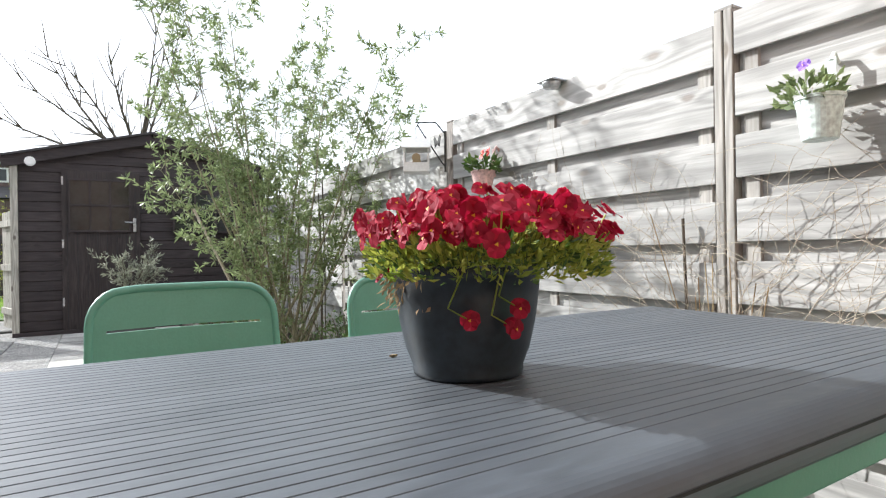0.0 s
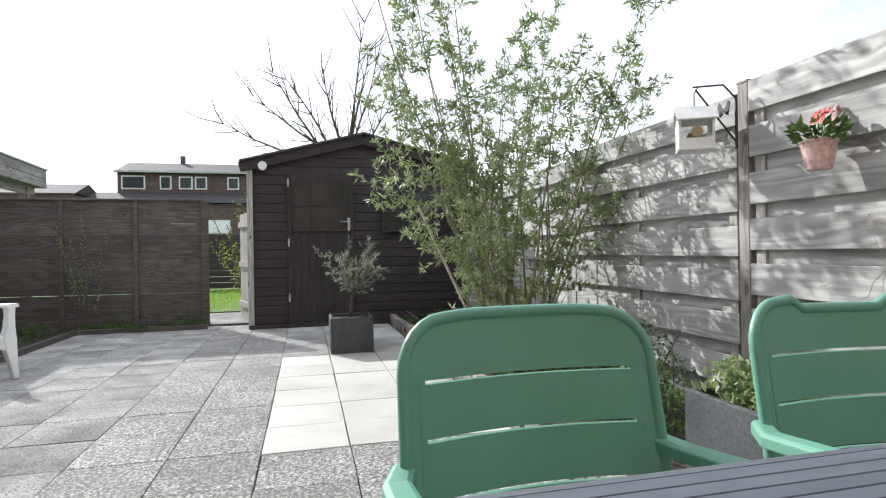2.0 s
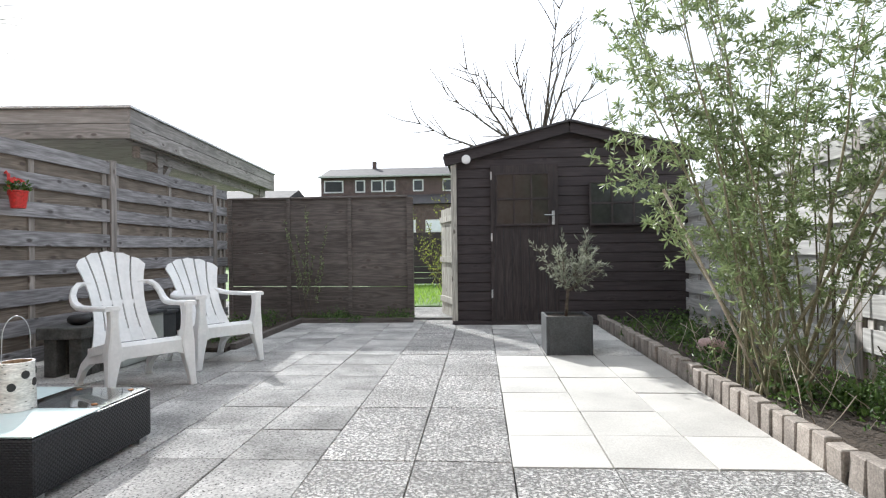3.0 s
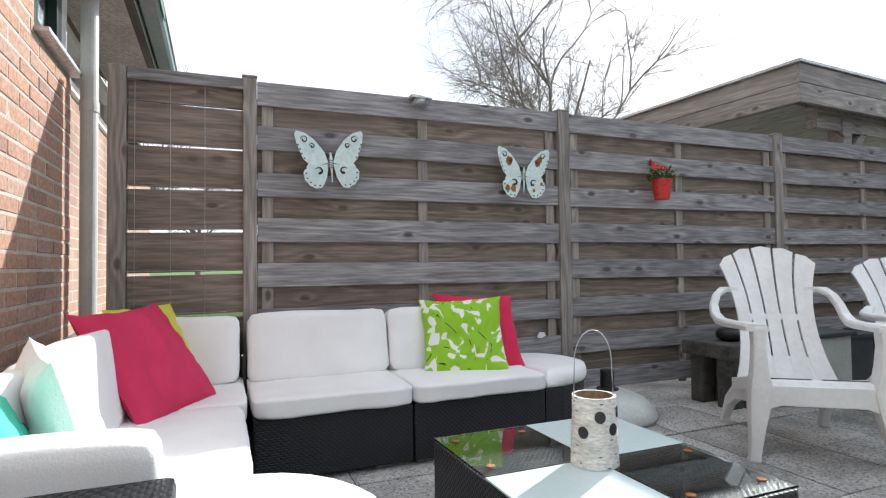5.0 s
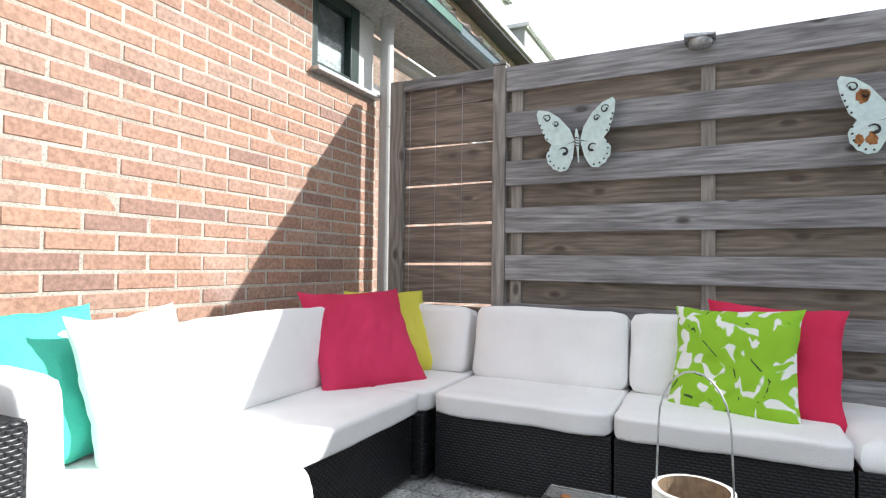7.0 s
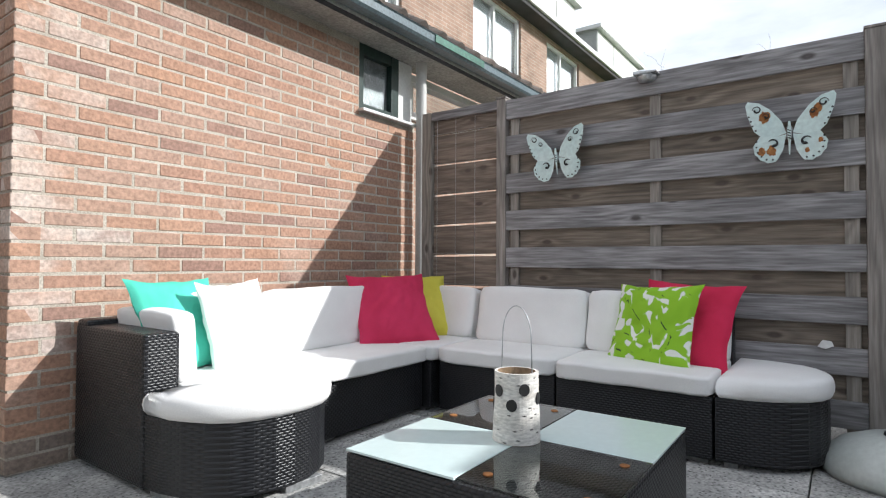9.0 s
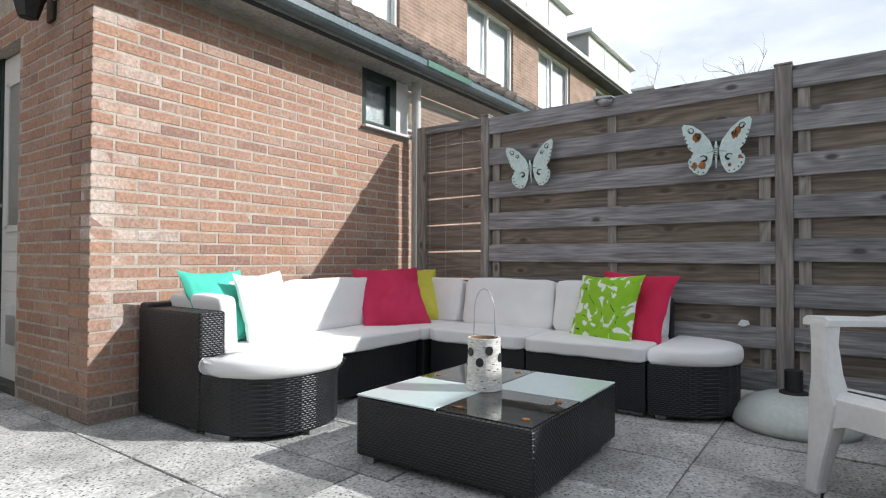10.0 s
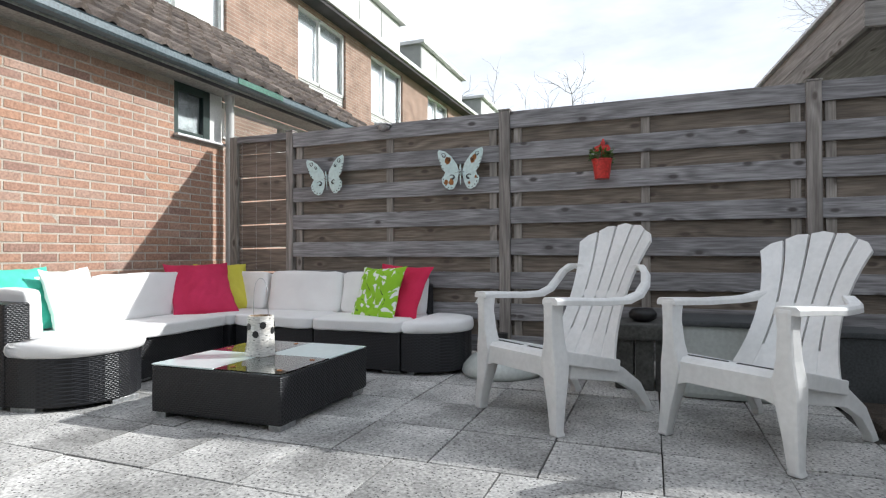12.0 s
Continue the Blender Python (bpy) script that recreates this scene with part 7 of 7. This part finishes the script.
# blossoming twigs by the back fence
bl = thing("blossom_shrub", pose(-1.75, 10.22, 0.03), "slender shrub with upright blossoming twigs", "shrub")
g, f = Geo(), Geo()
for k in range(9):
    pts = curve_stem((rng.gauss(0, 0.06), rng.gauss(0, 0.04), 0), (rng.uniform(-0.3, 0.3), 0, 1), rng.uniform(0.8, 1.55), rng, 7, 0, 0.06)
    g.tube(pts, 0.004, 4, False)
    for i in range(3, len(pts)):
        for _ in range(12):
            d = (unit(rng) + Vector((0, 0, 0.4))).normalized()
            f.leaf(pts[i].lerp(pts[i - 1], rng.random()), d, d.cross(unit(rng)).normalized(), 0.035, 0.018)
g.put("branchwork", BARK, bl)
f.put("foliage", LEAF, bl)
# light shrub behind the shed corner, seen through the gateway
gs = thing("lane_shrub", pose(0.1, 12.1, 0), "light green budding shrub beside the lane", "shrub")
g, f = Geo(), Geo()
for k in range(26):
    pts = curve_stem((rng.gauss(0, 0.1), rng.gauss(0, 0.1), 0), (rng.uniform(-0.5, 0.35), rng.uniform(-0.3, 0.3), 1), rng.uniform(1.0, 2.3), rng, 7, 0, 0.12)
    g.tube(pts, 0.006, 4, False)
    for i in range(2, len(pts)):
        for _ in range(14):
            d = (unit(rng) + Vector((0, 0, 0.3))).normalized()
            f.leaf(pts[i].lerp(pts[i - 1], rng.random()) + unit(rng) * 0.05, d, d.cross(unit(rng)).normalized(), 0.035, 0.018)
g.put("branchwork", BARK, gs)
f.put("foliage", LEAF_LIME, gs)
# lawn blades across the lane
g = Geo()
for k in range(5200):
    x, y = rng.uniform(-1.6, 1.0), rng.uniform(12.5, 17.8)
    d = (Vector((0, 0, 1)) + unit(rng) * 0.45).normalized()
    g.leaf(Vector((x, y, -0.02)), d, d.cross(unit(rng)).normalized(), rng.uniform(0.05, 0.11), 0.012)
lawn = g.put("lawn_grass", GRASS)
tagged(lawn, "bright short grass on the lawn across the lane", "grass", kind="stuff")

# ---- olive tree in the square planter ----
rng = random.Random(21)
ol = thing("olive_tree", pose(1.285, 8.07, 0.30), "small olive tree with grey-green leaves in the planter", "tree")
g, f = Geo(), Geo()
trunk_pts = [Vector(p) for p in ((0, 0, 0), (0.008, 0.0, 0.12), (0.022, 0.01, 0.24), (0.03, 0.01, 0.33))]
Geo().tube(trunk_pts, [0.017, 0.015, 0.014, 0.013], 9).put("trunk", BARK, ol, smooth=True)
for k in range(14):
    a = rng.uniform(0, 6.28)
    out = rng.uniform(0.7, 3.2)
    br_pts = curve_stem(trunk_pts[-1 - (k % 2)], (math.cos(a) * out, math.sin(a) * out, 1), rng.uniform(0.28, 0.5), rng, 5, -0.07, 0.15)
    g.tube(br_pts, [0.006, 0.005, 0.004, 0.003, 0.0025, 0.002], 5, False)
    for i in range(1, len(br_pts)):
        for _ in range(2):
            tw = curve_stem(br_pts[i], (br_pts[i] - br_pts[i - 1]).normalized() + unit(rng) * 0.9, rng.uniform(0.06, 0.16), rng, 3, 0, 0.1)
            g.tube(tw, 0.0016, 3, False)
            for j in range(1, len(tw)):
                for _ in range(4):
                    d = ((tw[j] - tw[j - 1]).normalized() + unit(rng) * 0.8).normalized()
                    f.leaf(tw[j].lerp(tw[j - 1], rng.random()), d, d.cross(unit(rng)).normalized(), rng.uniform(0.035, 0.055), 0.010)
g.put("branchwork", BARK, ol)
f.put("foliage", LEAF_OLIVE, ol)


# ---- flower pot on the table ----
def pansy(g_petal, g_eye, p, d, size, rng):
    """Five overlapping rounded petals round an eye."""
    d = d.normalized()
    a = d.cross(Vector((0, 0, 1)) if abs(d.z) < 0.9 else Vector((1, 0, 0))).normalized()
    b = d.cross(a).normalized()
    if b.z < 0:
        b = -b
    for k, (ang, ln) in enumerate(((1.15, 1.0), (1.95, 1.0), (0.15, 0.95), (2.98, 0.95), (-1.57, 1.1))):
        ang += rng.uniform(-0.12, 0.12)
        ax = a * math.cos(ang) + b * math.sin(ang)
        sd = -a * math.sin(ang) + b * math.cos(ang)
        k0 = len(g_petal.v)
        curl = rng.uniform(-0.45, 0.85)
        outl = [(0.0, -0.12), (0.25, -0.5), (0.58, -0.64), (0.86, -0.45), (0.96, 0.0), (0.86, 0.45), (0.58, 0.64), (0.25, 0.5), (0.0, 0.12)]
        ctr = p + d * 0.002 * k + ax * size * 0.5 * ln
        g_petal.v.append(tuple(ctr + d * size * 0.06))
        for u, w in outl:
            wave = rng.uniform(-0.13, 0.13)
            g_petal.v.append(tuple(p + d * (0.002 * k + size * (curl * u * u * 0.4 + wave)) + ax * size * u * ln + sd * size * w))
        for i in range(len(outl) - 1):
            g_petal.f.append((k0, k0 + 1 + i, k0 + 2 + i))
        g_petal.f.append((k0, k0 + len(outl), k0 + 1))
    k0 = len(g_eye.v)
    for i in range(6):
        w = math.pi * i / 3
        r = size * (0.09 if i % 2 else 0.17)
        g_eye.v.append(tuple(p + d * 0.012 + (a * math.cos(w) + b * math.sin(w)) * r - b * size * 0.12))
    g_eye.f.append(tuple(range(k0, k0 + 6)))


POT_X, POT_Y = 1.555, 2.588
pot = thing("flower_pot", pose(POT_X, POT_Y, TZ), "dark blue-grey plastic pot standing on the table", "flower pot")
Geo().lathe([(0.082, 0.0), (0.088, 0.002), (0.090, 0.010), (0.089, 0.014), (0.101, 0.045), (0.110, 0.085), (0.116, 0.125), (0.119, 0.158), (0.123, 0.16), (0.124, 0.172), (0.120, 0.176), (0.115, 0.172), (0.110, 0.145)], 48).put("pot_wall", PLASTIC_DARK, pot, smooth=True)
Geo().lathe([(0.1115, 0.145), (0.108, 0.152), (0.02, 0.155)], 24).put("potting_soil", SOIL, pot)
rng = random.Random(31)
pan = thing("pansy_plant", pose(POT_X + 0.024, POT_Y - 0.02, TZ + 0.15), "crimson pansies in full bloom over lime green foliage", "flowering plant")
gl, gd, gp, ge, gs_, gdark = Geo(), Geo(), Geo(), Geo(), Geo(), Geo()
for _ in range(4300):
    a, r = rng.uniform(0, 6.28), 0.19 * math.sqrt(rng.random())
    z = 0.02 + 0.075 * rng.random() * (1 - 0.3 * r / 0.2)
    p = Vector((r * math.cos(a), r * math.sin(a), z - (0.015 if r > 0.15 else 0)))
    d = (Vector((math.cos(a), math.sin(a), 0.5)) + unit(rng) * 0.8).normalized()
    (gl if rng.random() < 0.72 else gdark).leaf(p, d, d.cross(unit(rng)).normalized(), rng.uniform(0.009, 0.024), rng.uniform(0.004, 0.009))
for _ in range(110):
    a = rng.gauss(2.75, 0.3)
    r = rng.uniform(0.125, 0.165)
    p = Vector((r * math.cos(a), r * math.sin(a), rng.uniform(-0.035, 0.03)))
    d = (Vector((math.cos(a) * 0.4, math.sin(a) * 0.4, -0.8)) + unit(rng) * 0.5).normalized()
    gd.leaf(p, d, d.cross(unit(rng)).normalized(), rng.uniform(0.010, 0.02), rng.uniform(0.003, 0.007))
def blossom(p, d, size):
    """One flower: petals with the yellow eye on them, and its stalk."""
    gp, ge = Geo(), Geo()
    pansy(gp, ge, p, d, size, rng)
    ge.put("flower_centre", PETAL_EYE, gp.put("blossom", PETAL, pan))


for k in range(215):
    a, r = rng.uniform(0, 6.28), 0.200 * math.sqrt(rng.random())
    z = 0.132 - 1.0 * r * r + rng.uniform(-0.034, 0.012)
    p = Vector((r * math.cos(a), r * math.sin(a), z))
    d = Vector((math.cos(a) * (0.35 + 2.6 * r), math.sin(a) * (0.35 + 2.6 * r), 0.3)) + Vector((-0.5, -0.65, 0)) * 0.4 + unit(rng) * 0.85
    blossom(p, d, rng.uniform(0.014, 0.0215))
    gs_.tube([p - d.normalized() * 0.003, Vector((p.x * 0.8, p.y * 0.8, 0.03))], 0.0013, 4, False)
for ax_, ay_, az_ in ((-0.03, -0.122, -0.035), (-0.035, -0.112, -0.062), (-0.095, -0.094, -0.050), (-0.165, 0.03, 0.012)):
    p = Vector((ax_, ay_, az_))
    blossom(p, Vector((ax_, ay_, 0.03)) + unit(rng) * 0.06, 0.016)
    gs_.tube([p, p * 1.02 + Vector((-0.03, 0.01, 0.02)), Vector((ax_ * 0.85 - 0.01, ay_ * 0.85, 0.03))], 0.0014, 4, False)
gl.put("fresh_foliage", LEAF_LIME, pan)
gdark.put("dark_foliage", LEAF_LOW, pan)
gd.put("dead_foliage", LEAF_DRY, pan, "shrivelled brown dead leaves")
gs_.put("stem_growth", LEAF_LIME, pan)


def pot_plant(name, x, y, z, petal, leaf_mat, label, flowers, leaf_size, spread, seed, face):
    rg = random.Random(seed)
    t = thing(name, pose(x, y, z), label, "flowering plant")
    gl, gp, ge = Geo(), Geo(), Geo()
    for _ in range(120):
        a, r = rg.uniform(0, 6.28), spread * math.sqrt(rg.random())
        p = Vector((r * math.cos(a), r * math.sin(a), rg.uniform(-0.005, 0.07)))
        d = (Vector((math.cos(a), math.sin(a), 0.5)) + unit(rg) * 0.7).normalized()
        gl.leaf(p, d, d.cross(unit(rg)).normalized(), rg.uniform(0.6, 1.2) * leaf_size, leaf_size * 0.5)
    for k in range(flowers):
        p = Vector((rg.uniform(-0.4, 0.4) * spread, rg.uniform(-0.6, 0.6) * spread, rg.uniform(0.07, 0.12)))
        pansy(gp, ge, p, Vector((face, rg.uniform(-0.5, 0.5), 0.4)), 0.022, rg)
        gl.tube([p, Vector((p.x * 0.5, p.y * 0.5, 0))], 0.0016, 4, False)
    gl.put("foliage", leaf_mat, t)
    gp.put("blossom", petal, t)
    ge.put("flower_centre", PETAL_EYE, t)
    return t


pot_plant("viola", FENCE_R - 0.15, 2.69, 1.375, PETAL_PURPLE, LEAF, "viola with one purple flower in the mint pot", 1, 0.04, 0.085, 5, -1)
pot_plant("primrose", FENCE_R - 0.14, 4.40, 1.38, PETAL_RED, LEAF_LOW, "plant with scarlet flowers in the pink pot", 5, 0.05, 0.09, 6, -1)
pot_plant("cyclamen", FENCE_L + 0.13, 6.87, 1.39, PETAL_RED, LEAF_LOW, "plant with red flowers in the red pot", 5, 0.035, 0.07, 7, 1)
rg = random.Random(9)
kale = thing("planter_herb", pose(2.32, 4.02, 0.46), "fresh green herb filling the grey planter", "plant")
g = Geo()
for k in range(5):
    leaf_heap((rg.uniform(-0.1, 0.1), rg.uniform(-0.1, 0.1), 0.0), (0.12, 0.12, 0.14), 150, 0.035, rg, g)
g.put("foliage", LEAF, kale)

# ---- bare climbing stems on the right-hand fence ----
rg = random.Random(17)
vine = thing("climbing_vine", pose(FENCE_R - 0.05, 2.97, 0.02), "bare climbing vine stems spread over the fence", "climber")
g, gt = Geo(), Geo()
for k in range(16):
    x, y = rg.uniform(-0.05, 0.0), rg.gauss(0, 0.04)
    up = rg.uniform(0.9, 1.4)
    pts = [Vector((x, y, 0))]
    side = rg.choice((-1, 1)) * rg.uniform(0.1, 1.5)
    n = 16
    for i in range(1, n + 1):
        t = i / n
        pts.append(Vector((-0.012 - 0.035 * rg.random(), y + side * t ** 1.7 + rg.gauss(0, 0.02), up * t ** 0.75 + rg.gauss(0, 0.014))))
    g.tube(pts, [0.0025 * (1 - 0.045 * i) for i in range(len(pts))], 5, False)
    for _ in range(10):
        i = rg.randint(5, n)
        q, pt = pts[i], []
        d = Vector((0, rg.uniform(-1, 1), rg.uniform(-0.5, 1))).normalized()
        for j in range(9):
            pt.append(q + Vector((-0.01 * rg.random(), 0, 0)))
            d = (d + Vector((0, rg.gauss(0, 0.3), rg.gauss(0, 0.3)))).normalized()
            q = q + d * 0.055
        gt.tube(pt, 0.0009, 4, False)
g.put("main_stem", TWIG, vine)
gt.put("tendril_growth", TWIG, vine)
reed = Geo()
for k in range(9):
    reed.tube(curve_stem((FENCE_R - 0.1 + rg.gauss(0, 0.02), 3.0 + rg.gauss(0, 0.06), 0), (rg.gauss(0, 0.05), rg.gauss(0, 0.12), 1), rg.uniform(0.75, 1.1), rg, 5, 0, 0.05), 0.0021, 5, False)
rd = reed.put("dry_reeds", LEAF_DRY)
tagged(rd, "sheaf of dry straw-coloured reeds at the fence post", "dry reeds", kind="stuff")
for x, y, h in ((FENCE_R - 0.06, 3.17, 1.05), (FENCE_R - 0.25, 6.75, 1.62), (FENCE_R - 0.2, 7.0, 1.5), (FENCE_R - 0.33, 6.6, 1.3)):
    cane = Geo().tube([(x, y, 0), (x + 0.01, y + 0.01, h / 2), (x, y + 0.02, h)], 0.006, 7).put("bamboo_cane", BARK, None)
    tagged(cane, "thin dark bamboo cane against the fence", "cane", "bamboo canes")


# ---- paving: slabs laid in sand ----
pave = structure(new("pavement", Geo().box((-0.02, 5.85, -0.06), (6.1, 9.3, 0.068)).mesh("pavement", SAND)), "patio of square concrete slabs")
PX, PY = 0.425, 0.4155
slab_geo = Geo()
slab_geo.box((0, 0, -0.02), (PX - 0.006, PY - 0.006, 0.04))
slab_meshes = {m.name: slab_geo.mesh("slab", m, 0.0022, segments=1) for m in (SLAB, PEBBLE, PALE_SLAB)}
rng = random.Random(2)
ix0, ix1, iy0, iy1 = -9, 6, -11, 13
for i in range(ix0, ix1):
    for j in range(iy0, iy1):
        x0 = 0.648 + i * (0.4265 if -3 <= i < 0 else PX) if i >= -3 else -0.6315 + (i + 3) * 0.4095
        y0 = (5.365 if i >= 0 else 5.415 if i >= -4 else 5.545) + j * PY
        wide = 0.4095 if i < -3 else 0.4265 if i < 0 else PX
        cx, cy = x0 + wide / 2, y0 + PY / 2
        if cx < FENCE_L + 0.1 or cx > FENCE_R or cy < ROW_Y + 0.15 or cy > 10.42:
            continue
        if cx < CORNER_X - 0.15 and cy < WALL_Y - 0.15:
            continue
        if cx > 1.95 and cy > 4.35:
            continue
        if (cx < -1.9 and cy > 8.2) or (cx < -0.45 and cy > 10.2):
            continue
        if i in (-1, -2) or (i >= 0 and j < 0):
            mt = PEBBLE
        elif i >= 0 and j <= 5:
            mt = PALE_SLAB
        else:
            mt = SLAB
        shared("slab", slab_meshes[mt.name], pave, pose(cx + rng.uniform(-0.002, 0.002), cy + rng.uniform(-0.002, 0.002), rng.uniform(-0.003, 0.002),
                                                        rng.uniform(-0.25, 0.25), rng.uniform(-0.25, 0.25), rng.uniform(-0.25, 0.25)) @ Matrix.Diagonal((wide / PX, 1, 1, 1)))
# brick-on-end edging of the shrub bed
edging = structure(new("kerb_right", Geo().box((1.99, 7.25, -0.02), (0.055, 5.9, 0.09)).mesh("kerb_right", SAND)), "edging of upright grey-brown bricks")
EDGE = surface("edging_brick", (0.22, 0.19, 0.165), (0.36, 0.32, 0.28), 0.9, 9, 90, 0.4, spread=0.2)
em = Geo().box((0, 0, 0.045), (0.075, 0.098, 0.15)).mesh("brick", EDGE, 0.006, segments=1)
y = 4.45
while y < 10.1:
    shared("brick", em, edging, pose(1.985 + rng.uniform(-0.008, 0.008), y, rng.uniform(-0.012, 0.006), rng.uniform(-2, 2), rng.uniform(-3, 3), rng.uniform(-3, 3)))
    y += 0.112
edge2 = structure(new("kerb_left", Geo().box((-1.84, 9.2, 0.02), (0.06, 2.1, 0.08)).mesh("kerb_left", BACKFENCE_X, 0.006)), "dark timber edging of the left bed")
structure(new("kerb_back", Geo().box((-1.1, 10.14, 0.02), (1.5, 0.06, 0.08)).mesh("kerb_back", BACKFENCE_X, 0.006)), "dark timber edging below the back fence")
structure(new("kerb_gate", Geo().box((-0.05, 10.46, 0.0), (0.75, 0.1, 0.05)).mesh("kerb_gate", STONE_DARK, 0.006)), "low threshold stone of the gateway")

# ---- bricks of the house extension ----
BL, BH, JOINT = 0.2095, 0.0505, 0.011
CH, CL = BH + JOINT, BL + JOINT


def brick_mesh(length, mat, name="brick"):
    return Geo().box((0, -0.05, 0), (length, 0.10, BH)).mesh(name, mat, 0.0025, segments=1)


half_len = (BL - JOINT) / 2
KINDS = {m.name: m for m in (BRICK, BRICK_CHALK, BRICK_CEMENT)}
full_b = {k: brick_mesh(BL, m) for k, m in KINDS.items()}
half_b = {k: brick_mesh(half_len, m) for k, m in KINDS.items()}


def lay(parent, origin, run, width, height, rz, opening, rng, limit, prefer, stop=None):
    """Stretcher bond along a wall face; the first courses past the limit are joined into one mesh."""
    spots = []
    for c in range(int(height / CH) + 1):
        z = CH * (c + 0.5)
        if z + BH / 2 > height:
            continue
        u = -CL / 2 if c % 2 else 0.0
        while u < width - 0.02:
            a, b = max(u, 0), min(u + BL, stop(z) if stop else width)
            g0, g1 = opening(z)
            for a, b in ((a, min(b, g0 - 0.004)), (max(a, g1 + 0.004), b)):
                if b - a > 0.03:
                    spots.append((a, b, z))
            u += CL
    spots.sort(key=prefer)
    rests = {k: Geo() for k in KINDS}
    for k, (a, b, z) in enumerate(spots):
        p = Vector(origin) + Vector(run) * ((a + b) / 2)
        jig = (rng.uniform(-0.0012, 0.0022), rng.uniform(-0.45, 0.45))
        m = pose(p.x, p.y, z, jig[1], 0, rz + jig[1]) @ Matrix.Translation((0, jig[0], 0))
        full = abs(b - a - BL) < 1e-4
        corner = rng.random() < 0.66 and a < 0.02 + 0.25 * rng.random() ** 2 and z > 0.4
        kind = (BRICK_CEMENT if z < 0.13 + 0.03 * rng.random() else BRICK_CHALK if corner and rz == 0 else BRICK).name
        rest = rests[kind]
        if k < limit:
            me = full_b[kind] if full else half_b[kind]
            sc = 1.0 if full else (b - a) / half_len
            shared("brick", me, parent, m @ Matrix.Diagonal((sc, 1, 1, 1)))
        else:
            k0 = len(rest.v)
            bx = Geo().box((0, -0.05, 0), (b - a, 0.10, BH))
            rest.v += [tuple(m @ Vector(v)) for v in bx.v]
            rest.f += [tuple(k0 + i for i in q) for q in bx.f]
    for kind, rest in rests.items():
        if rest.v:
            ob = rest.put("brick_rest", KINDS[kind], parent)
            tagged(ob, "", kind="stuff")


rng = random.Random(4)
lay(wall_n, (CORNER_X, WALL_Y, 0), (-1, 0, 0), 2.365, HOUSE_TOP, 0,
    lambda z: (9.0, 9.0), rng, 300, lambda s: s[2] < 0.55, lambda z: 1.806 if z > 1.745 else 2.365)
lay(wall_e, (CORNER_X, WALL_Y, 0), (0, -1, 0), 2.38, 2.24, -90,
    lambda z: (9.0, 9.0) if z > 2.03 else (0.915, 1.96 if z > 0.8 else 1.44), rng, 300, lambda s: s[0])
